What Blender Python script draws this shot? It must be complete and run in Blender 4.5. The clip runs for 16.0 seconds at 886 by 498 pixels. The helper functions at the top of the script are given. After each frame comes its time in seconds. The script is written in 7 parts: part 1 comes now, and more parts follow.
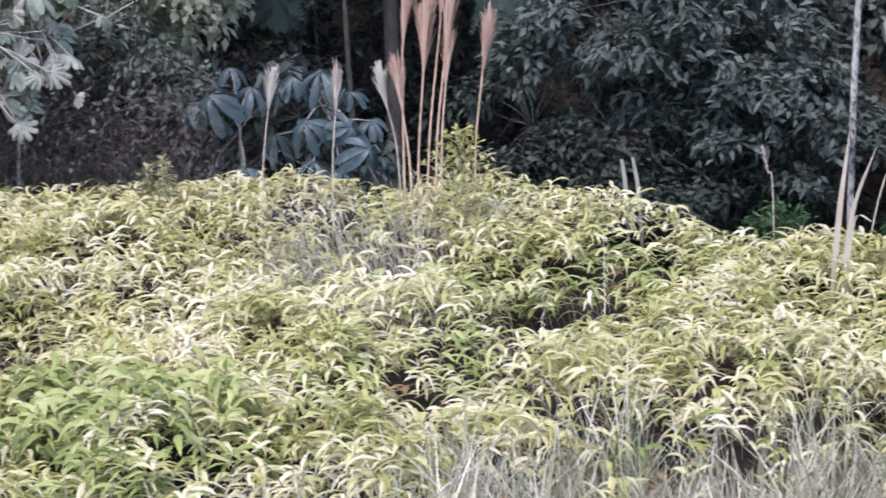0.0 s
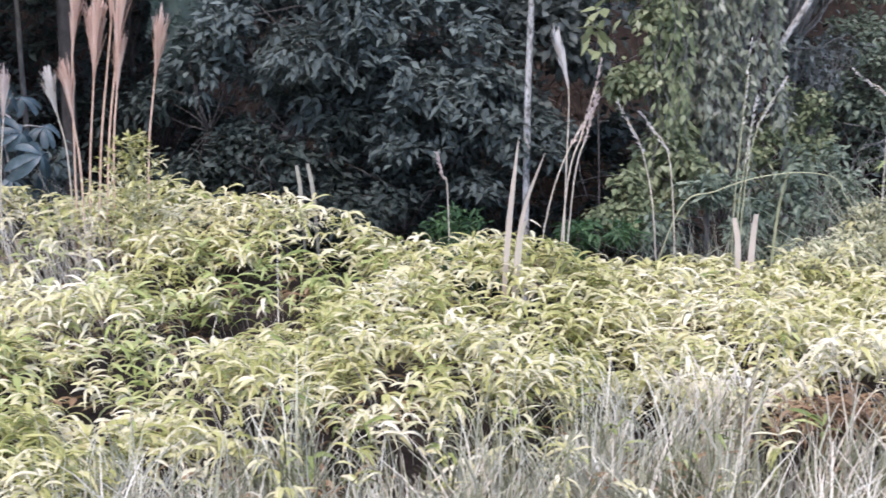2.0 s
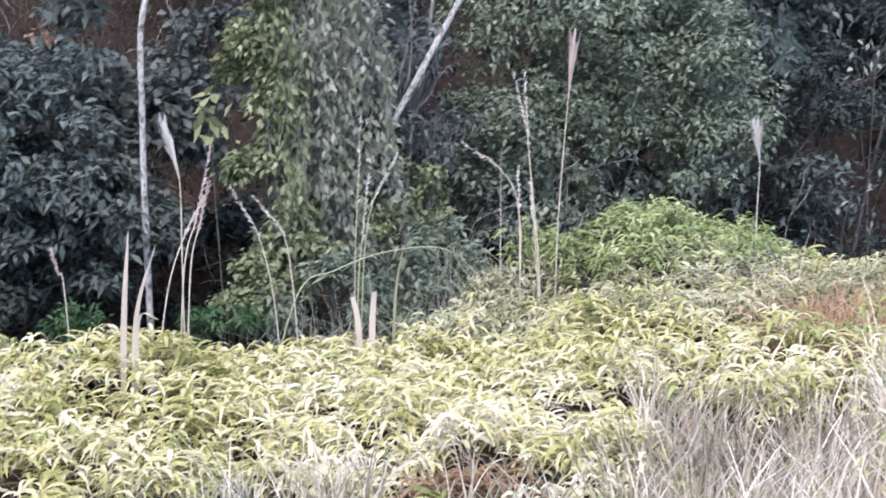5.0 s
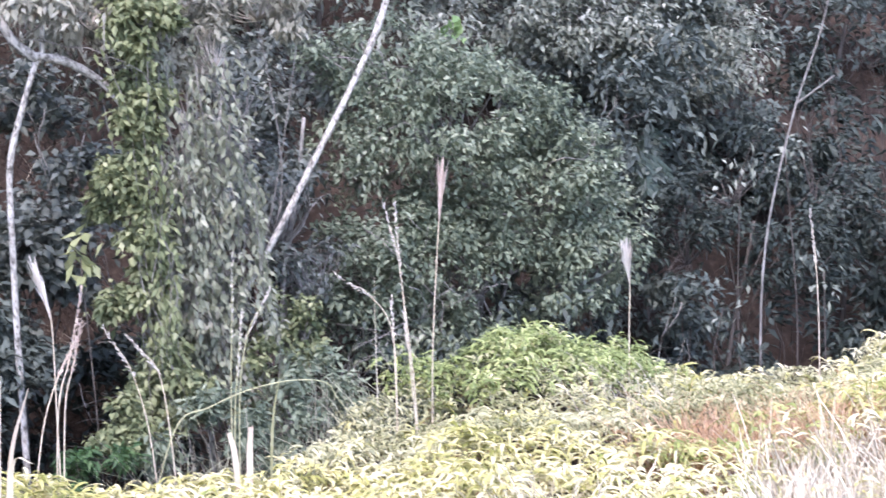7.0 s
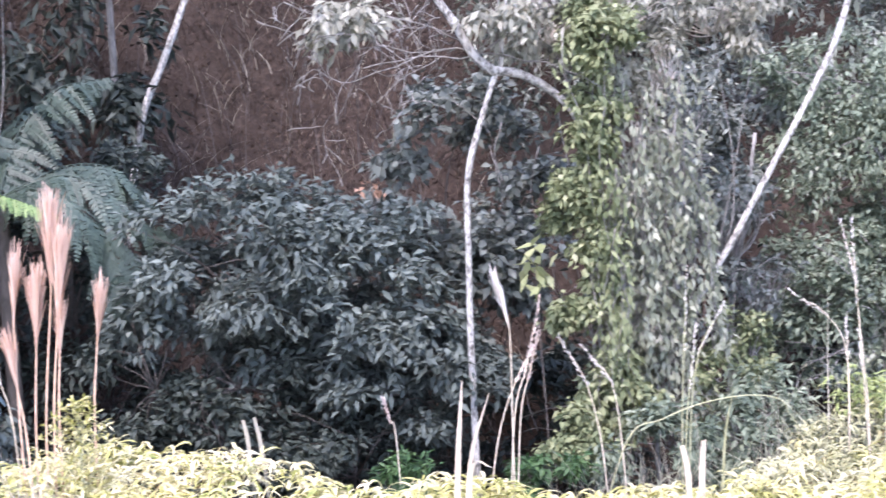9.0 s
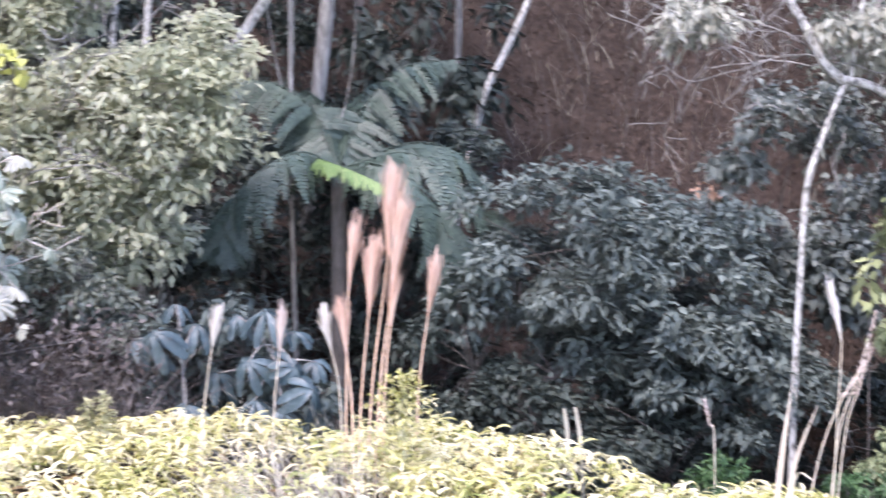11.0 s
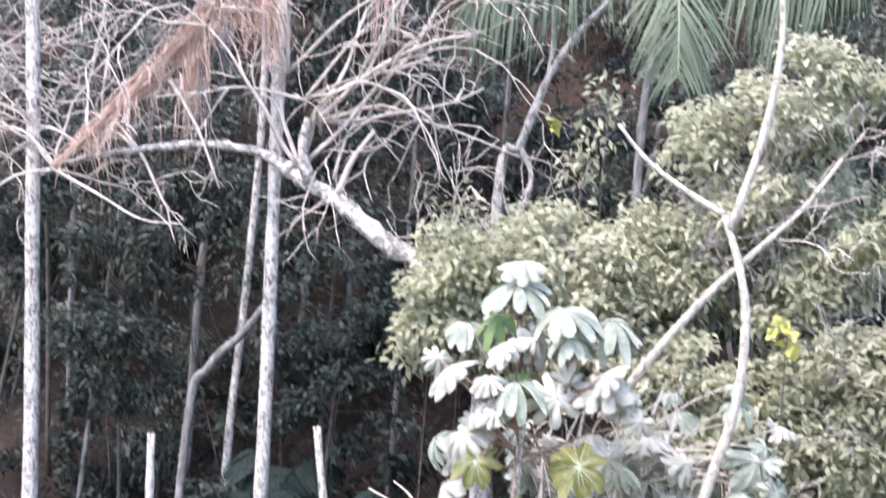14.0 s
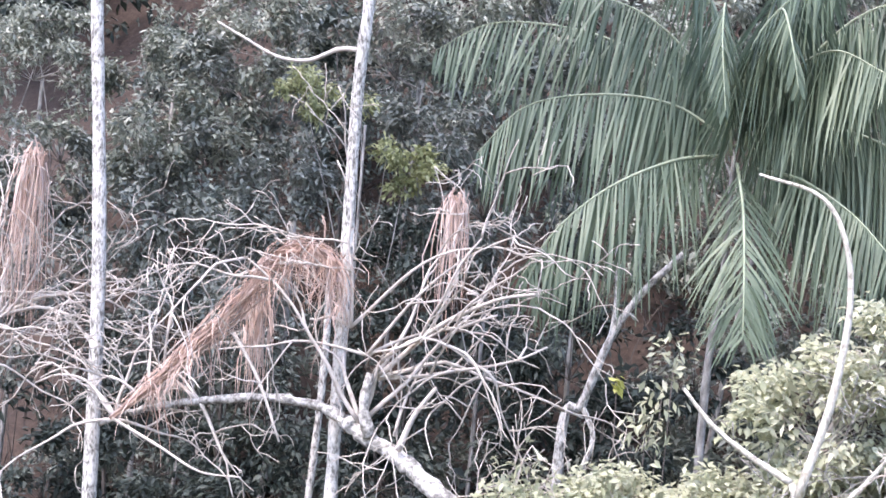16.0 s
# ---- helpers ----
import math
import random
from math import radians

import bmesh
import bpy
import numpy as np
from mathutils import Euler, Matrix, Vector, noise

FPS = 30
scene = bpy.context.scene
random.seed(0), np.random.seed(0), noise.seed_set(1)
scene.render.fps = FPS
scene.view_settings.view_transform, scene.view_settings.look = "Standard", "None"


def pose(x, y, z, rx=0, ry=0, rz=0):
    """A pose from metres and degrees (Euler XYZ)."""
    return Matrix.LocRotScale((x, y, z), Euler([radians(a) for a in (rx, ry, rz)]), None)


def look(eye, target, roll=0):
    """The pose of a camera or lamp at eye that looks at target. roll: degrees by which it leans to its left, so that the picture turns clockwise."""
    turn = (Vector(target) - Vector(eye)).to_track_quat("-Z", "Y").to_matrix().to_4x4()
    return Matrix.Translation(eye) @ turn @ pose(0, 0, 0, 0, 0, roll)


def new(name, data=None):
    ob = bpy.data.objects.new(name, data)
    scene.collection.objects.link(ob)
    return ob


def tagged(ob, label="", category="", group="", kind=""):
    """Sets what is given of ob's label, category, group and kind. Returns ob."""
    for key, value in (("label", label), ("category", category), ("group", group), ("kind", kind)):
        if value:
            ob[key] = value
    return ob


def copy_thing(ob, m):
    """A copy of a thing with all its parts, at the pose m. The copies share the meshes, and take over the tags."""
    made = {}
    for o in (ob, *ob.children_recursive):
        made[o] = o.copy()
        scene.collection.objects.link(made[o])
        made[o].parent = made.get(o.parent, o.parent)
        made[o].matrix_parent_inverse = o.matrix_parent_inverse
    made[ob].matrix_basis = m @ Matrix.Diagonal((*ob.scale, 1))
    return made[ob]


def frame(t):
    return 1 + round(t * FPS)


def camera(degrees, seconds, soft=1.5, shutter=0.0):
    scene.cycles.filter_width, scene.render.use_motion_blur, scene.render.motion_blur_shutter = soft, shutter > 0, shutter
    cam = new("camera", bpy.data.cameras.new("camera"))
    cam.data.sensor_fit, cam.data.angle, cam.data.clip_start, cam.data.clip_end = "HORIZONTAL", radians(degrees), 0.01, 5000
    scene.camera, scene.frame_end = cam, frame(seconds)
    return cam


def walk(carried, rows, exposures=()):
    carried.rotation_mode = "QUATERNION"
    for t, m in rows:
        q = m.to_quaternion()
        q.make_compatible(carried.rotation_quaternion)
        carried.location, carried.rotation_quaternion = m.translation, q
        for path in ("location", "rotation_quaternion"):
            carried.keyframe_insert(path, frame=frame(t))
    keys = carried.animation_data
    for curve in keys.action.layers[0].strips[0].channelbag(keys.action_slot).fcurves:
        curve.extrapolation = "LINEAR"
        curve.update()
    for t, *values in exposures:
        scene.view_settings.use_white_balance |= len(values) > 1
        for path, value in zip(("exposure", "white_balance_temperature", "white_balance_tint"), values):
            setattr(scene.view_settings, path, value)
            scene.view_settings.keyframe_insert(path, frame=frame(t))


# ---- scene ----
# ---- camera ----
cam = camera(24, 16.0, soft=1.5, shutter=0.4)
ROWS = [
    (0, 0.000, 0.000, 3.500, 76.00, 1.46, -0.36),
    (0.5, 0.028, 0.018, 3.498, 76.06, 0.84, -2.45),
    (1, 0.060, 0.036, 3.496, 76.03, 0.48, -4.93),
    (1.5, 0.095, 0.049, 3.496, 75.99, 0.25, -6.72),
    (2, 0.134, 0.057, 3.500, 76.00, -0.02, -8.59),
    (2.5, 0.172, 0.062, 3.506, 76.07, 0.18, -10.27),
    (3, 0.210, 0.068, 3.513, 76.09, 0.30, -11.87),
    (3.5, 0.247, 0.076, 3.521, 76.10, 0.37, -13.55),
    (4, 0.283, 0.084, 3.528, 76.61, 0.42, -16.10),
    (4.5, 0.318, 0.091, 3.533, 77.04, 0.35, -17.34),
    (5, 0.345, 0.091, 3.539, 77.96, 1.39, -18.75),
    (5.2, 0.352, 0.085, 3.543, 78.32, 1.64, -19.43),
    (5.9, 0.379, 0.061, 3.563, 79.58, 2.50, -21.77),
    (6.6, 0.384, 0.021, 3.589, 80.68, 2.76, -23.05),
    (7.3, 0.357, -0.005, 3.601, 81.51, 2.81, -20.96),
    (7.5, 0.351, -0.011, 3.603, 81.59, 2.97, -19.75),
    (8, 0.310, -0.013, 3.599, 82.15, 2.88, -16.40),
    (8.5, 0.248, -0.003, 3.589, 82.34, 2.99, -13.26),
    (8.7, 0.224, 0.001, 3.586, 82.37, 3.13, -12.02),
    (9.4, 0.124, 0.014, 3.580, 82.21, 3.12, -9.19),
    (10.1, 0.035, 0.023, 3.578, 81.89, 2.41, -7.36),
    (10.8, 0.017, 0.020, 3.565, 82.29, 0.80, -3.38),
    (11, 0.014, 0.019, 3.560, 82.44, -0.49, -1.51),
    (11.5, 0.053, 0.009, 3.541, 83.33, -1.35, 2.73),
    (12, 0.096, 0.003, 3.523, 84.33, -1.42, 6.86),
    (12.5, 0.110, 0.004, 3.513, 84.61, -1.95, 10.51),
    (13, 0.102, 0.008, 3.514, 85.22, -2.55, 14.15),
    (13.5, 0.081, 0.013, 3.524, 86.93, -2.95, 17.40),
    (14, 0.057, 0.014, 3.543, 89.34, -3.36, 19.76),
    (14.5, 0.034, 0.012, 3.567, 92.34, -3.36, 20.48),
    (15, 0.013, 0.014, 3.593, 93.77, -3.80, 20.70),
    (15.5, -0.007, 0.026, 3.616, 95.08, -4.30, 20.88),
    (16, -0.032, 0.054, 3.637, 96.00, -4.59, 21.21),
]
EXPOSURES = [(0.0, 1.6, 6350, 22), (2.0, 1.66, 6350, 22), (3.5, 1.67, 6350, 22), (5.2, 1.9, 6350, 22), (7.3, 2.47, 6380, 28), (8.7, 2.66, 6430, 29), (11.0, 2.64, 6520, 28), (12.5, 2.77, 6720, 28), (13.4, 2.8, 6800, 26), (14.0, 2.72, 6850, 25), (16.0, 2.79, 6800, 25)]
walk(cam, [(t, pose(x, y, z, rx, ry, rz)) for t, x, y, z, rx, ry, rz in ROWS], EXPOSURES)

# ---- world and light: an overcast sky with a veiled sun behind the viewer ----
SUN_ELEVATION, SUN_AZIMUTH = 62.0, 205.0
world = bpy.data.worlds.new("sky")
scene.world = world
world.use_nodes = True
wn = world.node_tree
sky = wn.nodes.new("ShaderNodeTexSky")
sky.sky_type, sky.sun_disc = "NISHITA", False
sky.sun_elevation, sky.sun_rotation = radians(SUN_ELEVATION), radians(SUN_AZIMUTH)
sky.air_density, sky.dust_density, sky.ozone_density = 1.0, 1.6, 1.5
background = wn.nodes["Background"]
background.inputs["Strength"].default_value = 0.15
wn.links.new(sky.outputs["Color"], background.inputs["Color"])
sun = new("sun", bpy.data.lights.new("sun", "SUN"))
sun.data.energy, sun.data.angle, sun.data.color = 0.85, radians(28), (1.0, 0.96, 0.91)
az, el = radians(SUN_AZIMUTH), radians(SUN_ELEVATION)
toward = Vector((math.sin(az) * math.cos(el), math.cos(az) * math.cos(el), math.sin(el)))
sun.matrix_world = look(toward * 60, (0, 0, 0))

# ---- materials ----


def node_material(name):
    m = bpy.data.materials.new(name)
    m.use_nodes = True
    nt = m.node_tree
    nt.nodes.clear()
    out = nt.nodes.new("ShaderNodeOutputMaterial")
    return m, nt, out


def ramp_node(nt, stops):
    r = nt.nodes.new("ShaderNodeValToRGB")
    while len(r.color_ramp.elements) < len(stops):
        r.color_ramp.elements.new(0.5)
    for e, (p, c) in zip(r.color_ramp.elements, stops):
        e.position, e.color = p, (*c, 1)
    return r


def noise_node(nt, scale, detail=4.0, rough=0.6, stretch=None):
    tc = nt.nodes.new("ShaderNodeTexCoord")
    n = nt.nodes.new("ShaderNodeTexNoise")
    n.inputs["Scale"].default_value, n.inputs["Detail"].default_value = scale, detail
    n.inputs["Roughness"].default_value = rough
    if stretch:
        mp = nt.nodes.new("ShaderNodeMapping")
        mp.inputs["Scale"].default_value = stretch
        nt.links.new(tc.outputs["Object"], mp.inputs["Vector"])
        nt.links.new(mp.outputs["Vector"], n.inputs["Vector"])
    else:
        nt.links.new(tc.outputs["Object"], n.inputs["Vector"])
    return n


def math_node(nt, op, a, b):
    n = nt.nodes.new("ShaderNodeMath")
    n.operation = op
    for i, v in enumerate((a, b)):
        if isinstance(v, (int, float)):
            n.inputs[i].default_value = v
        else:
            nt.links.new(v, n.inputs[i])
    return n.outputs[0]


def leaf_material(name, stops, rough=0.5, through_light=0.25, patch=1.2, sheen=0.35):
    """Leaf: its colour runs along a ramp by leaf (random per island) and by patch; light shines partly through it."""
    m, nt, out = node_material(name)
    geo = nt.nodes.new("ShaderNodeNewGeometry")
    big = noise_node(nt, patch, 2.0)
    fine = noise_node(nt, 60.0, 3.0)
    v = math_node(nt, "ADD", math_node(nt, "MULTIPLY", geo.outputs["Random Per Island"], 0.62),
                  math_node(nt, "MULTIPLY", math_node(nt, "SUBTRACT", big.outputs["Fac"], 0.5), 1.5))
    v = math_node(nt, "ADD", v, math_node(nt, "MULTIPLY", fine.outputs["Fac"], 0.35))
    ramp = ramp_node(nt, stops)
    nt.links.new(v, ramp.inputs["Fac"])
    p = nt.nodes.new("ShaderNodeBsdfPrincipled")
    p.inputs["Roughness"].default_value = rough
    p.inputs["Specular IOR Level"].default_value = sheen
    tr = nt.nodes.new("ShaderNodeBsdfTranslucent")
    mix = nt.nodes.new("ShaderNodeMixShader")
    mix.inputs["Fac"].default_value = through_light
    nt.links.new(ramp.outputs["Color"], p.inputs["Base Color"])
    nt.links.new(ramp.outputs["Color"], tr.inputs["Color"])
    nt.links.new(p.outputs["BSDF"], mix.inputs[1])
    nt.links.new(tr.outputs["BSDF"], mix.inputs[2])
    nt.links.new(mix.outputs["Shader"], out.inputs["Surface"])
    return m


def rough_material(name, stops, scale=8.0, rough=0.85, bump=0.4, stretch=None, detail=6.0):
    """Bark, soil and the like: two scales of noise through a ramp, with relief."""
    m, nt, out = node_material(name)
    a = noise_node(nt, scale, detail, 0.65, stretch)
    b = noise_node(nt, scale * 0.17, 3.0)
    v = math_node(nt, "ADD", math_node(nt, "MULTIPLY", a.outputs["Fac"], 0.7),
                  math_node(nt, "MULTIPLY", b.outputs["Fac"], 0.3))
    ramp = ramp_node(nt, stops)
    nt.links.new(v, ramp.inputs["Fac"])
    p = nt.nodes.new("ShaderNodeBsdfPrincipled")
    p.inputs["Roughness"].default_value = rough
    p.inputs["Specular IOR Level"].default_value = 0.2
    bp = nt.nodes.new("ShaderNodeBump")
    bp.inputs["Strength"].default_value, bp.inputs["Distance"].default_value = bump, 0.02
    nt.links.new(a.outputs["Fac"], bp.inputs["Height"])
    nt.links.new(bp.outputs["Normal"], p.inputs["Normal"])
    nt.links.new(ramp.outputs["Color"], p.inputs["Base Color"])
    nt.links.new(p.outputs["BSDF"], out.inputs["Surface"])
    return m


SOIL = rough_material("leaf_litter", [(0.25, (0.013, 0.010, 0.008)), (0.5, (0.032, 0.023, 0.018)), (0.72, (0.078, 0.058, 0.044))], 14.0, 0.95, 0.8)
WHITE_BARK = rough_material("white_bark", [(0.39, (0.08, 0.077, 0.068)), (0.46, (0.25, 0.245, 0.22)), (0.53, (0.44, 0.43, 0.39)), (0.67, (0.61, 0.595, 0.55))], 38.0, 0.85, 0.6, (1.1, 1.1, 0.5))
LICHEN_BARK = rough_material("lichened_bark", [(0.36, (0.07, 0.066, 0.058)), (0.46, (0.20, 0.195, 0.175)), (0.54, (0.40, 0.39, 0.355)), (0.64, (0.58, 0.565, 0.52))], 20.0, 0.9, 0.8)
PALE_BARK = rough_material("pale_smooth_bark", [(0.36, (0.13, 0.122, 0.098)), (0.44, (0.29, 0.278, 0.232)), (0.56, (0.42, 0.405, 0.35)), (0.70, (0.50, 0.485, 0.43))], 30.0, 0.9, 0.5, (1.0, 1.0, 0.6))
GREY_BARK = rough_material("grey_bark", [(0.34, (0.06, 0.057, 0.05)), (0.5, (0.20, 0.195, 0.178)), (0.7, (0.41, 0.40, 0.37))], 12.0, 0.85, 0.5, (1.5, 1.5, 0.5))
DARK_BARK = rough_material("dark_bark", [(0.3, (0.033, 0.029, 0.026)), (0.6, (0.117, 0.104, 0.091)), (0.8, (0.221, 0.202, 0.182))], 14.0, 0.9, 0.6, (1.5, 1.5, 0.5))
DEAD_TWIG = rough_material("bleached_twig", [(0.3, (0.221, 0.194, 0.162)), (0.5, (0.396, 0.365, 0.320)), (0.75, (0.558, 0.526, 0.477))], 10.0, 0.85, 0.2)
RED_STEM = rough_material("reddish_stem", [(0.3, (0.11, 0.075, 0.06)), (0.6, (0.23, 0.16, 0.125)), (0.8, (0.36, 0.28, 0.225))], 10.0, 0.8, 0.2)

YELLOW_FERN = leaf_material("yellow_fern_frond", [(0.0, (0.17, 0.185, 0.045)), (0.3, (0.46, 0.445, 0.165)), (0.6, (0.645, 0.595, 0.35)), (1.0, (0.79, 0.745, 0.56))], 0.6, 0.3, 1.6, 0.25)
MOUND_FERN = leaf_material("mound_fern_frond", [(0.0, (0.09, 0.125, 0.042)), (0.45, (0.25, 0.31, 0.11)), (1.0, (0.54, 0.57, 0.285))], 0.6, 0.25, 1.6, 0.25)
OLIVE_FERN = leaf_material("olive_fern_frond", [(0.0, (0.15, 0.158, 0.07)), (0.5, (0.37, 0.37, 0.205)), (1.0, (0.65, 0.625, 0.42))], 0.7, 0.25, 1.6, 0.2)
GREEN_FERN = leaf_material("green_fern_frond", [(0.0, (0.13, 0.17, 0.05)), (0.4, (0.30, 0.35, 0.11)), (0.8, (0.49, 0.51, 0.22)), (1.0, (0.64, 0.63, 0.36))], 0.6, 0.3, 1.0, 0.25)
DEEP_GREEN = leaf_material("deep_green_frond", [(0.0, (0.02, 0.05, 0.017)), (0.6, (0.045, 0.10, 0.033)), (1.0, (0.10, 0.17, 0.06))], 0.5, 0.25, 1.5, 0.35)
BROWN_FERN = leaf_material("brown_fern_frond", [(0.0, (0.12, 0.07, 0.04)), (0.5, (0.26, 0.17, 0.09)), (1.0, (0.42, 0.30, 0.17))], 0.8, 0.2, 1.0, 0.2)
DRY_GRASS = leaf_material("dry_grass", [(0.0, (0.17, 0.145, 0.092)), (0.35, (0.44, 0.385, 0.275)), (0.65, (0.70, 0.63, 0.485)), (1.0, (0.87, 0.815, 0.68))], 0.75, 0.2, 1.0, 0.2)
GREY_GRASS = leaf_material("grey_green_grass", [(0.0, (0.10, 0.105, 0.05)), (0.35, (0.26, 0.26, 0.155)), (0.6, (0.53, 0.51, 0.375)), (1.0, (0.76, 0.72, 0.59))], 0.75, 0.2, 1.4, 0.2)
RUST_GRASS = leaf_material("rust_grass", [(0.0, (0.33, 0.185, 0.10)), (0.5, (0.51, 0.33, 0.20)), (1.0, (0.63, 0.48, 0.34))], 0.75, 0.2, 1.0, 0.2)
DEAD_WEED = leaf_material("grey_dead_weed", [(0.0, (0.16, 0.14, 0.115)), (0.5, (0.36, 0.335, 0.26)), (1.0, (0.55, 0.52, 0.42))], 0.8, 0.1, 1.0, 0.2)
PINK_PLUME = leaf_material("rust_plume", [(0.0, (0.52, 0.33, 0.24)), (0.5, (0.66, 0.47, 0.37)), (1.0, (0.76, 0.62, 0.52))], 0.8, 0.3, 2.0, 0.1)
FADED_PLUME = leaf_material("faded_plume", [(0.0, (0.42, 0.33, 0.27)), (0.5, (0.58, 0.48, 0.42)), (1.0, (0.72, 0.64, 0.58))], 0.8, 0.3, 2.0, 0.1)
REED = leaf_material("dry_reed_blade", [(0.0, (0.52, 0.42, 0.32)), (0.5, (0.66, 0.56, 0.44)), (1.0, (0.78, 0.70, 0.59))], 0.7, 0.2, 2.0, 0.15)
PALE_PLUME = leaf_material("pale_plume", [(0.0, (0.48, 0.44, 0.38)), (0.5, (0.66, 0.62, 0.56)), (1.0, (0.78, 0.75, 0.70))], 0.8, 0.3, 2.0, 0.1)
STRAW = rough_material("straw_stem", [(0.3, (0.46, 0.39, 0.28)), (0.6, (0.65, 0.58, 0.46)), (0.8, (0.76, 0.70, 0.60))], 20.0, 0.7, 0.1)
RUST_STRAW = rough_material("rust_straw_stem", [(0.3, (0.460, 0.299, 0.207)), (0.6, (0.667, 0.483, 0.356)), (0.8, (0.805, 0.644, 0.506))], 20.0, 0.7, 0.1)
GREEN_STRAW = rough_material("green_straw_stem", [(0.3, (0.30, 0.31, 0.17)), (0.6, (0.44, 0.44, 0.27)), (0.8, (0.58, 0.57, 0.40))], 20.0, 0.7, 0.1)

DARK_LEAF = leaf_material("dark_shrub_leaf", [(0.0, (0.052, 0.067, 0.060)), (0.4, (0.083, 0.105, 0.094)), (0.8, (0.134, 0.164, 0.143)), (1.0, (0.196, 0.232, 0.202))], 0.68, 0.2, 0.8, 0.15)
ROUND_LEAF = leaf_material("round_shrub_leaf", [(0.0, (0.06, 0.072, 0.064)), (0.5, (0.11, 0.13, 0.113)), (1.0, (0.22, 0.245, 0.215))], 0.6, 0.2, 1.0, 0.25)
# Leaf colour darkened to stand in for shade under the trees.
SHADE_LEAF = leaf_material("shade_darkened_leaf", [(0.0, (0.015, 0.023, 0.019)), (0.5, (0.038, 0.052, 0.043)), (1.0, (0.089, 0.109, 0.089))], 0.6, 0.15, 0.4, 0.25)
MID_LEAF = leaf_material("green_shrub_leaf", [(0.0, (0.055, 0.078, 0.055)), (0.4, (0.115, 0.15, 0.10)), (0.8, (0.212, 0.252, 0.172)), (1.0, (0.36, 0.39, 0.295))], 0.62, 0.2, 0.9, 0.28)
VINE_LEAF = leaf_material("vine_leaf", [(0.0, (0.08, 0.105, 0.053)), (0.35, (0.148, 0.178, 0.09)), (0.7, (0.235, 0.262, 0.142)), (1.0, (0.36, 0.38, 0.235))], 0.65, 0.25, 2.2, 0.18)
VINE_GREY = leaf_material("grey_vine_leaf", [(0.0, (0.105, 0.122, 0.085)), (0.5, (0.215, 0.238, 0.168)), (1.0, (0.38, 0.395, 0.31))], 0.7, 0.3, 1.6, 0.15)
GREY_LEAF = leaf_material("grey_green_leaf", [(0.0, (0.07, 0.085, 0.07)), (0.5, (0.18, 0.205, 0.16)), (1.0, (0.38, 0.40, 0.34))], 0.6, 0.25, 1.2, 0.22)
DRY_LEAF = leaf_material("grey_tan_leaf", [(0.0, (0.12, 0.125, 0.098)), (0.5, (0.25, 0.255, 0.20)), (1.0, (0.43, 0.43, 0.355))], 0.65, 0.3, 1.2, 0.2)
OLIVE_LEAF = leaf_material("olive_tree_leaf", [(0.0, (0.275, 0.30, 0.198)), (0.35, (0.355, 0.378, 0.258)), (0.7, (0.42, 0.435, 0.315)), (1.0, (0.47, 0.478, 0.372))], 0.9, 0.45, 0.9, 0.1)
LIME_LEAF = leaf_material("lime_leaf", [(0.0, (0.15, 0.172, 0.075)), (0.5, (0.25, 0.275, 0.135)), (1.0, (0.39, 0.405, 0.235))], 0.55, 0.3, 1.5, 0.25)
YELLOW_LEAF = leaf_material("yellow_leaf", [(0.0, (0.32, 0.34, 0.08)), (0.6, (0.45, 0.46, 0.15)), (1.0, (0.58, 0.57, 0.26))], 0.6, 0.3, 2.0, 0.2)
PALE_LEAF = leaf_material("silver_palmate_leaf", [(0.0, (0.20, 0.215, 0.165)), (0.5, (0.36, 0.37, 0.315)), (1.0, (0.53, 0.53, 0.475))], 0.75, 0.25, 2.0, 0.25)
GREYGREEN_LEAF = leaf_material("grey_green_palmate_leaf", [(0.0, (0.155, 0.195, 0.15)), (0.5, (0.30, 0.345, 0.28)), (1.0, (0.52, 0.55, 0.475))], 0.65, 0.25, 3.0, 0.3)
OLIVE_PALM_LEAF = leaf_material("olive_palmate_leaf", [(0.0, (0.075, 0.09, 0.022)), (0.5, (0.145, 0.155, 0.045)), (1.0, (0.27, 0.265, 0.11))], 0.5, 0.35, 3.0, 0.4)
BLUE_LEAF = leaf_material("blue_green_palmate_leaf", [(0.0, (0.022, 0.042, 0.048)), (0.5, (0.052, 0.084, 0.09)), (1.0, (0.15, 0.19, 0.195))], 0.45, 0.15, 2.0, 0.45)
TREE_FERN = leaf_material("tree_fern_frond", [(0.0, (0.022, 0.038, 0.028)), (0.5, (0.043, 0.069, 0.052)), (1.0, (0.08, 0.117, 0.09))], 0.5, 0.2, 1.5, 0.4)
# Tree fern green taken down, with the gully's shade put into the colour.
SHADED_FERN = leaf_material("shaded_fern_frond", [(0.0, (0.009, 0.018, 0.015)), (0.5, (0.018, 0.032, 0.027)), (1.0, (0.036, 0.056, 0.047))], 0.65, 0.15, 1.5, 0.15)
YOUNG_FERN = leaf_material("young_tree_fern_frond", [(0.0, (0.10, 0.18, 0.06)), (0.6, (0.165, 0.265, 0.095)), (1.0, (0.25, 0.345, 0.14))], 0.5, 0.3, 2.0, 0.4)
PALM_LEAF = leaf_material("palm_leaflet", [(0.0, (0.036, 0.06, 0.038)), (0.45, (0.082, 0.12, 0.076)), (1.0, (0.195, 0.242, 0.162))], 0.5, 0.28, 0.8, 0.3)
PALM_RIB = rough_material("palm_rib", [(0.3, (0.16, 0.20, 0.13)), (0.6, (0.27, 0.31, 0.21)), (0.8, (0.40, 0.43, 0.32))], 16.0, 0.6, 0.1)
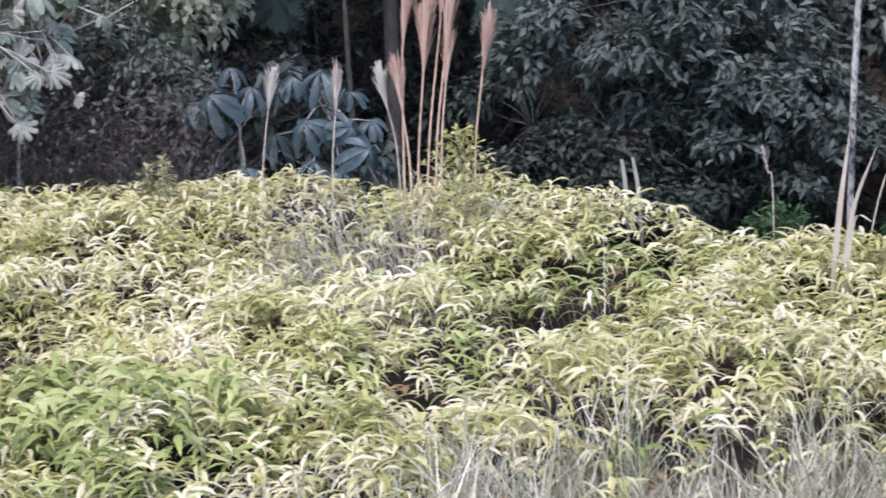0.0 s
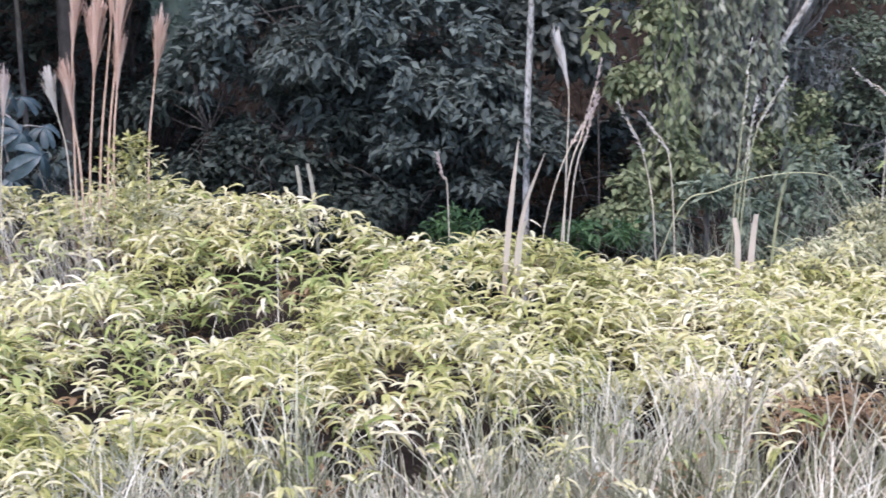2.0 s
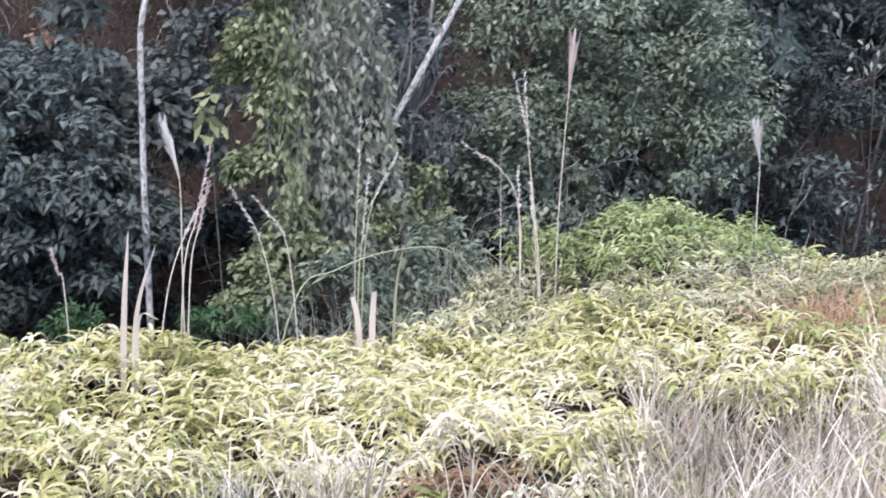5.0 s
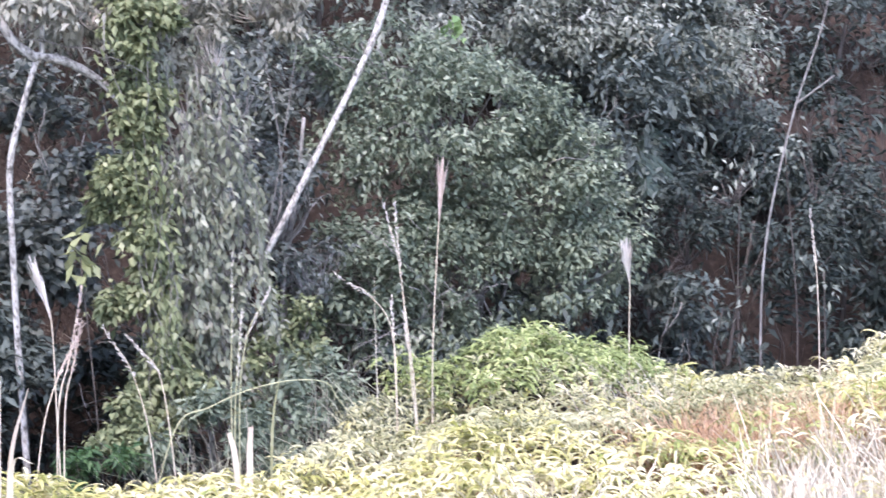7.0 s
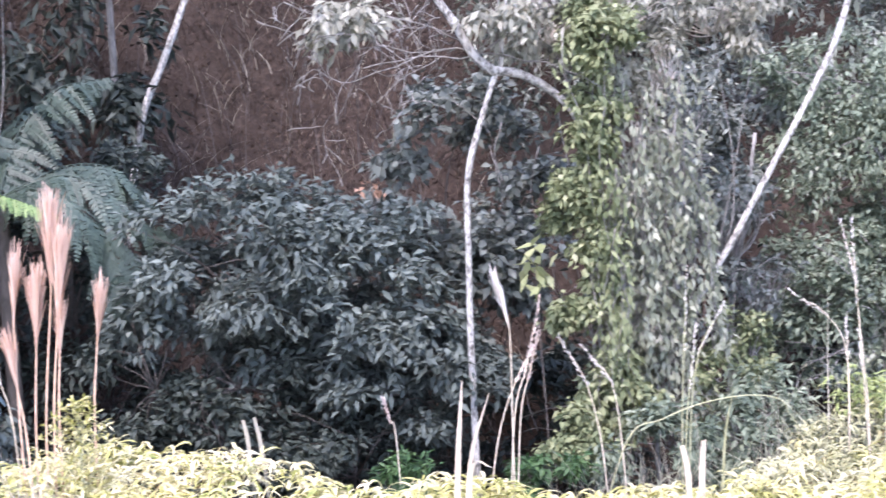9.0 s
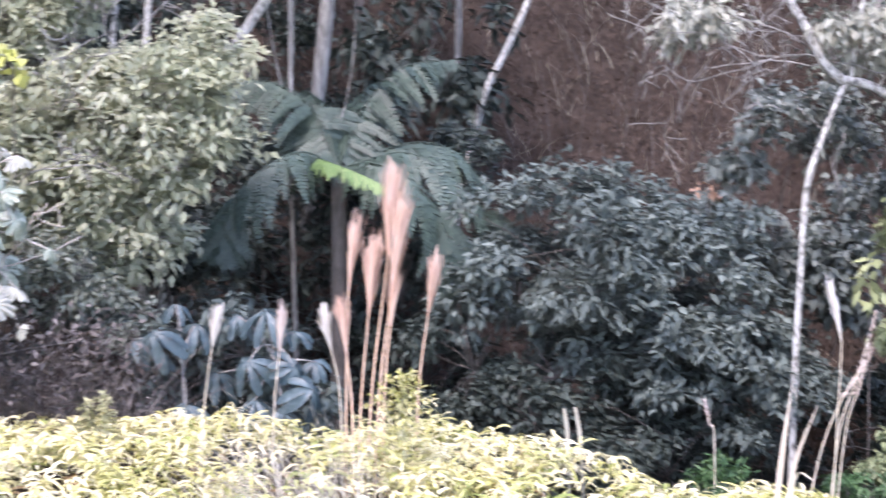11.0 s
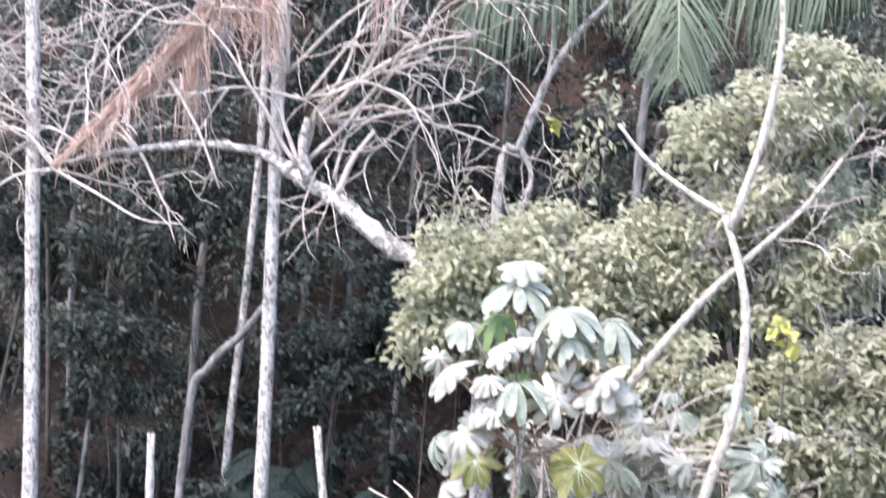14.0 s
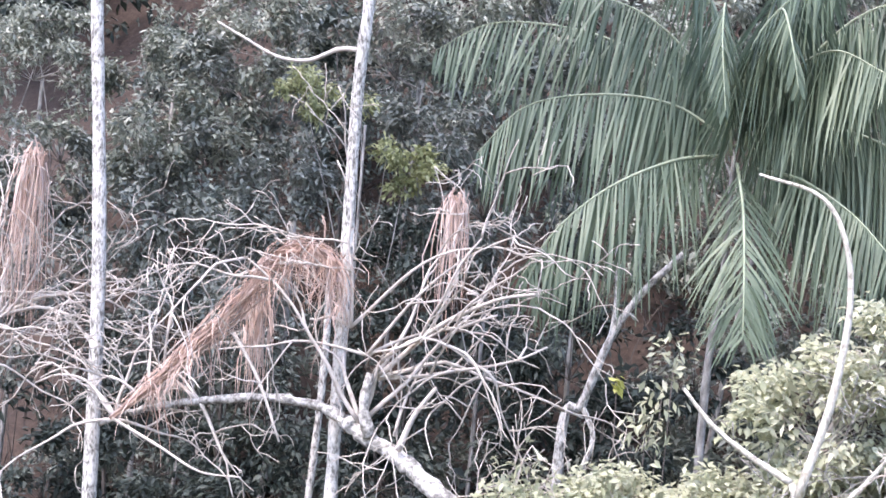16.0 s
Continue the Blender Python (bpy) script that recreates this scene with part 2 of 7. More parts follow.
DEAD_PALM = leaf_material("dead_palm_leaflet", [(0.0, (0.30, 0.20, 0.155)), (0.5, (0.46, 0.345, 0.285)), (1.0, (0.62, 0.51, 0.44))], 0.75, 0.2, 1.0, 0.2)
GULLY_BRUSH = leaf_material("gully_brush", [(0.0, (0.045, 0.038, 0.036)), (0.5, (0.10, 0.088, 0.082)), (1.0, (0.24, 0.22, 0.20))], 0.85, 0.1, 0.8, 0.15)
# Dead-leaf brown, lowered further to carry the shade of trees overhead.
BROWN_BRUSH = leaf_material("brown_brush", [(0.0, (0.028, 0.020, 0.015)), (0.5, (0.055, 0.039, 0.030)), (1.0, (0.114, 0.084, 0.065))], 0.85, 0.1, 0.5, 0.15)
ORANGE_LEAF = leaf_material("withered_orange_leaf", [(0.0, (0.28, 0.15, 0.09)), (1.0, (0.44, 0.28, 0.19))], 0.7, 0.2, 2.0, 0.2)

# ---- mesh building ----
rng = np.random.default_rng(7)


def unit(a):
    return a / np.maximum(np.linalg.norm(a, axis=-1, keepdims=True), 1e-9)


class Geo:
    """Gathers vertices and faces in arrays, then makes one mesh of them."""

    def __init__(self):
        self.v, self.f, self.n = [], [], 0

    def add(self, verts, faces):
        self.v.append(np.asarray(verts, float).reshape(-1, 3))
        self.f.append(np.asarray(faces, int) + self.n)
        self.n += len(self.v[-1])
        return self

    def mesh(self, name, material, smooth=False):
        me = bpy.data.meshes.new(name)
        v = np.concatenate(self.v)
        loops = np.concatenate([f.ravel() for f in self.f])
        sizes = np.concatenate([np.full(len(f), f.shape[1]) for f in self.f])
        starts = np.concatenate([[0], np.cumsum(sizes)[:-1]])
        me.vertices.add(len(v))
        me.vertices.foreach_set("co", v.astype(np.float32).ravel())
        me.loops.add(len(loops))
        me.loops.foreach_set("vertex_index", loops.astype(np.int32))
        me.polygons.add(len(sizes))
        me.polygons.foreach_set("loop_start", starts.astype(np.int32))
        me.update(calc_edges=True)
        me.validate()
        me.materials.append(material)
        if smooth:
            me.shade_smooth()
        return me


def part(name, geo, material, parent, label="", smooth=False):
    ob = new(name, geo.mesh(name, material, smooth) if isinstance(geo, Geo) else geo)
    ob.parent = parent
    return tagged(ob, label) if label else ob


def thing(name, place, label, category, group=""):
    ob = new(name)
    ob.location = place
    return tagged(ob, label, category, group)


def smooth_line(points, steps=5):
    """A Catmull-Rom line through the points."""
    p = np.asarray(points, float)
    if len(p) < 3:
        s = np.linspace(0, 1, steps + 1)[:, None]
        return p[0] * (1 - s) + p[-1] * s
    q = np.concatenate([[2 * p[0] - p[1]], p, [2 * p[-1] - p[-2]]])
    out = []
    for i in range(1, len(q) - 2):
        for s in np.arange(steps) / steps:
            a, b, c, d = q[i - 1:i + 3]
            out.append(0.5 * (2 * b + (c - a) * s + (2 * a - 5 * b + 4 * c - d) * s * s + (3 * b - a - 3 * c + d) * s ** 3))
    return np.array(out + [q[-2]])


def tube(geo, points, r0, r1, sides=7, wobble=0.0):
    """A tapered limb along the points, closed at its ends."""
    p = np.asarray(points, float)
    n = len(p)
    t = unit(np.gradient(p, axis=0))
    ref = np.where(np.abs(t[:, 2:3]) > 0.9, np.array([[1.0, 0, 0]]), np.array([[0, 0, 1.0]]))
    a = unit(np.cross(t, ref))
    for i in range(1, n):
        if a[i] @ a[i - 1] < 0:
            a[i] = -a[i]
    b = np.cross(t, a)
    r = np.linspace(r0, r1, n)
    if wobble:
        r = r * (1 + wobble * rng.standard_normal(n))
    ang = np.arange(sides) * 2 * np.pi / sides
    ring = p[:, None] + r[:, None, None] * (np.cos(ang)[None, :, None] * a[:, None] + np.sin(ang)[None, :, None] * b[:, None])
    i, j = np.meshgrid(np.arange(n - 1), np.arange(sides), indexing="ij")
    k = (j + 1) % sides
    quads = np.stack([i * sides + j, i * sides + k, (i + 1) * sides + k, (i + 1) * sides + j], -1).reshape(-1, 4)
    geo.add(np.concatenate([ring.reshape(-1, 3), p[:1], p[-1:]]), quads)
    base = geo.n - n * sides - 2
    js = np.arange(sides)
    caps = np.concatenate([np.stack([(js + 1) % sides, js, np.full(sides, n * sides)], -1),
                           np.stack([(n - 1) * sides + js, (n - 1) * sides + (js + 1) % sides, np.full(sides, n * sides + 1)], -1)])
    geo.f.append(caps + base)
    return geo


def leaves(geo, place, way, up, length, width, droop=0.15, fold=0.14):
    """Leaf blades folded along the midrib, from arrays."""
    n = len(place)
    d, l, w = unit(way), np.broadcast_to(length, n)[:, None], np.broadcast_to(width, n)[:, None]
    s = unit(np.cross(d, up))
    nn = np.cross(s, d)
    down = np.array([[0, 0, -1.0]])
    mid = place + d * l * 0.48 + down * l * droop * 0.25 + nn * w * fold
    tip = place + d * l + down * l * droop
    v = np.stack([place, mid + s * w * 0.5, tip, mid - s * w * 0.5], 1)
    o = np.arange(n)[:, None, None] * 4
    f = np.array([[0, 2, 1], [0, 3, 2]])[None] + o
    return geo.add(v, f.reshape(-1, 3))


def strips(geo, lines, side, width, zigzag=0.0, keel=0.0):
    """Ribbons: lines (n, k, 3), side (n, k, 3) unit, width (n, k); three vertices across, with a keel and a toothed edge."""
    n, k, _ = lines.shape
    tooth = 1 - zigzag * (np.arange(k) % 2)[None, :, None]
    w = width[..., None] * 0.5 * tooth
    drop = np.array([0, 0, 1.0]) * (width[..., None] * keel)
    v = np.stack([lines + side * w, lines + drop, lines - side * w], 2)
    i = np.arange(k - 1)
    q = np.concatenate([np.stack([3 * i, 3 * i + 1, 3 * i + 4, 3 * i + 3], -1), np.stack([3 * i + 1, 3 * i + 2, 3 * i + 5, 3 * i + 4], -1)])
    f = q[None] + (np.arange(n) * 3 * k)[:, None, None]
    return geo.add(v, f.reshape(-1, 4))


def ribbons(geo, lines, side, width):
    """Plain two-wide blades."""
    n, k, _ = lines.shape
    w = width[..., None] * 0.5
    v = np.stack([lines + side * w, lines - side * w], 2)
    i = np.arange(k - 1)
    q = np.stack([2 * i, 2 * i + 1, 2 * i + 3, 2 * i + 2], -1)
    f = q[None] + (np.arange(n) * 2 * k)[:, None, None]
    return geo.add(v, f.reshape(-1, 4))


def random_ways(n, flat=1.0):
    a = rng.standard_normal((n, 3))
    a[:, 2] *= flat
    return unit(a)


# ---- the lie of the land ----
EDGE_X = np.array([-40, -8, -5.2, -4.5, -3.0, 0.0, 0.9, 1.8, 2.6, 4.2, 5.2, 7.0, 9.0, 40])
EDGE_Y = np.array([9.0, 9.5, 12.2, 13.4, 14.0, 13.6, 12.8, 12.1, 11.8, 12.2, 13.8, 14.4, 14.0, 13.0])


RIM_X = np.array([-6.0, -4.6, -3.5, -2.5, -0.5, 0.4, 1.0, 1.6, 2.4, 3.6, 4.6, 5.0, 5.4, 6.0, 6.7, 7.4, 8.3, 9.5])
RIM_Z = np.array([-0.2, 0.08, 0.28, 0.17, 0.25, 0.17, 0.26, 0.2, 0.15, 0.02, -0.22, -0.24, -0.15, 0.0, 0.10, -0.12, -0.33, -0.34])



def step01(t):
    t = np.clip(t, 0, 1)
    return t * t * (3 - 2 * t)


def lumps(x, y):
    return (np.sin(x * 1.7 + 0.6 * y) * np.cos(y * 1.3 - 0.4 * x) + 0.6 * np.sin(x * 3.1 - y * 2.2 + 1.0) + 0.4 * np.sin(5.3 * x + 1.1) * np.sin(4.7 * y))


def land(x, y):
    """Height of the ground: a fern-grown shelf, a gully behind it, then a steep wooded hillside; a bank under the viewer."""
    x, y = np.asarray(x, float), np.asarray(y, float)
    e = np.interp(x, EDGE_X, EDGE_Y)
    z = 0.05 * lumps(x * 0.7, y * 0.7)
    z = z + np.interp(x, RIM_X, RIM_Z) * step01((y - e + 2.2) / 2.0)
    z = z - 2.0 * step01((y - e) / 3.0)
    foot = 16.6 + 0.4 * np.sin(x * 0.5)
    up = np.maximum(y - foot, 0)
    z = z + np.where(up < 16, up * 1.0 * step01(up / 2.5), 16 + (up - 16) * 0.25) + 0.25 * lumps(x * 0.4, y * 0.4) * step01(up / 2)
    return z + 1.9 * step01((6.5 - y) / 5.0)


gx = np.concatenate([[-2000, -900, -400, -200, -100, -60], np.arange(-40, 40.1, 0.5), [60, 100, 200, 400, 900, 2000]])
gy = np.concatenate([[-2000, -900, -400, -150, -60, -30, -15, -8, -4], np.arange(-1, 36.1, 0.35), [40, 50, 70, 120, 250, 600, 2000]])
X, Y = np.meshgrid(gx, gy, indexing="ij")
Z = land(X, Y)
i, j = np.meshgrid(np.arange(len(gx) - 1), np.arange(len(gy) - 1), indexing="ij")
m = len(gy)
sheet = Geo().add(np.stack([X, Y, Z], -1), np.stack([i * m + j, (i + 1) * m + j, (i + 1) * m + j + 1, i * m + j + 1], -1).reshape(-1, 4))
ground = tagged(new("ground", sheet.mesh("ground", SOIL, True)), "dark brown leaf litter and soil of a gully and hillside", "ground", kind="structure")

# ---- ferns and grasses of the shelf ----


def in_shelf(x, y):
    return y < np.interp(x, EDGE_X, EDGE_Y) + 0.35


def canopy(x, y):
    return 0.30 + 0.05 * lumps(x * 1.3, y * 1.3)


# the ferns grow in rounded mounds: centre, radius and height of each
mx, my = np.meshgrid(np.arange(-7, 12.5, 0.46), np.arange(6.4, 15.6, 0.5), indexing="ij")
MOUND = np.stack([mx.ravel(), my.ravel()], -1) + rng.uniform(-0.2, 0.2, (mx.size, 2))
MOUND_R = rng.uniform(0.3, 0.5, len(MOUND))
MOUND_H = rng.uniform(0.05, 0.25, len(MOUND)) * (1 + 1.3 * (np.hypot((MOUND[:, 0] - 6.7) / 1.2, MOUND[:, 1] - 14.1) < 1)) * (1 - 0.6 * step01((MOUND[:, 1] - np.interp(MOUND[:, 0], EDGE_X, EDGE_Y) + 1.6 + 0.9 * step01(MOUND[:, 0] - 3.5)) / 1.0))


def fern_clumps(x, y, per, length, rise, width, geo):
    """Tufts of arching lance-shaped fronds over mounds of the fern cover at x, y."""
    n = len(x)
    dx, dy = x[:, None] - MOUND[None, :, 0], y[:, None] - MOUND[None, :, 1]
    far = np.hypot(dx, dy) / MOUND_R
    own = far.argmin(1)
    f = np.minimum(far[np.arange(n), own], 1.2)
    top = (canopy(x, y) + MOUND_H[own] * (1 - f ** 2)) * rng.uniform(0.85, 1.1, n) * rise
    base = np.repeat(np.stack([x, y, land(x, y) + top], -1), per, 0)
    base[:, 2] -= 0.16 * rng.random(len(base)) ** 1.7
    m = len(base)
    k = 5
    outward = np.arctan2(dy[np.arange(n), own], dx[np.arange(n), own])
    turn = np.repeat(outward, per) + rng.normal(0, 1, m) * np.repeat(2.6 - 1.6 * np.minimum(f, 1), per)
    reach = length * rng.uniform(0.55, 1.3, m)
    lift = rng.uniform(0.3, 0.85, m)
    out = np.stack([np.cos(turn), np.sin(turn), np.zeros_like(turn)], -1)
    s = np.linspace(0, 1, k)
    bend = lift + rng.uniform(-0.12, 0.4, m)
    h = lift[:, None] * s - bend[:, None] * s ** 2
    line = base[:, None] + out[:, None] * (reach[:, None] * (s * (1 - 0.22 * s)))[..., None]
    line[..., 2] += reach[:, None] * h
    cross = np.stack([-out[:, 1], out[:, 0], np.zeros_like(turn)], -1)
    line += cross[:, None] * (rng.uniform(-0.2, 0.2, m)[:, None] * reach[:, None] * s ** 2)[..., None]
    side = unit(cross + np.array([0, 0, 1.0]) * rng.normal(0, 0.3, m)[:, None])
    prof = np.array([0.3, 0.86, 1.0, 0.72, 0.1])
    w = (width * rng.uniform(0.65, 1.3, m))[:, None] * prof[None]
    side = np.repeat(side[:, None], k, 1)
    near = (base[:, 1] < 12.0) & (width > 0.019)
    strips(geo, line[near], side[near], w[near], 0.0, 0.2)
    ribbons(geo, line[~near], side[~near], w[~near])
    return geo


def scatter(n, x0, x1, y0, y1, keep):
    x, y = rng.uniform(x0, x1, n), rng.uniform(y0, y1, n)
    ok = in_shelf(x, y) & keep(x, y) & (x > -0.36 * y - 0.6) & (x < 0.76 * y + 0.8)
    return x[ok], y[ok]


def field(x, y):
    """Slow variation of what grows: above 0 yellow fern, below 0 greener."""
    return np.sin(x * 0.9 + 1.2) * np.cos(y * 0.8 + 0.5) + 0.5 * np.sin(2.1 * x - 1.4 * y)


def grassy(x, y):
    """Where dry grass takes over: along the near side, wider towards the right, cut by one tongue of fern."""
    return y < np.interp(x, [-3, -1.2, 0.0, 0.55, 1.3, 2.1, 2.9, 3.3, 3.6, 4.1, 4.45, 4.75, 5.3, 6.0, 6.6, 12.0], [7.5, 8.2, 8.85, 9.05, 9.2, 9.4, 9.65, 9.6, 8.85, 8.7, 9.3, 10.0, 9.85, 9.95, 10.5, 11.1]) + 0.12 * np.sin(3.1 * x) + 0.12 * np.sin(7.7 * x + 1) + rng.normal(0, 0.16, len(x))


def patchy(x, y):
    """The grey patch of dead weeds among the ferns."""
    return ((x + 0.45) / 0.55) ** 2 + ((y - 12.15) / 0.95) ** 2 < 1


def mossy(x, y):
    """The green fern: at the gully's rim and on the mound."""
    return (((x - 6.72) / 1.1) ** 2 + ((y - 14.1) / 1.05) ** 2 < rng.uniform(0.6, 1.3, len(x)))


def rimward(x, y):
    """The olive strip between the yellow fern and the green mound."""
    return (y > np.interp(x, [4.3, 4.8, 5.2, 5.6, 6.3, 7.0, 8.0, 12.0], [12.9, 12.4, 11.8, 11.6, 11.5, 11.8, 12.1, 12.1])) & (x > 4.3)


HOLLOWS = [(0.62, 11.25, 0.38, 0.2), (0.3, 10.85, 0.17, 0.2), (0.36, 10.4, 0.2, 0.16), (-1.38, 11.45, 0.25, 0.2), (-2.2, 10.6, 0.3, 0.35), (0.55, 9.5, 0.25, 0.16), (1.36, 9.6, 0.25, 0.14), (-1.2, 8.8, 0.2, 0.25), (4.5, 9.95, 0.24, 0.15), (3.5, 9.15, 0.55, 0.4), (2.4, 9.7, 0.2, 0.1), (5.1, 9.85, 0.14, 0.12)]


def hollow(x, y):
    """Small gaps in the fern cover."""
    inside = np.zeros(len(x), bool)
    for a, b_, rx, ry in HOLLOWS:
        inside |= ((x - a) / rx) ** 2 + ((y - b_) / ry) ** 2 < rng.uniform(0.5, 1.2, len(x))
    return inside


def rusty(x, y):
    """The patch of rust-coloured grass."""
    return ((x - 7.05) / 0.95) ** 2 + ((y - 11.25) / 0.6) ** 2 < rng.uniform(0.5, 1.1, len(x))


def greener(x, y):
    """Extra green towards the near corner."""
    return 0.8 * np.exp(-((x + 1.6) / 0.7) ** 2 - ((y - 9.0) / 1.0) ** 2) + 0.8 * np.exp(-((x - 0.95) / 0.35) ** 2 - ((y - 8.85) / 0.5) ** 2)


def some(x, share):
    return rng.random(len(x)) < share


yellow = Geo()
x, y = scatter(18500, -6.5, 12.0, 6.8, 14.8, lambda x, y: ~(grassy(x, y) & some(x, 0.94)) & ~(patchy(x, y) & some(x, 0.8)) & ~hollow(x, y) & ~(mossy(x, y) & some(x, 0.9)) & ~(rimward(x, y) & some(x, 0.86)) & ~(rusty(x, y) & some(x, 0.85)) & (field(x, y) - 1.3 * greener(x, y) + 0.5 * rng.standard_normal(len(x)) > -0.95))
fern_clumps(x, y, 9, 0.17, 1.0, 0.0225, yellow)
tagged(new("yellow_fern", yellow.mesh("yellow_fern", YELLOW_FERN)), "dense yellow-green arching fern fronds covering the shelf", "fern", kind="stuff")
green = Geo()
x, y = scatter(5000, -6.5, 10.0, 6.8, 14.8, lambda x, y: (field(x, y) - 1.6 * greener(x, y) + 0.6 * rng.standard_normal(len(x)) < -0.62) & ~hollow(x, y) & ~(grassy(x, y) & some(x, 0.75)) & ~rimward(x, y))
fern_clumps(x, y, 7, 0.19, 0.92, 0.026, green)
x, y = rng.normal(-1.7, 0.4, 150), rng.normal(9.4, 0.5, 150)
fern_clumps(x, y, 6, 0.22, 1.08, 0.036, green)
tagged(new("green_fern", green.mesh("green_fern", GREEN_FERN)), "green arching fern fronds among the yellow ones", "fern", kind="stuff")
mound = Geo()
x, y = scatter(2300, 4.5, 8.8, 12.2, 15.4, mossy)
fern_clumps(x, y, 8, 0.14, 1.1, 0.022, mound)
tagged(new("mound_fern", mound.mesh("mound_fern", MOUND_FERN)), "mid-green fern on the mound at the gully's rim", "fern", kind="stuff")
olive = Geo()
x, y = scatter(5200, 4.3, 11.0, 11.8, 15.4, lambda x, y: rimward(x, y) & ~(mossy(x, y) & some(x, 0.6)))
fern_clumps(x, y, 6, 0.12, 0.95, 0.018, olive)
tagged(new("olive_fern", olive.mesh("olive_fern", OLIVE_FERN)), "fine dull olive fern between the yellow fern and the green mound", "fern", kind="stuff")
brown = Geo()
x, y = scatter(1200, -6.5, 10.0, 6.8, 14.8, lambda x, y: y > 0)
fern_clumps(x, y, 4, 0.18, 0.6, 0.03, brown)
x, y = rng.normal(3.5, 0.2, 90), rng.normal(9.25, 0.12, 90)
fern_clumps(x, y, 6, 0.15, 0.7, 0.02, brown)
x, y = rng.normal(4.5, 0.1, 30), rng.normal(9.95, 0.08, 30)
fern_clumps(x, y, 6, 0.15, 0.6, 0.02, brown)
tagged(new("withered_fern", brown.mesh("withered_fern", BROWN_FERN)), "brown withered fronds under the living fern", "fern", kind="stuff")


def blades(geo, x, y, height, width, lean, k=5, toward=None):
    """Upright, slightly curved blades and stems of dry grass."""
    n = len(x)
    h = height * rng.uniform(0.5, 1.25, n)
    turn = rng.uniform(0, 2 * np.pi, n) if toward is None else toward + rng.normal(0, 0.55, n)
    out = np.stack([np.cos(turn), np.sin(turn), np.zeros(n)], -1)
    s = np.linspace(0, 1, k)
    line = np.stack([x, y, land(x, y)], -1)[:, None] + out[:, None] * ((lean * rng.uniform(0.1, 1.6, n) * h)[:, None] * s ** 1.8)[..., None]
    line[..., 2] += h[:, None] * (s - 0.22 * lean * s ** 3)
    ang = rng.uniform(0, np.pi, n)
    side = np.stack([np.cos(ang), np.sin(ang), np.zeros(n)], -1)
    w = (width * rng.uniform(0.6, 1.4, n))[:, None] * (1 - 0.85 * s)[None]
    return ribbons(geo, line, np.repeat(side[:, None], k, 1), w)


def tufts(x, y, per, spread):
    return np.repeat(x, per) + rng.normal(0, spread, len(x) * per), np.repeat(y, per) + rng.normal(0, spread, len(y) * per)


def tuft_blades(geo, x, y, per, height, width, lean):
    """Tufts whose blades fan out from one foot; tufts differ in height and in the way they are laid."""
    tall = np.repeat(rng.uniform(0.6, 1.3, len(x)), per)
    lay = np.repeat(rng.uniform(0, 2 * np.pi, len(x)), per)
    x, y = tufts(x, y, per, 0.045)
    for low in (0, 1, 2):
        mine = (tall > (0, 0.83, 1.07)[low]) & (tall <= (0.83, 1.07, 9)[low])
        blades(geo, x[mine], y[mine], height * (0.7, 0.95, 1.2)[low], width, lean, 5, lay[mine] + rng.normal(0, 0.8, mine.sum()))


dry = Geo()
x, y = scatter(4300, 2.6, 12.0, 6.2, 13.0, lambda x, y: grassy(x, y) & ~hollow(x, y) & (rng.random(len(x)) < 0.1 + 0.9 * step01((x - 4.5 + 0.5 * (10.2 - y)) / 0.5)))
tuft_blades(dry, x, y, 13, 0.55, 0.020, 0.45)
x, y = scatter(1500, -3.0, 4.0, 6.2, 9.0, lambda x, y: grassy(x, y) & (y < 8.75) & some(x, 0.35))
tuft_blades(dry, x, y, 10, 0.42, 0.015, 0.6)
tagged(new("dry_grass", dry.mesh("dry_grass", DRY_GRASS)), "pale straw-coloured dry grass on the near side of the shelf", "grass", kind="stuff")
dull = Geo()
x, y = scatter(2200, -3.5, 5.0, 6.2, 11.0, lambda x, y: grassy(x, y) & ~hollow(x, y) & (rng.random(len(x)) < 0.25 + 0.75 * step01((x + 1.0) / 1.5) - 0.4 * step01((x - 2.3) / 0.5) - 0.5 * step01((x - 4.6 + 0.5 * (10.2 - y)) / 0.6)))
tuft_blades(dull, x, y, 12, 0.5, 0.018, 0.48)
tagged(new("grey_grass", dull.mesh("grey_grass", GREY_GRASS)), "grey-green half-dry grass along the near side of the shelf", "grass", kind="stuff")
rust = Geo()
x, y = scatter(22000, 5.4, 9.5, 9.8, 13.2, rusty)
blades(rust, x, y, 0.52, 0.010, 0.7)
tagged(new("rust_grass", rust.mesh("rust_grass", RUST_GRASS)), "fine rust-coloured dry grass on the shelf", "grass", kind="stuff")
dead = Geo()
x, y = scatter(26000, -6.0, 10.0, 7.0, 13.5, lambda x, y: patchy(x, y) | (hollow(x, y) & some(x, 0.3)) | (((x - 6.75) / 0.45) ** 2 + ((y - 12.5) / 0.35) ** 2 < 1))
blades(dead, x, y, 0.70, 0.008, 0.8, 5, 2.4)
tagged(new("dead_weeds", dead.mesh("dead_weeds", DEAD_WEED)), "grey dead weed stems among the ferns", "weeds", kind="stuff")

# ---- shrubs and trees ----
rng = np.random.default_rng(11)


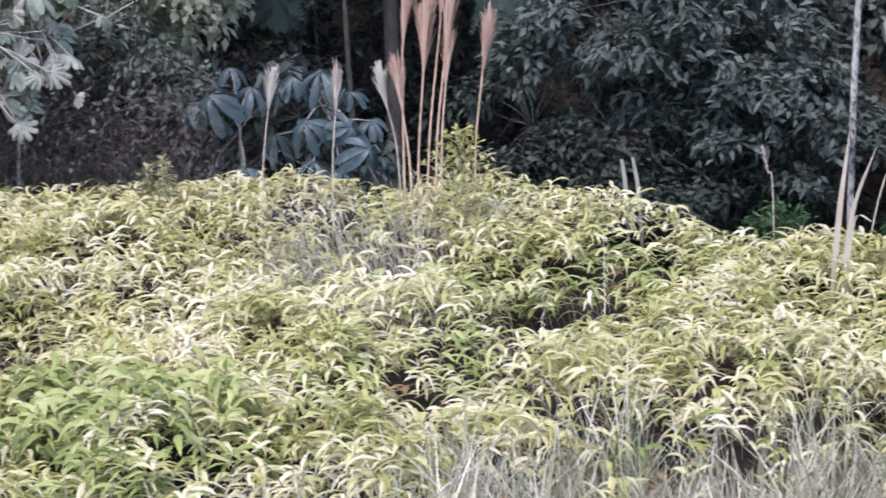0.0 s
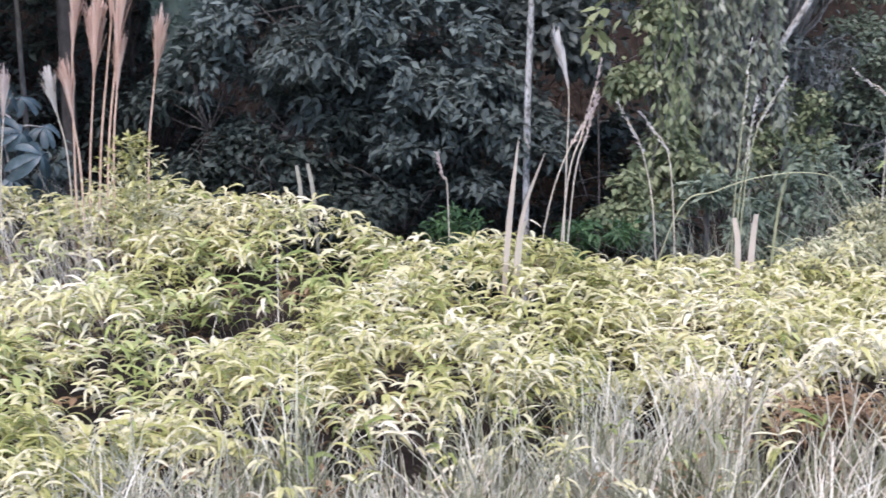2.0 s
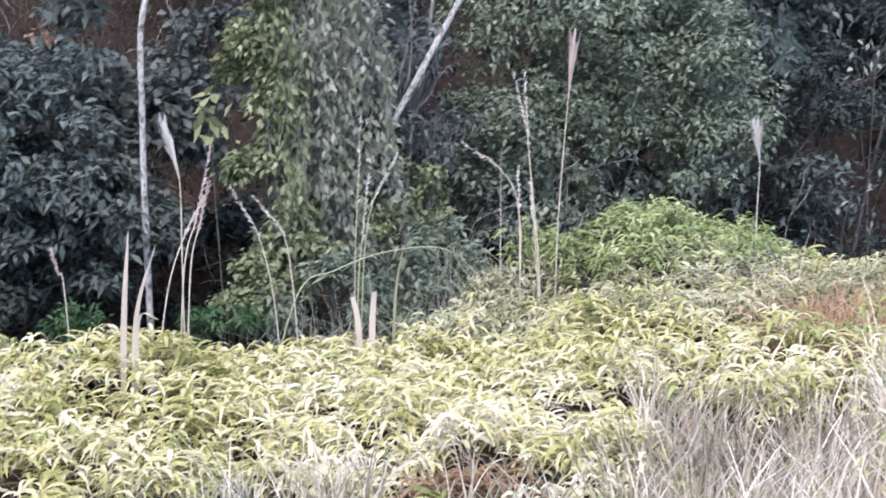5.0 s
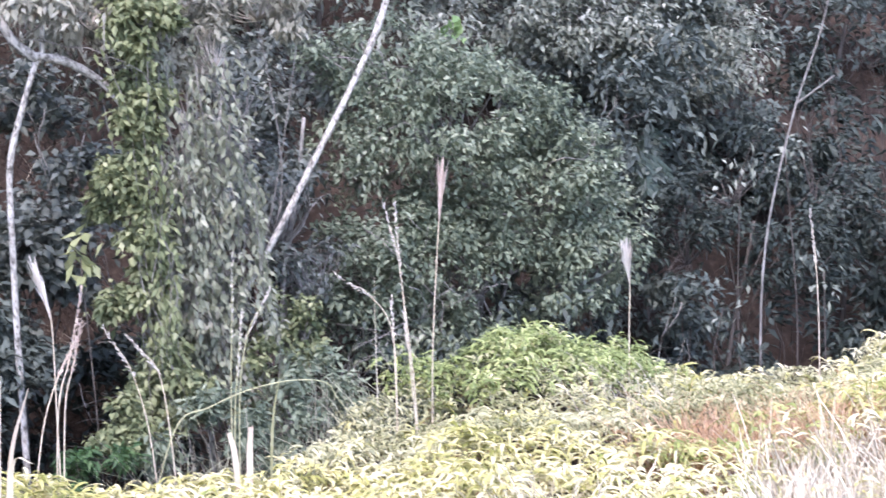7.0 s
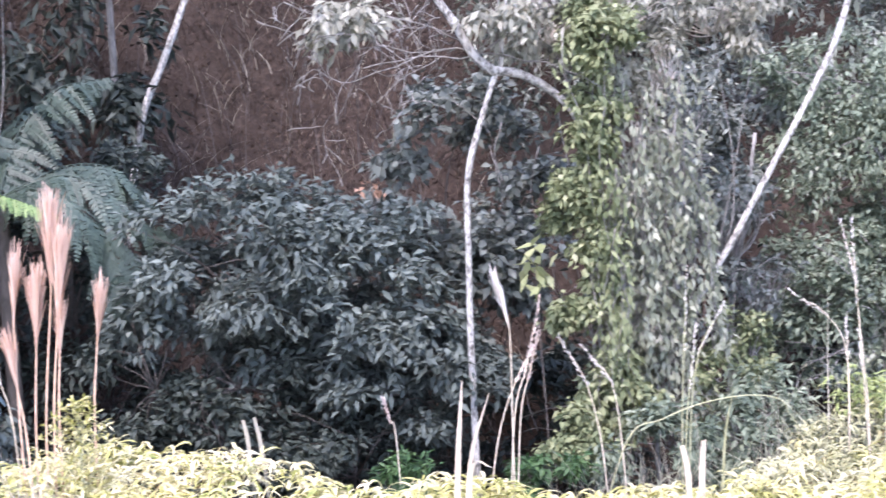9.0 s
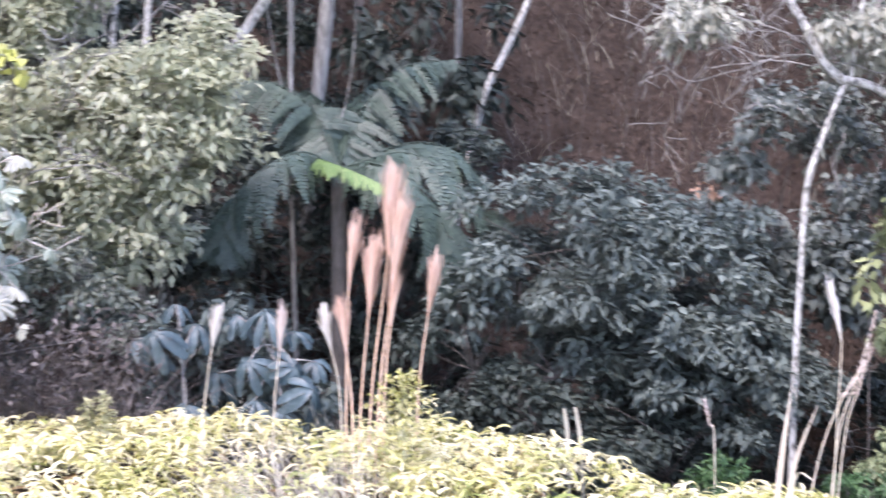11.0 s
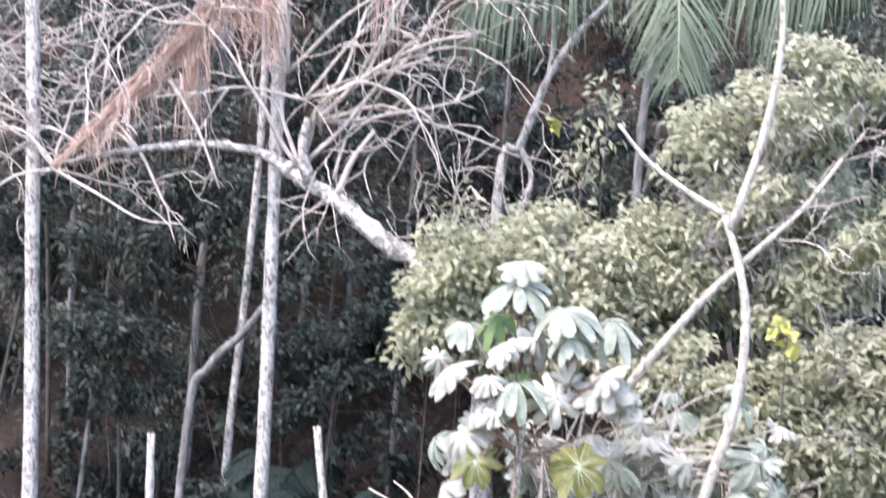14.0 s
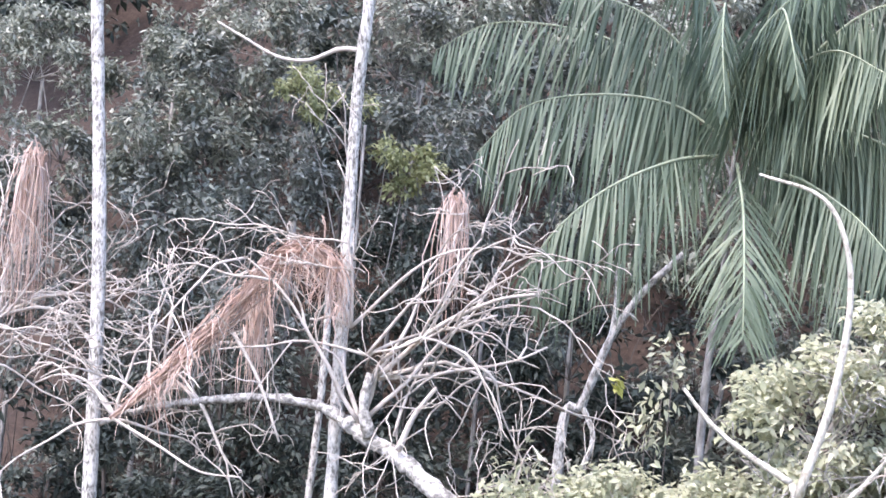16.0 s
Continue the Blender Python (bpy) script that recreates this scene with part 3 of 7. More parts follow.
def crown(geo, lobes, clusters, per, length, width, droop=0.5, spread=0.16, hollow=0.6):
    """Leaves in sprays over uneven puffs of foliage set about a number of rounded lobes (centre, radii), with gaps between the puffs.
    Returns the sprays' places and the lobe of each."""
    centre, radii = np.array([l[0] for l in lobes], float), np.array([l[1] for l in lobes], float)
    area = radii[:, 0] * radii[:, 1] + radii[:, 0] * radii[:, 2] + radii[:, 1] * radii[:, 2]
    puffs = max(4 * len(lobes), clusters // 11)
    lobe = rng.choice(len(lobes), puffs, p=area / area.sum())
    d = random_ways(puffs)
    rad = hollow + (1.06 - hollow) * rng.random(puffs) ** 0.5
    heart = centre[lobe] + d * radii[lobe] * rad[:, None]
    size = radii[lobe].mean(1) * rng.uniform(0.2, 0.48, puffs)
    mine = rng.integers(0, puffs, clusters)
    cd = random_ways(clusters)
    cd[:, 2] = np.where(rng.random(clusters) < 0.8, np.abs(cd[:, 2]), cd[:, 2])
    at = heart[mine] + cd * np.array([1.0, 1.0, 0.62]) * (size[mine] * rng.uniform(0.45, 1.1, clusters))[:, None]
    p = np.repeat(at, per, 0)
    n = len(p)
    way = unit(np.repeat(cd * 0.45 + d[mine] * 0.25, per, 0) + random_ways(n, 0.6) * 0.9 + np.array([0, 0, -droop]))
    p = p + random_ways(n) * (spread * 0.8 * rng.random(n) ** 0.5)[:, None]
    up = unit(np.array([0, -0.2, 1.0]) + 0.38 * rng.standard_normal((n, 3)))
    leaves(geo, p, way, up, length * rng.uniform(0.6, 1.25, n), width * rng.uniform(0.7, 1.25, n), 0.25)
    return at, lobe[mine]


def twigs(geo, start, ends, r0, r1=0.004, sag=0.12, sides=3):
    """Limbs from a point of the trunk out to leaf clusters."""
    for e in ends:
        a, b = np.asarray(start, float), np.asarray(e, float)
        mid = (a + b) / 2 + rng.standard_normal(3) * sag * np.linalg.norm(b - a) * 0.5
        mid[2] += 0.1 * np.linalg.norm(b - a)
        tube(geo, smooth_line([a, mid, b], 3), r0, r1, sides)


def leafy(name, base, lobes, clusters, per, length, width, leaf_mat, bark, label, category="shrub", group="", limbs=14, trunk=0.05, droop=0.5, spread=0.16, hollow=0.6, twig_mat=None):
    """A shrub or tree with a trunk and limbs and a crown of many leaves. Places are in the world."""
    b = np.asarray(base, float)
    ob = thing(name, base, label, category, group)
    local = [(np.asarray(c) - b, r) for c, r in lobes]
    g = Geo()
    at, pick = crown(g, local, clusters, per, length, width, droop, spread, hollow)
    wood, fine = Geo(), Geo()
    heart = np.mean([c for c, _ in local], 0)
    tube(wood, smooth_line([(0, 0, -0.1), heart * 0.5 + rng.normal(0, 0.06, 3), heart], 5), trunk, trunk * 0.5, 7, 0.05)
    for k_, (c, r) in enumerate(local):
        a = heart * rng.uniform(0.35, 0.8)
        turn = (a + c) / 2 + rng.normal(0, 0.06, 3) * np.linalg.norm(c - a)
        tube(wood, smooth_line([a, turn, c], 5), trunk * 0.3, trunk * 0.12, 6, 0.05)
        mine = at[pick == k_]
        if len(mine):
            some = mine[rng.choice(len(mine), min(max(limbs // len(local), 2), len(mine)), replace=False)]
            twigs(fine, c - np.array([0, 0, 0.25 * r[2]]), some, max(trunk * 0.13, 0.007), 0.003, 0.3)
    part("trunk", wood, bark, ob, smooth=True)
    tagged(part("brushwood", fine, twig_mat or bark, ob, smooth=True), kind="stuff")
    part("crown", g, leaf_mat, ob)
    return ob


def rest(p, dz=0.0):
    """The ground under a place."""
    return (float(p[0]), float(p[1]), float(land(p[0], p[1])) + dz)


# hillside understory: a few shapes, copied up the slope
def understory(seed_lobes, leaf_mat, length, width, n, label):
    return leafy("understory_shrub", (0, 0, 0), seed_lobes, n, 10, length, width, leaf_mat, DARK_BARK, label, "shrub", "shrubs on the wooded hillside", 10, 0.03, 0.3, 0.17)


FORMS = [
    understory([((0, 0, 1.0), (0.9, 0.7, 0.8)), ((0.6, 0.2, 0.7), (0.6, 0.5, 0.6)), ((-0.6, 0, 0.6), (0.6, 0.5, 0.6))], SHADE_LEAF, 0.118, 0.05, 230, "broad-leaved shrub on the hillside, shade put into its dark leaf colour"),
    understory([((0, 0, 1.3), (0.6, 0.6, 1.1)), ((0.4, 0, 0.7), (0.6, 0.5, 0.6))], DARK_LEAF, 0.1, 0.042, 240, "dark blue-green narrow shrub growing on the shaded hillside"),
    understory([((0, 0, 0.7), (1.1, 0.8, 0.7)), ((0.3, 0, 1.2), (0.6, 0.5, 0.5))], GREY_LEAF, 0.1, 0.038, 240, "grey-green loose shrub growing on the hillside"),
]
spots = []
tries = 0
while len(spots) < 112 and tries < 6000:
    tries += 1
    a = rng.uniform(-34, 40)
    d = rng.uniform(17.4, 31) if rng.random() < 0.75 else rng.uniform(17.2, 21)
    p = (d * math.tan(radians(a)), d)
    if p[1] > 17.0 and not (0.2 < p[0] < 3.6 and 18.0 < p[1] < 22.5) and all((p[0] - q[0]) ** 2 + (p[1] - q[1]) ** 2 > 0.8 for q in spots):
        spots.append(p)
spots += [(0.6, 17.2), (1.5, 17.4), (2.4, 17.3), (3.3, 17.4), (9.4, 16.4), (10.6, 17.4), (8.9, 17.9), (11.6, 16.6), (10.0, 18.8), (12.4, 18.0)]
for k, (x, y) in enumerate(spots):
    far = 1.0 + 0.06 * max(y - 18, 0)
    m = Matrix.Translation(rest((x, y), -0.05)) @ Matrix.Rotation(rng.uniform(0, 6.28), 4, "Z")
    # low on the slope mostly the shade-coloured form, higher up the paler one
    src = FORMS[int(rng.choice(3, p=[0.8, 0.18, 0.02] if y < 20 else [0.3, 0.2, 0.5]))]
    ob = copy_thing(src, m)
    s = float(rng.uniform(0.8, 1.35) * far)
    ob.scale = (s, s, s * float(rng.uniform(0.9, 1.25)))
for n_, f_ in enumerate(FORMS):
    f_.location = rest((-9.0 + 9 * n_, 24.0), -0.05)

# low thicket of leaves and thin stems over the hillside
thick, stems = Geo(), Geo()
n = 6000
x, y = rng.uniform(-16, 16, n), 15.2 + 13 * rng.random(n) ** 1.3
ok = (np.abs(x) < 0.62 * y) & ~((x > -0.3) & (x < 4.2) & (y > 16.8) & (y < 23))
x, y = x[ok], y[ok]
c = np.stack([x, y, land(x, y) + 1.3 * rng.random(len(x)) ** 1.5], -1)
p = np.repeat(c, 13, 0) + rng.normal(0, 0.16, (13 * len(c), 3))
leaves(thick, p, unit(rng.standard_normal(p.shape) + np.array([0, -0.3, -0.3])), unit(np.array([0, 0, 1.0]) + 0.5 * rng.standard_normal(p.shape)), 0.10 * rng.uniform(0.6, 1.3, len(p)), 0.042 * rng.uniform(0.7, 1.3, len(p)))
tagged(new("thicket_leaves", thick.mesh("thicket_leaves", SHADE_LEAF)), "low leafy thicket covering the hillside, leaf colour darkened for shade", "thicket", kind="stuff")
n = 3000
x, y = rng.uniform(-16, 16, n), rng.uniform(15.6, 26, n)
ok = np.hypot((x + 8.5) / 4.0, (y - 19) / 4.5) > 1
x, y = x[ok], y[ok]
blades(stems, x, y, 1.5, 0.014, 0.5, 6)
tagged(new("thicket_stems", stems.mesh("thicket_stems", DARK_BARK)), "thin grey leafless stems in the hillside thicket", "thicket", kind="stuff")

# brown dead brush on the bare part of the hillside
brush = Geo()
n = 7500
x, y = rng.uniform(-0.9, 4.6, n), rng.uniform(16.8, 23.5, n)
blades(brush, x, y, 0.6, 0.009, 2.0, 6)
n = 260
x, y = rng.uniform(-0.9, 4.6, n), rng.uniform(16.8, 23.5, n)
blades(brush, x, y, 1.2, 0.011, 0.9, 6)
n = 19000
x, y = rng.uniform(-0.9, 4.6, n), rng.uniform(16.8, 23.5, n)
p = np.stack([x, y, land(x, y) + 0.6 * rng.random(n) ** 2], -1)
leaves(brush, p, random_ways(n), random_ways(n), 0.048 * rng.uniform(0.5, 1.4, n), 0.024 * rng.uniform(0.6, 1.4, n))
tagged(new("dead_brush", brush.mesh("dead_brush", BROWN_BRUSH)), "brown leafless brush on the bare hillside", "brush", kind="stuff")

litter = Geo()
n = 3600
x, y = rng.uniform(-4.6, -0.9, n), rng.uniform(14.6, 17.6, n)
blades(litter, x, y, 0.5, 0.008, 1.8, 6)
n = 6000
x, y = rng.uniform(-4.6, -0.9, n), rng.uniform(14.6, 17.6, n)
p = np.stack([x, y, land(x, y) + 0.4 * rng.random(n) ** 2], -1)
leaves(litter, p, random_ways(n), random_ways(n), 0.07 * rng.uniform(0.5, 1.4, n), 0.03 * rng.uniform(0.6, 1.4, n))
n = 900
x, y = rng.uniform(-3.4, -1.6, n), rng.uniform(14.0, 14.9, n)
blades(litter, x, y, 1.15, 0.007, 0.9, 6)
p = np.repeat(np.stack([x, y, land(x, y) + rng.uniform(0.3, 1.1, n)], -1), 3, 0) + rng.normal(0, 0.08, (3 * n, 3))
leaves(litter, p, random_ways(3 * n), random_ways(3 * n), 0.06 * rng.uniform(0.5, 1.4, 3 * n), 0.025 * rng.uniform(0.6, 1.4, 3 * n))
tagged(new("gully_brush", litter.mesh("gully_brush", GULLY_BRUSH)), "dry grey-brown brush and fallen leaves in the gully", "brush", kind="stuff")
straws = Geo()
n = 1500
x, y = rng.uniform(-0.9, 4.6, n), rng.uniform(16.8, 23.5, n)
x, y = tufts(x[:n // 5], y[:n // 5], 5, 0.12)
blades(straws, x[::2], y[::2], 0.7, 0.005, 1.7, 7)
tagged(new("dry_stems", straws.mesh("dry_stems", DEAD_WEED)), "thin grey-brown dry stems on the bare hillside", "brush", kind="stuff")

# the dark shrub in the gully
leafy("gully_shrub", rest((1.70, 16.20, 0.52)), [((1.42, 16.20, 1.29), (0.95, 0.7, 0.65)), ((2.23, 16.20, 0.98), (0.85, 0.7, 0.75)), ((1.08, 16.45, 1.1), (0.42, 0.45, 0.4)), ((1.95, 16.50, 0.6), (0.7, 0.5, 0.42)), ((2.62, 16.00, 0.34), (0.7, 0.6, 0.6))], 1900, 12, 0.108, 0.044, DARK_LEAF, DARK_BARK, "large dark blue-green shrub with drooping narrow leaves in the gully", "shrub", "", 40, 0.06, 0.3, 0.13)
# growth below the dark shrub: its leaf colour stands in for gully shade
leafy("shaded_shrub", rest((1.31, 15.70, -0.18)), [((1.22, 15.60, -0.07), (0.9, 0.4, 0.5)), ((2.19, 15.70, -0.18), (0.8, 0.4, 0.45)), ((0.71, 15.90, 0.13), (0.5, 0.4, 0.4)), ((0.72, 16.00, 0.62), (0.5, 0.4, 0.55)), ((1.35, 15.90, 0.55), (0.6, 0.35, 0.4))], 760, 11, 0.09, 0.038, SHADE_LEAF, DARK_BARK, "thin-leaved shrub under a larger shrub, gully shade in its leaf colour", "shrub", "", 80, 0.03, 0.3, 0.15)
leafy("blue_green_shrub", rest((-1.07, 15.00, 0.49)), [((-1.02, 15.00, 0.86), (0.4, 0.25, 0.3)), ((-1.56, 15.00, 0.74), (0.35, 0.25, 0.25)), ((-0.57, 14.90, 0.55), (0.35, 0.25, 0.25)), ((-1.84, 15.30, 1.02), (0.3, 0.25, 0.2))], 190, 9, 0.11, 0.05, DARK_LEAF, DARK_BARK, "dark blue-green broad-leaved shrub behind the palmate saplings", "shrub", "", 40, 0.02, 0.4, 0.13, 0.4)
# shade-coloured shrub filling in for the dark gully behind the forked trunk
leafy("shaded_shrub", rest((-5.90, 19.20, 3.97)), [((-6.30, 19.40, 4.73), (0.5, 0.4, 0.6)), ((-5.50, 19.00, 3.98), (0.5, 0.4, 0.5)), ((-5.05, 19.40, 4.72), (0.45, 0.4, 0.6)), ((-6.58, 19.00, 3.93), (0.4, 0.4, 0.4))], 380, 11, 0.1, 0.042, SHADE_LEAF, DARK_BARK, "leafy shrub under the palm, with the shade in its leaf colour", "shrub", "", 30, 0.03, 0.3, 0.16)
leafy("shaded_shrub", rest((-0.2, 17.7)), [((-0.6, 17.6, 1.5), (0.6, 0.4, 0.6)), ((0.3, 17.8, 1.7), (0.6, 0.4, 0.7)), ((0.1, 17.5, 0.9), (0.7, 0.4, 0.5)), ((0.75, 17.6, 1.2), (0.4, 0.4, 0.6))], 430, 11, 0.1, 0.04, SHADE_LEAF, DARK_BARK, "leafy shrub behind the tree fern, dark leaf colour lowered for shade", "shrub", "", 60, 0.03, 0.3, 0.16)
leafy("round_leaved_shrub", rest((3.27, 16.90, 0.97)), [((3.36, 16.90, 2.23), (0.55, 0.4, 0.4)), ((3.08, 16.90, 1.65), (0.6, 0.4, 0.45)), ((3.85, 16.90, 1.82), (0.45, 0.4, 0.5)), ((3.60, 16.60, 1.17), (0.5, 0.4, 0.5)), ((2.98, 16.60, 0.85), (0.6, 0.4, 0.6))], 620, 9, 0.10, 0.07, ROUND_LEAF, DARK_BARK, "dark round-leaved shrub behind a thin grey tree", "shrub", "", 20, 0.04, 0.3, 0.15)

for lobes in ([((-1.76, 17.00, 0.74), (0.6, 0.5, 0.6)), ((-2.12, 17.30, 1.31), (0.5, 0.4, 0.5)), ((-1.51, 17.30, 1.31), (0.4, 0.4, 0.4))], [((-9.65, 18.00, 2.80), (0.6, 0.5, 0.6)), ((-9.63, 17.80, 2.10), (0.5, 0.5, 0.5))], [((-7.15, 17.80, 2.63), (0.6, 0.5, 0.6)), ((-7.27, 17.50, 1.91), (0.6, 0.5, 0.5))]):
    leafy("shaded_shrub", rest(lobes[0][0]), lobes, 330, 11, 0.095, 0.04, SHADE_LEAF, DARK_BARK, "leafy shrub in the gully, its shade carried by the leaf colour", "shrub", "dark shrubs in the gully", 24, 0.03, 0.3, 0.16)
leafy("shaded_shrub", rest((10.0, 17.2)), [((9.7, 17.1, 0.5), (0.5, 0.4, 0.6)), ((10.3, 17.3, 1.0), (0.5, 0.4, 0.7)), ((10.7, 17.0, 0.3), (0.5, 0.4, 0.6)), ((11.3, 17.4, 0.9), (0.6, 0.4, 0.8))], 420, 11, 0.09, 0.036, SHADE_LEAF, DARK_BARK, "leafy shrub in the gully, its shade carried by the leaf colour", "shrub", "", 80, 0.03, 0.3, 0.17)
leafy("hill_tree", rest((10.01, 19.40, 1.29)), [((10.27, 19.60, 2.54), (0.95, 0.6, 0.65)), ((9.52, 19.40, 2.13), (0.55, 0.5, 0.55)), ((10.60, 19.40, 1.83), (0.55, 0.5, 0.6)), ((9.06, 19.70, 2.84), (0.75, 0.5, 0.5)), ((9.78, 19.20, 1.49), (0.6, 0.4, 0.4))], 950, 12, 0.09, 0.038, ROUND_LEAF, GREY_BARK, "dusky grey-green tree in the shade of the hillside", "tree", "", 40, 0.05, 0.4, 0.18)

for mat, text, lobes in ((ROUND_LEAF, "dusky leafy shrub on the hillside behind the fallen tree", [((-10.39, 20.20, 7.06), (0.8, 0.5, 0.6)), ((-11.29, 20.60, 7.70), (0.6, 0.5, 0.5)), ((-9.72, 19.80, 6.27), (0.5, 0.5, 0.5))]), (ROUND_LEAF, "dusky leafy shrub between the trees of the hillside", [((6.18, 18.00, 2.34), (0.6, 0.4, 0.6)), ((5.80, 17.60, 1.64), (0.4, 0.4, 0.5))]), (ROUND_LEAF, "dusky leafy shrub on the hillside behind the fallen tree", [((-11.29, 19.60, 6.02), (0.7, 0.5, 0.6)), ((-12.67, 19.80, 6.51), (0.6, 0.5, 0.6))]), (SHADE_LEAF, "leafy hillside shrub, its shade put into the leaf colour", [((-8.13, 19.40, 5.56), (0.6, 0.5, 0.6)), ((-8.32, 19.00, 4.71), (0.6, 0.5, 0.5)), ((-7.09, 18.90, 4.77), (0.6, 0.5, 0.5))]), (SHADE_LEAF, "leafy hillside shrub, its shade put into the leaf colour", [((-11.31, 18.20, 3.13), (0.5, 0.5, 0.6)), ((-10.22, 18.40, 3.44), (0.6, 0.5, 0.5)), ((-11.10, 18.80, 4.03), (0.5, 0.5, 0.4))]), (SHADE_LEAF, "leafy hillside shrub, its shade put into the leaf colour", [((-8.97, 18.70, 3.87), (0.6, 0.5, 0.6)), ((-7.80, 18.30, 3.50), (0.6, 0.5, 0.5)), ((-8.86, 18.00, 3.04), (0.5, 0.5, 0.4))])):
    leafy("hill_shrub", rest(lobes[0][0]), lobes, 340, 11, 0.1, 0.042, mat, DARK_BARK, text, "shrub", "shrubs behind the fallen tree", 30, 0.03, 0.3, 0.17)

leafy("hill_tree", rest((-0.68, 17.60, 2.62)), [((-0.72, 17.30, 3.79), (0.6, 0.4, 0.45)), ((-1.30, 17.50, 3.92), (0.5, 0.4, 0.4)), ((-0.22, 17.40, 3.62), (0.4, 0.4, 0.35)), ((-0.94, 17.50, 4.30), (0.7, 0.5, 0.4))], 420, 11, 0.095, 0.038, GREY_LEAF, GREY_BARK, "grey-leaved tree over the tree fern", "tree", "", 60, 0.03, 0.5, 0.16, 0.4, DEAD_TWIG)
leafy("low_shrub", rest((-3.27, 14.60, 0.76)), [((-3.76, 14.50, 0.99), (0.35, 0.25, 0.3)), ((-3.14, 14.70, 1.17), (0.4, 0.25, 0.35)), ((-2.68, 14.90, 1.42), (0.35, 0.25, 0.3)), ((-3.36, 14.30, 0.64), (0.4, 0.25, 0.25)), ((-2.19, 15.00, 1.35), (0.3, 0.25, 0.25)), ((-2.20, 15.20, 1.23), (0.35, 0.25, 0.3)), ((-1.85, 15.20, 0.90), (0.3, 0.25, 0.2))], 520, 10, 0.075, 0.032, GREY_LEAF, GREY_BARK, "grey-green shrub with pale twigs under the palmate-leaved trees", "shrub", "", 160, 0.02, 0.35, 0.15, 0.3, DEAD_TWIG)
leafy("low_shrub", rest((-4.50, 13.80, 0.53)), [((-4.45, 13.70, 0.62), (0.18, 0.12, 0.2)), ((-4.28, 13.80, 0.80), (0.18, 0.12, 0.2)), ((-3.95, 13.80, 0.62), (0.2, 0.12, 0.14)), ((-4.18, 13.75, 1.05), (0.18, 0.12, 0.24)), ((-3.82, 13.75, 0.85), (0.2, 0.12, 0.2))], 230, 9, 0.11, 0.042, LIME_LEAF, DARK_BARK, "low light green shrub about the feet of the palmate-leaved trees", "shrub", "", 10, 0.012, 0.3, 0.1, 0.3)

# the tree wrapped in a climbing vine
vine_tree = leafy("vine_covered_tree", rest((4.12, 15.00, 0.11)), [((3.98, 15.00, 2.05), (0.20, 0.25, 0.32)), ((4.03, 15.00, 1.52), (0.18, 0.25, 0.35)), ((3.93, 14.90, 0.85), (0.24, 0.25, 0.26)), ((4.06, 15.00, 2.55), (0.16, 0.25, 0.35)), ((4.10, 14.90, 0.40), (0.26, 0.3, 0.4)), ((3.72, 14.60, 0.1), (0.3, 0.25, 0.2)), ((3.84, 15.00, 1.72), (0.14, 0.2, 0.25)), ((4.12, 15.00, 3.05), (0.22, 0.25, 0.3))], 1150, 11, 0.068, 0.042, VINE_LEAF, GREY_BARK, "slender tree wrapped in a yellow-green climbing vine", "tree", "", 40, 0.03, 0.5, 0.12, 0.3)


def hanging_vines(parent, strands, material, leaf, label):
    """Vines that hang along a tree: (top, foot) of each, a thin crooked stem with leaves all along."""
    o = np.asarray(parent.location)
    g, w = Geo(), Geo()
    for top, foot_ in strands:
        n = 9
        line = np.linspace(top, foot_, n) - o + rng.normal(0, 0.03, (n, 3)) * np.array([1, 1, 0.2])
        tube(w, line, 0.005, 0.003, 3)
        m = int(34 * abs(top[2] - foot_[2])) + 4
        u = rng.random(m) * (n - 1)
        at = np.stack([np.interp(u, np.arange(n), line[:, c]) for c in range(3)], -1) + rng.normal(0, 0.035, (m, 3))
        leaves(g, at, unit(random_ways(m) * 0.8 + np.array([0, -0.3, -0.8])), unit(np.array([0, -0.7, 0.6]) + 0.5 * rng.standard_normal((m, 3))), leaf * rng.uniform(0.6, 1.3, m), leaf * 0.5 * rng.uniform(0.7, 1.3, m), 0.3)
    vines = tagged(part("hanging_vines", w, GREY_BARK, parent, label, True), kind="stuff")
    tagged(part("foliage", g, material, vines), kind="stuff")


hanging_vines(vine_tree, [((x_ + rng.normal(0, 0.05), 14.8 + rng.normal(0, 0.12), rng.uniform(1.6, 3.1)), (x_ + rng.normal(0.05, 0.08), 14.7 + rng.normal(0, 0.12), rng.uniform(-0.1, 1.0))) for x_ in np.linspace(3.9, 4.14, 10)], VINE_LEAF, 0.07, "yellow-green leafy vine strands")
grey_tree = leafy("grey_leaved_tree", rest((4.62, 15.60, 0.21)), [((4.40, 15.60, 3.12), (0.9, 0.6, 0.35)), ((5.18, 15.60, 3.02), (0.5, 0.5, 0.3)), ((3.88, 15.60, 3.35), (0.6, 0.5, 0.3)), ((4.45, 15.30, 2.04), (0.2, 0.25, 0.8)), ((4.44, 15.20, 0.92), (0.22, 0.25, 0.7)), ((4.58, 15.00, 0.24), (0.25, 0.2, 0.3)), ((4.72, 15.30, 2.67), (0.35, 0.3, 0.35)), ((3.79, 15.30, 3.02), (0.35, 0.3, 0.15)), ((5.52, 15.50, 3.05), (0.4, 0.3, 0.2))], 560, 11, 0.085, 0.034, DRY_LEAF, GREY_BARK, "grey-green tree with thin drooping leaves and bare twigs", "tree", "", 330, 0.025, 0.8, 0.16, 0.3, DEAD_TWIG)
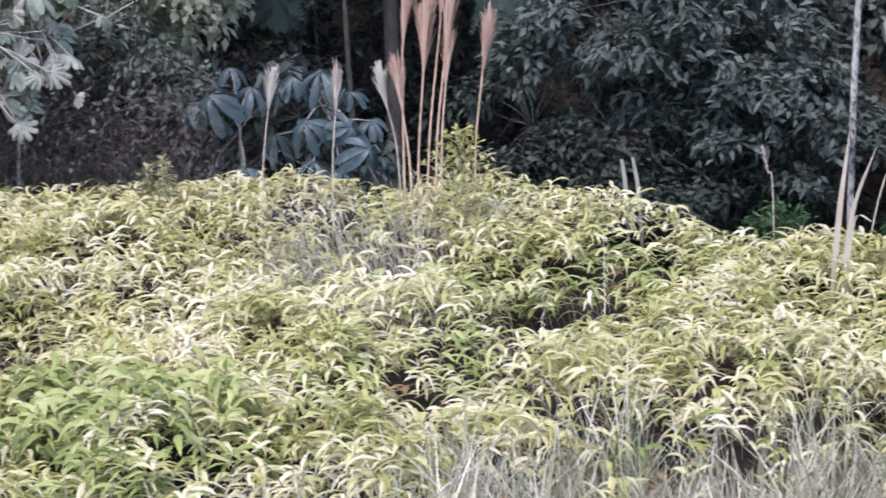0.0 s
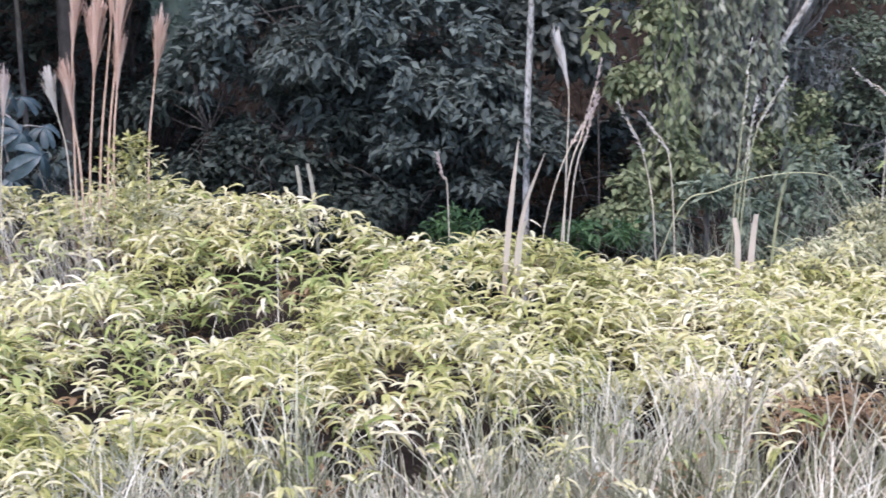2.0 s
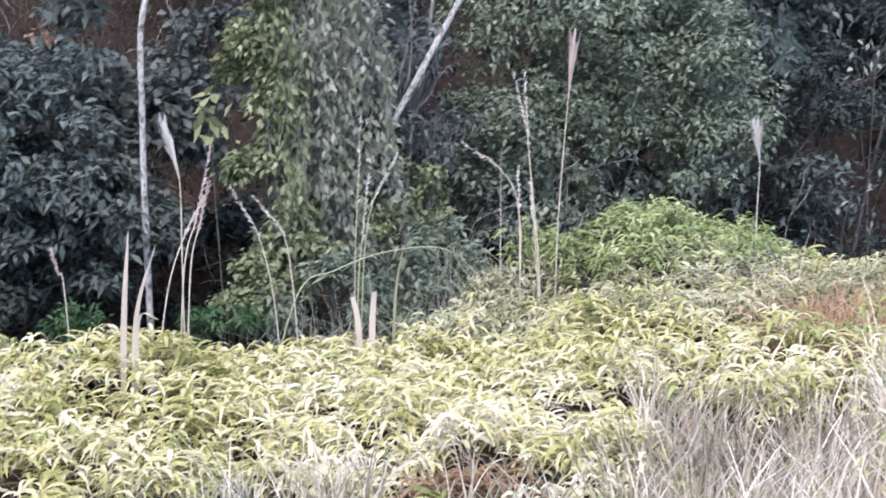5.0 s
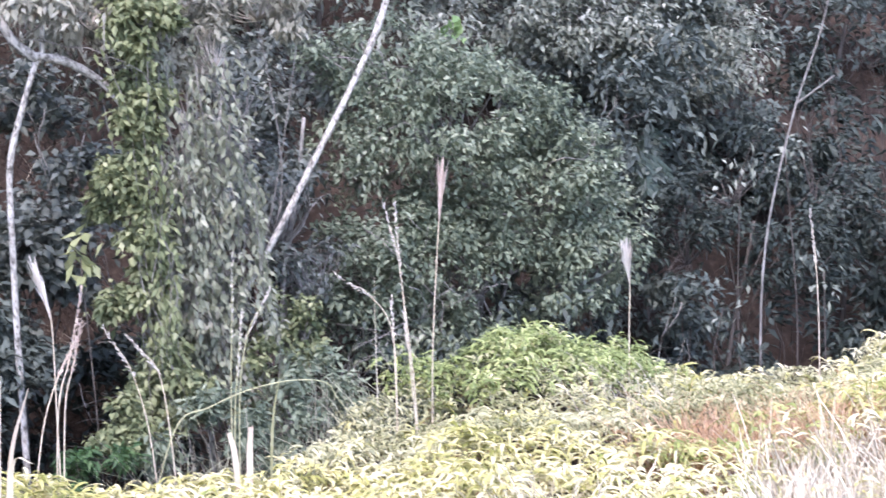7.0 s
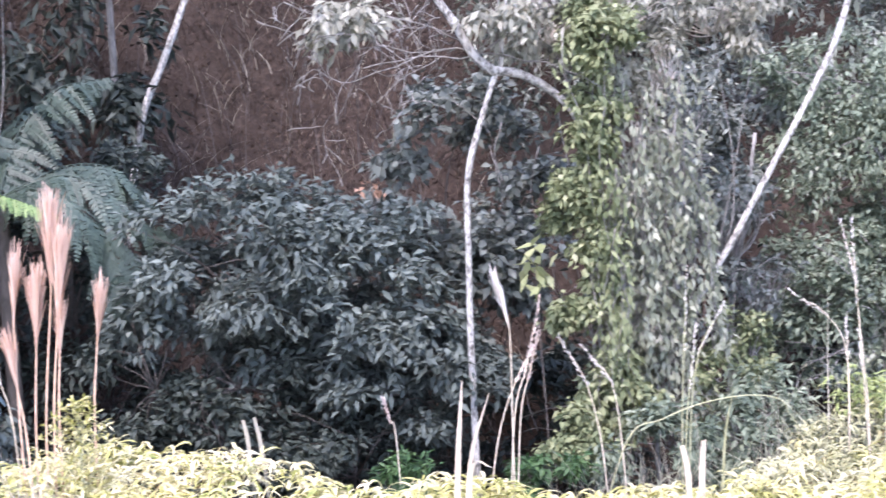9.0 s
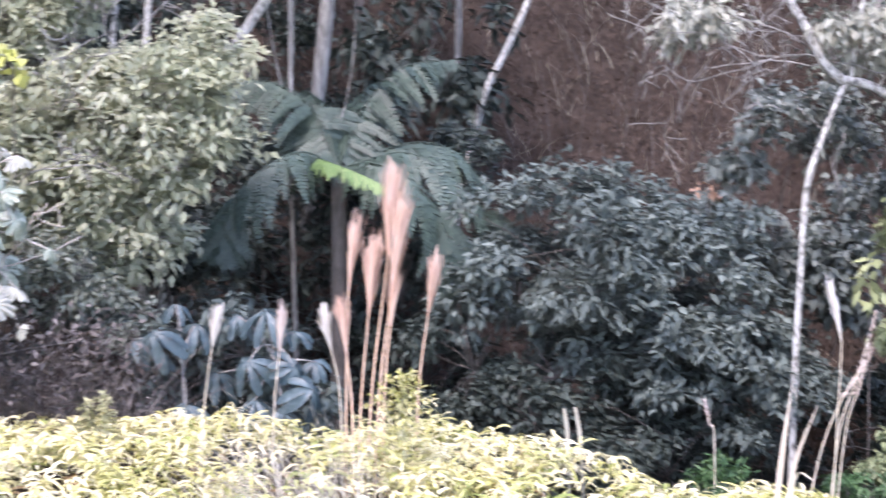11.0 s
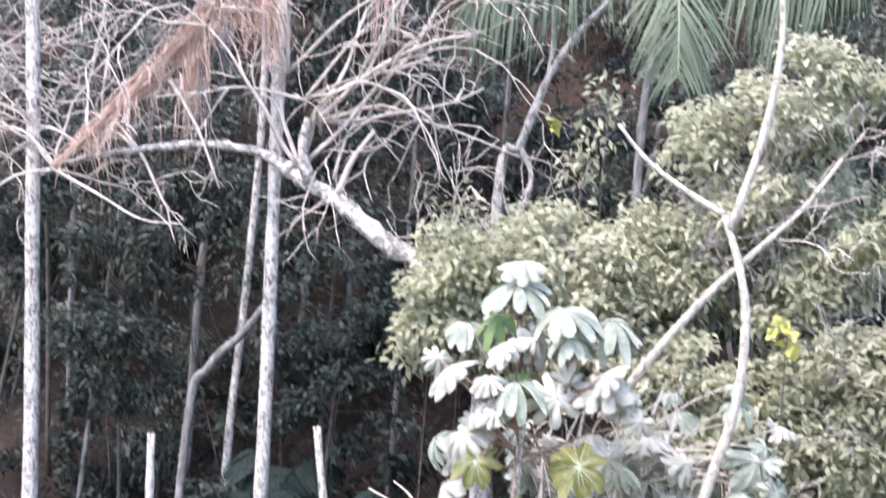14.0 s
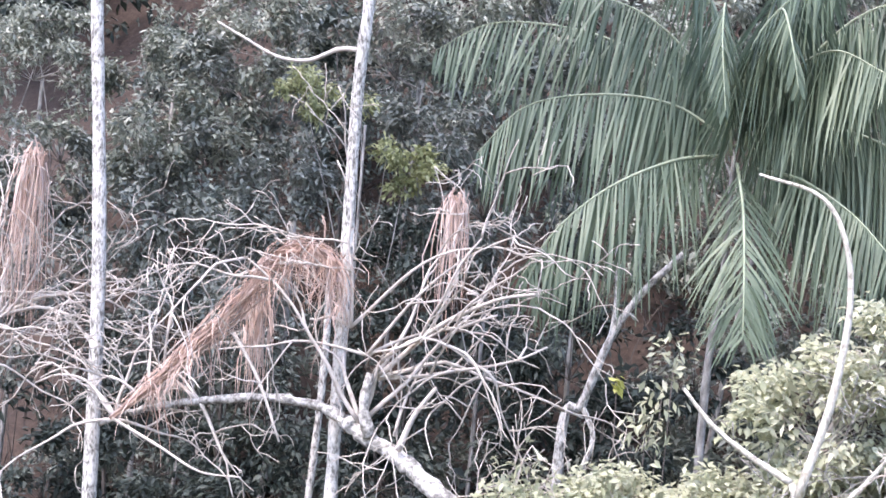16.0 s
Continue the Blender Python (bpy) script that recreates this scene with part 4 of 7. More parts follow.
hanging_vines(grey_tree, [((x_ + rng.normal(0, 0.06), 14.95 + rng.normal(0, 0.12), rng.uniform(1.0, 3.0)), (x_ + rng.normal(0.04, 0.14), 14.9 + rng.normal(0, 0.12), rng.uniform(-0.1, 0.9))) for x_ in np.linspace(4.12, 4.8, 40)], VINE_GREY, 0.07, "grey-green leafy vine strands")
leafy("climbing_shrub", rest((4.9, 15.05)), [((5.10, 15.05, 1.0), (0.14, 0.12, 0.22)), ((4.92, 15.05, 0.62), (0.22, 0.14, 0.25)), ((4.78, 15.0, 0.28), (0.26, 0.15, 0.28)), ((5.25, 15.1, 0.5), (0.2, 0.14, 0.25))], 190, 9, 0.065, 0.034, VINE_LEAF, GREY_BARK, "thin yellow-green climbing shrub about the foot of a leaning trunk", "shrub", "", 50, 0.012, 0.4, 0.12, 0.3, GREY_BARK)
leafy("tangled_shrub", rest((5.2, 16.3)), [((4.95, 16.3, 0.9), (0.45, 0.4, 0.8)), ((5.45, 16.3, 1.2), (0.5, 0.4, 0.8)), ((5.0, 16.4, 1.9), (0.45, 0.4, 0.6)), ((5.75, 16.4, 0.6), (0.5, 0.4, 0.6))], 330, 8, 0.075, 0.034, ROUND_LEAF, RED_STEM, "loose grey-brown shrub, a tangle of thin twigs with few leaves", "shrub", "", 420, 0.025, 0.4, 0.17, 0.2, GREY_BARK)

# the big rounded shrub and the trees behind it
leafy("rounded_shrub", rest((7.35, 16.80, 0.20)), [((7.27, 17.00, 1.69), (1.0, 0.8, 0.8)), ((8.03, 16.80, 1.10), (0.85, 0.7, 0.7)), ((7.38, 16.60, 0.58), (0.95, 0.7, 0.75)), ((6.44, 16.60, 0.52), (0.75, 0.6, 0.7)), ((6.85, 17.20, 2.36), (0.65, 0.6, 0.6)), ((8.41, 16.60, 0.53), (0.55, 0.5, 0.6))], 2800, 13, 0.072, 0.034, MID_LEAF, GREY_BARK, "big rounded green shrub with glossy leaves at the gully's rim", "shrub", "", 120, 0.08, 0.4, 0.16, 0.45)
leafy("hill_tree", rest((10.01, 19.50, 1.10)), [((10.07, 19.50, 2.63), (1.3, 1.0, 0.8)), ((11.14, 19.30, 2.16), (0.8, 0.7, 0.6)), ((8.86, 19.50, 2.65), (0.9, 0.7, 0.7)), ((10.41, 19.20, 1.80), (0.7, 0.6, 0.4))], 1500, 13, 0.085, 0.036, GREY_LEAF, GREY_BARK, "grey-green broad tree on the hillside", "tree", "", 40, 0.09, 0.5, 0.2)

# the olive-green spreading tree
leafy("olive_tree", rest((-2.61, 15.90, 0.75)), [((-1.94, 15.60, 2.43), (0.85, 0.6, 0.65)), ((-1.44, 15.60, 2.79), (0.4, 0.5, 0.45)), ((-2.43, 15.50, 1.95), (0.6, 0.5, 0.55)), ((-2.08, 15.50, 1.62), (0.6, 0.5, 0.4)), ((-2.38, 15.60, 2.80), (0.5, 0.5, 0.4)), ((-5.14, 15.60, 2.84), (0.5, 0.5, 0.5)), ((-4.24, 15.60, 3.30), (0.75, 0.5, 0.45)), ((-3.14, 15.80, 4.11), (0.75, 0.5, 0.5)), ((-2.70, 15.80, 4.64), (0.6, 0.5, 0.35)), ((-3.44, 15.80, 3.22), (0.8, 0.5, 0.5)), ((-2.47, 15.80, 3.62), (0.6, 0.5, 0.5)), ((-4.97, 15.70, 3.14), (0.7, 0.5, 0.5)), ((-4.05, 15.40, 2.67), (0.6, 0.4, 0.5)), ((-5.52, 15.70, 2.72), (0.4, 0.4, 0.4)), ((-3.54, 15.80, 3.33), (0.5, 0.5, 0.4)), ((-3.28, 15.20, 2.20), (0.6, 0.4, 0.55)), ((-2.47, 15.30, 1.81), (0.5, 0.4, 0.4)), ((-1.78, 15.50, 2.16), (0.5, 0.4, 0.4)), ((-3.51, 14.80, 1.55), (0.5, 0.35, 0.5))], 6200, 9, 0.092, 0.048, OLIVE_LEAF, DARK_BARK, "spreading olive-green tree with clusters of drooping leaves", "tree", "", 900, 0.04, 0.35, 0.15, 0.3, DEAD_TWIG)


def pole(name, points, r0, r1, bark, label, category="tree trunk", group="", extra=(), sides=9):
    """A bare trunk through the points, with its side limbs as parts."""
    p = [np.asarray(q, float) for q in points]
    ob = thing(name, tuple(p[0]), label, category, group)
    part("trunk", tube(Geo(), smooth_line([q - p[0] for q in p], 6), r0, r1, sides, 0.04), bark, ob, smooth=True)
    for pts, a, b in extra:
        part("limb", tube(Geo(), smooth_line([np.asarray(q, float) - p[0] for q in pts], 6), a, b, 7, 0.04), bark, ob, smooth=True)
    return ob


def down(p, extra=0.05):
    """The foot of a trunk: on the ground under p."""
    return rest(p, -extra)


# thin grey tree with an arching fork
pole("thin_grey_tree", [down((3.09, 15.40, -0.03)), (3.10, 15.40, 0.45), (3.12, 15.40, 1.36), (3.15, 15.40, 2.01), (3.29, 15.40, 2.47), (3.41, 15.40, 2.78)], 0.026, 0.022, WHITE_BARK, "thin grey-white tree with a forked arching top", "tree", "", [
    ([(3.41, 15.40, 2.78), (3.25, 15.40, 2.91), (3.12, 15.40, 3.15), (2.96, 15.40, 3.41), (2.84, 15.40, 3.75)], 0.04, 0.025),
    ([(3.39, 15.40, 2.80), (3.63, 15.40, 2.74), (3.90, 15.40, 2.55), (4.10, 15.30, 2.24)], 0.038, 0.026),
    ([(3.44, 15.40, 2.75), (3.47, 15.40, 3.05), (3.55, 15.40, 3.55)], 0.022, 0.012)])
pole("leaning_white_trunk", [down((4.00, 15.30, -0.36), 0.1), (4.20, 15.30, -0.06), (4.44, 15.30, 0.30), (4.69, 15.30, 0.66), (4.95, 15.30, 1.03), (5.19, 15.30, 1.39), (5.46, 15.30, 1.83), (5.79, 15.30, 2.36), (6.05, 15.30, 2.83), (6.20, 15.30, 3.24), (6.32, 15.30, 3.76)], 0.024, 0.026, WHITE_BARK, "leaning bare white trunk", "tree trunk")
pole("grey_tree", [down((5.66, 17.00, -0.17)), (5.69, 17.00, 0.33), (5.74, 17.00, 0.82), (5.90, 17.10, 1.39), (6.04, 17.20, 2.02)], 0.035, 0.015, GREY_BARK, "grey bare trunk behind the thicket", "tree trunk")
pole("pale_leaning_trunk", [down((0.63, 19.50, 1.73)), (0.89, 19.50, 2.31), (1.12, 19.50, 2.84), (1.35, 19.50, 3.37), (1.60, 19.50, 3.99), (2.11, 19.60, 5.49)], 0.038, 0.026, WHITE_BARK, "pale leaning trunk on the hillside", "tree trunk")
pole("pale_leaning_trunk", [down((-0.73, 19.00, 1.25)), (-0.63, 19.00, 2.28), (-0.55, 19.00, 3.05), (-0.47, 19.00, 3.91), (-0.38, 19.00, 5.41)], 0.075, 0.06, GREY_BARK, "pale blotched trunk on the hillside", "tree trunk")
pole("pale_leaning_trunk", [down((-2.03, 17.50, 1.04)), (-1.76, 17.50, 1.66), (-1.59, 17.50, 2.14), (-1.33, 17.50, 2.80), (-1.00, 17.50, 3.32), (-0.72, 17.50, 3.79), (-0.30, 17.60, 4.72)], 0.07, 0.03, WHITE_BARK, "pale blotched leaning trunk on the hillside", "tree trunk")
pole("pale_leaning_trunk", [down((0.68, 20.00, 1.52)), (0.69, 20.00, 2.98), (0.69, 20.00, 3.73), (0.65, 20.00, 5.51)], 0.035, 0.025, GREY_BARK, "thin grey trunk on the hillside", "tree trunk")

# the white-limbed tree in front of the olive one
pole("white_limbed_tree", [down((-3.13, 14.00, 0.81)), (-3.09, 14.00, 1.21), (-2.95, 14.00, 1.85), (-2.79, 14.00, 2.41), (-2.75, 14.00, 2.99), (-2.82, 14.00, 3.38), (-2.94, 14.00, 3.72)], 0.043, 0.026, PALE_BARK, "white-barked tree with an arching top and bare limbs", "tree", "", [
    ([(-2.94, 14.00, 3.72), (-3.26, 14.00, 3.90), (-3.51, 14.00, 4.08), (-3.72, 14.00, 4.31)], 0.026, 0.012),
    ([(-2.89, 14.00, 3.63), (-2.71, 14.00, 4.25), (-2.62, 14.00, 4.86), (-2.66, 14.00, 5.32), (-2.85, 14.00, 5.66), (-3.29, 14.00, 5.81)], 0.034, 0.010),
    ([(-3.72, 14.10, 2.26), (-3.49, 14.10, 2.61), (-3.08, 14.10, 3.13), (-2.78, 14.10, 3.44), (-2.46, 14.20, 3.78), (-2.22, 14.30, 4.14), (-2.07, 14.35, 4.36)], 0.040, 0.006)])
TIPS = (((-2.46, 14.20, 3.78), (1, 0, 0.35)), ((-2.36, 14.25, 3.94), (0.3, 0.1, 1)), ((-2.26, 14.30, 4.10), (1, 0, 0.3)), ((-2.22, 14.30, 4.14), (0.6, 0, 1)), ((-2.64, 14.15, 3.58), (1, 0.1, 0.1)))
# tall white trunks
pole("tall_white_trunk", [down((-9.95, 17.00, 0.16)), (-9.97, 17.00, 0.79), (-10.09, 17.00, 3.10), (-10.24, 17.00, 5.41), (-10.53, 17.00, 7.82), (-10.64, 17.00, 9.04)], 0.078, 0.055, WHITE_BARK, "tall straight white trunk with dark blotches", "tree trunk", "tall white trunks", (), 12)
pole("tall_white_trunk", [down((-7.44, 16.60, 0.49)), (-7.44, 16.60, 1.18), (-7.47, 16.60, 3.25), (-7.51, 16.60, 5.22), (-7.54, 16.60, 6.78), (-7.50, 16.60, 7.70), (-7.48, 16.60, 8.73)], 0.065, 0.05, WHITE_BARK, "tall white trunk with dark blotches, leaning slightly", "tree trunk", "tall white trunks", (), 12)
# trunk tops and crowns out of view, added to shade the gully below
for tall, top in ((bpy.data.objects["tall_white_trunk"], (-10.64, 17.00, 9.04)), (bpy.data.objects["tall_white_trunk.001"], (-7.48, 16.60, 8.73))):
    o, t = np.asarray(tall.location), np.asarray(top)
    peak = t - o + np.array([0.05, -0.1, 2.6])
    part("unseen_trunk_top", tube(Geo(), smooth_line([t - o - np.array([0, 0, 0.05]), t - o + np.array([0.05, 0, 1.2]), peak], 5), 0.052, 0.02, 9, 0.03), WHITE_BARK, tall, smooth=True)
    g, w = Geo(), Geo()
    at, pick = crown(g, [(peak + np.array(q), r) for q, r in (((0, 0, 0.3), (1.5, 1.3, 0.7)), ((-1.3, -0.6, 0), (1.2, 1.1, 0.6)), ((1.3, -0.5, 0.1), (1.2, 1.1, 0.6)), ((0.1, -1.3, 0.2), (1.2, 1.1, 0.6)))], 320, 10, 0.16, 0.07, 0.4, 0.25)
    twigs(w, peak - np.array([0, 0, 0.8]), at[::14], 0.025, 0.006)
    tagged(part("brushwood", w, GREY_BARK, tall, smooth=True), kind="stuff")
    part("crown", g, MID_LEAF, tall)
pole("slender_trunk", [down((-9.62, 19.50, 1.03)), (-9.59, 19.50, 2.57), (-9.51, 19.50, 3.80), (-9.46, 19.50, 5.03), (-9.46, 19.50, 6.08)], 0.045, 0.035, GREY_BARK, "slender grey trunk in the shade", "tree trunk", "slender trunks")
pole("slender_trunk", [down((-8.47, 18.00, 0.51)), (-8.45, 18.00, 1.11), (-8.35, 18.00, 2.78), (-8.28, 18.00, 4.50), (-8.32, 18.00, 5.57)], 0.045, 0.032, WHITE_BARK, "slender pale trunk in the shade", "tree trunk", "slender trunks")
pole("bent_trunk", [down((-8.83, 17.60, 0.89)), (-8.69, 17.60, 1.49), (-8.50, 17.60, 2.09), (-8.17, 17.60, 2.43), (-7.91, 17.50, 2.71)], 0.045, 0.036, GREY_BARK, "bent pale trunk in the shade", "tree trunk")
pole("broken_stump", [down((-6.13, 15.80, -0.16)), (-6.23, 15.80, 0.16), (-6.36, 15.80, 0.66), (-6.49, 15.80, 1.12), (-6.61, 15.80, 1.83)], 0.05, 0.032, WHITE_BARK, "broken bare pole, its top snapped off", "tree stump", "broken poles")
pole("broken_stump", [down((-8.27, 16.20, -0.08)), (-8.30, 16.20, 0.51), (-8.33, 16.20, 1.59)], 0.042, 0.035, WHITE_BARK, "straight broken bare pole", "tree stump", "broken poles")
pole("broken_stump", [down((-6.46, 15.60, -0.15)), (-6.39, 15.60, 0.32), (-6.30, 15.60, 0.54)], 0.018, 0.014, GREY_BARK, "thin snapped stem beside a taller bare pole", "tree stump", "broken poles")
pole("forked_trunk", [down((-6.06, 18.50, 3.36)), (-6.06, 18.50, 3.83), (-5.87, 18.50, 4.32), (-5.63, 18.50, 4.96), (-5.36, 18.50, 5.39), (-5.00, 18.50, 5.76)], 0.05, 0.03, WHITE_BARK, "pale forked trunk under the palm", "tree trunk", "", [
    ([(-5.63, 18.50, 4.93), (-5.60, 18.50, 5.38), (-5.64, 18.50, 5.80)], 0.03, 0.022),
    ([(-5.87, 18.50, 4.32), (-5.74, 18.50, 4.01), (-5.88, 18.50, 3.58)], 0.03, 0.02)])
pole("slender_trunk", [down((-6.36, 19.50, 3.79)), (-6.35, 19.50, 4.57), (-6.31, 19.50, 5.36)], 0.03, 0.025, GREY_BARK, "thin grey trunk in the shade", "tree trunk", "slender trunks")

# fallen pale limb with its dead branches
rng = np.random.default_rng(12)
FALL = [rest((-5.09, 16.20, 2.66), -0.05), (-5.40, 16.20, 2.86), (-5.75, 16.20, 3.08), (-5.96, 16.20, 3.21), (-6.40, 16.25, 3.46), (-6.78, 16.30, 3.72), (-7.12, 16.30, 3.87), (-7.28, 16.30, 4.00), (-7.55, 16.30, 4.08), (-7.98, 16.30, 4.12), (-8.59, 16.30, 4.06), (-9.20, 16.30, 3.95), (-9.65, 16.30, 3.78)]
b = np.asarray(FALL[0], float)
fallen = thing("fallen_tree", FALL[0], "fallen dead tree, bleached limb with a tangle of bare branches", "fallen tree")
line = smooth_line([np.asarray(q) - b for q in FALL[:8]], 6)
part("trunk", tube(Geo(), line + rng.normal(0, 0.007, line.shape), 0.098, 0.066, 10, 0.11), LICHEN_BARK, fallen, smooth=True)
line = smooth_line([np.asarray(q) - b for q in FALL[7:]], 6)
part("limb", tube(Geo(), line + rng.normal(0, 0.006, line.shape), 0.048, 0.026, 8, 0.09), LICHEN_BARK, fallen, smooth=True)
part("stub", tube(Geo(), smooth_line([np.asarray(q) - b for q in ((-7.00, 16.25, 3.85), (-7.06, 16.2, 4.1), (-7.02, 16.2, 4.38))], 5), 0.06, 0.034, 8, 0.08), LICHEN_BARK, fallen, smooth=True)


def bare_branch(geo, twig, start, way, length, r, depth, droop=0.0):
    """A crooked bare branch in geo; its forks go into twig."""
    n = 6
    p = [np.asarray(start, float)]
    w = unit(np.asarray(way, float))
    for s in range(n):
        w = unit(w + rng.standard_normal(3) * 0.22 + np.array([0, 0, -droop * s / n]))
        p.append(p[-1] + w * length / n)
        if depth > 0 and s >= 1 and rng.random() < 0.5:
            side = unit(w + rng.standard_normal(3) * np.array([0.9, 0.5, 0.9]))
            bare_branch(twig, twig, p[-1], side, length * rng.uniform(0.4, 0.7), r * 0.62, depth - 1, droop)
    tube(geo, smooth_line(p, 2) if r > 0.01 else np.array(p), r * 0.9, max(r * 0.34, 0.0048), 6 if r > 0.015 else 3)


def dead_branches(parent, origin, start, ways, length, r, depth, droop, material=DEAD_TWIG):
    for w in ways:
        g, t = Geo(), Geo()
        bare_branch(g, t, np.asarray(start, float) - origin, w, length * rng.uniform(0.8, 1.15), r, depth, droop)
        limb = part("branch", g, material, parent, smooth=True)
        if t.n:
            tagged(part("brushwood", t, material, limb, smooth=True), kind="stuff")


white = bpy.data.objects["white_limbed_tree"]
for spot, way in TIPS:
    dead_branches(white, np.asarray(white.location), spot, [way], 0.6, 0.009, 2, 0.0)
dead_branches(fallen, b, (-7.12, 16.30, 3.95), [(-0.2, -0.1, 1), (0.25, 0, 1), (0.7, 0.1, 0.8), (-0.5, 0.2, 0.9)], 1.6, 0.026, 3, 0.25)
dead_branches(fallen, b, (-7.04, 16.30, 4.34), [(1, 0, 0.3), (1, -0.2, 0.55), (0.9, 0.2, 0.1), (0.6, 0.1, 0.9)], 1.7, 0.024, 3, 0.1)
dead_branches(fallen, b, (-7.28, 16.30, 4.77), [(-0.8, 0.1, 0.8), (-1, 0, 0.35), (-0.4, 0, 1), (0.5, 0.1, 0.8)], 1.4, 0.020, 3, 0.1)
dead_branches(fallen, b, (-6.80, 16.30, 3.87), [(0.3, 0.1, 1)], 1.0, 0.018, 3, 0.1)
dead_branches(fallen, b, (-8.65, 16.30, 4.03), [(-0.9, 0, 0.8), (-0.4, 0.1, 0.9), (0.4, 0, -0.5), (-0.7, 0, 0.2)], 1.0, 0.020, 3, 0.3)
dead_branches(fallen, b, (-9.48, 16.30, 3.84), [(1, 0, -0.2), (-0.9, 0, 0.7), (-1, 0, 0.1), (-0.3, 0, 1), (-0.7, 0.1, 1)], 1.1, 0.020, 3, 0.2)
dead_branches(fallen, b, (-7.07, 16.20, 4.53), [(0.9, 0.1, 0.7), (0.4, 0, 1), (-0.9, 0.1, 0.5)], 1.5, 0.018, 3, 0.05)
dead_branches(fallen, b, (-6.51, 16.20, 4.78), [(1, 0.1, 0.35), (0.9, 0, 0.1), (0.5, 0, 0.9)], 0.9, 0.015, 3, 0.0)
dead_branches(fallen, b, (-5.89, 16.15, 3.20), [(0.3, -0.3, 1), (0.8, -0.3, 0.7), (-0.2, -0.3, 1), (0.6, -0.4, 1), (1, -0.3, 0.3)], 0.75, 0.012, 2, 0.0)
dead_branches(fallen, b, (-5.54, 16.00, 3.09), [(0.3, -0.4, 1), (0.9, -0.4, 0.7), (-0.3, -0.4, 1), (1, -0.3, 0.2)], 0.8, 0.011, 2, 0.0)
spread = bpy.data.objects["olive_tree"]
for spot in ((-3.39, 15.30, 3.48), (-2.98, 15.30, 3.76), (-3.60, 15.20, 3.13), (-2.32, 15.00, 2.55), (-2.62, 14.90, 2.01)):
    dead_branches(spread, np.asarray(spread.location), spot, [(1, -0.1, 0.5), (0.6, -0.2, 1)], 0.8, 0.008, 3, 0.0, GREY_BARK)
for pts, r_ in ((((-9.43, 16.2, 3.85), (-9.0, 16.2, 4.2), (-8.55, 16.2, 4.56), (-8.1, 16.2, 4.95)), 0.02), (((-9.43, 16.15, 3.84), (-8.9, 16.1, 3.62), (-8.5, 16.1, 3.44), (-8.1, 16.1, 3.42)), 0.016), (((-8.28, 16.1, 4.65), (-8.0, 16.1, 4.25), (-7.76, 16.1, 3.75)), 0.02), (((-6.72, 16.2, 3.75), (-6.6, 16.2, 4.05), (-6.42, 16.2, 4.3)), 0.03), (((-6.9, 16.2, 4.4), (-6.45, 16.2, 4.8), (-5.95, 16.2, 5.05), (-5.6, 16.2, 5.12)), 0.024)):
    part("branch", tube(Geo(), smooth_line([np.asarray(q) - b for q in pts], 5) + rng.normal(0, 0.006, (1, 3)), r_, r_ * 0.5, 6, 0.06), DEAD_TWIG, fallen, smooth=True)
snag = thing("bare_shrub", rest((-11.82, 17.60, 2.87)), "leafless grey shrub with crooked branches", "shrub")
o = np.asarray(snag.location)
part("trunk", tube(Geo(), smooth_line([(0, 0, 0)] + [np.asarray(q) - o for q in ((-11.82, 17.60, 3.98), (-11.65, 17.60, 4.78))], 5), 0.05, 0.035, 7, 0.05), GREY_BARK, snag, smooth=True)
dead_branches(snag, o, (-11.65, 17.60, 4.78), [(0.1, 0, 1), (0.6, 0, 1), (-0.3, 0, 1), (0.9, 0.1, 0.5), (1, 0, 0.1)], 1.6, 0.024, 3, 0.05)
dead_branches(snag, o, (-11.80, 17.60, 4.32), [(0.9, 0, 0.7), (0.5, -0.2, 1), (1, 0.1, 0.3), (0.8, 0, -0.2), (0.2, -0.2, 1)], 1.3, 0.016, 3, 0.05)

dead_branches(snag, o, (-11.60, 17.40, 4.70), [(1, 0, 0.9), (0.7, -0.1, -0.4), (1, 0, -0.1), (0.4, 0, 1)], 1.2, 0.016, 3, 0.05)
dead_branches(snag, o, (-11.66, 17.50, 5.00), [(1, 0, 0.5), (0.6, -0.1, 1), (-0.4, 0, 1), (1, 0.1, 0.2)], 1.5, 0.016, 3, 0.05)
dead_branches(fallen, b, (-9.10, 16.30, 3.97), [(-0.3, 0, 1), (0.3, 0, 1), (0.8, 0.1, 0.9), (-0.8, 0.1, 0.6)], 1.4, 0.018, 3, 0.1)

# dead palm frond draped over the fallen limb
drape = thing("dead_palm_frond", (-9.45, 16.15, 3.84), "withered pinkish-brown palm frond hanging over the fallen limb", "dead frond")
o = np.asarray(drape.location)
rib = smooth_line([np.asarray(q) - o for q in [(-9.45, 16.15, 3.84), (-8.84, 16.10, 4.36), (-8.27, 16.10, 4.92), (-7.97, 16.10, 5.29), (-7.66, 16.10, 5.42), (-7.41, 16.10, 5.30), (-7.29, 16.10, 4.94)]], 12)
part("rib", tube(Geo(), rib, 0.018, 0.005, 5), DEAD_PALM, drape, smooth=True)


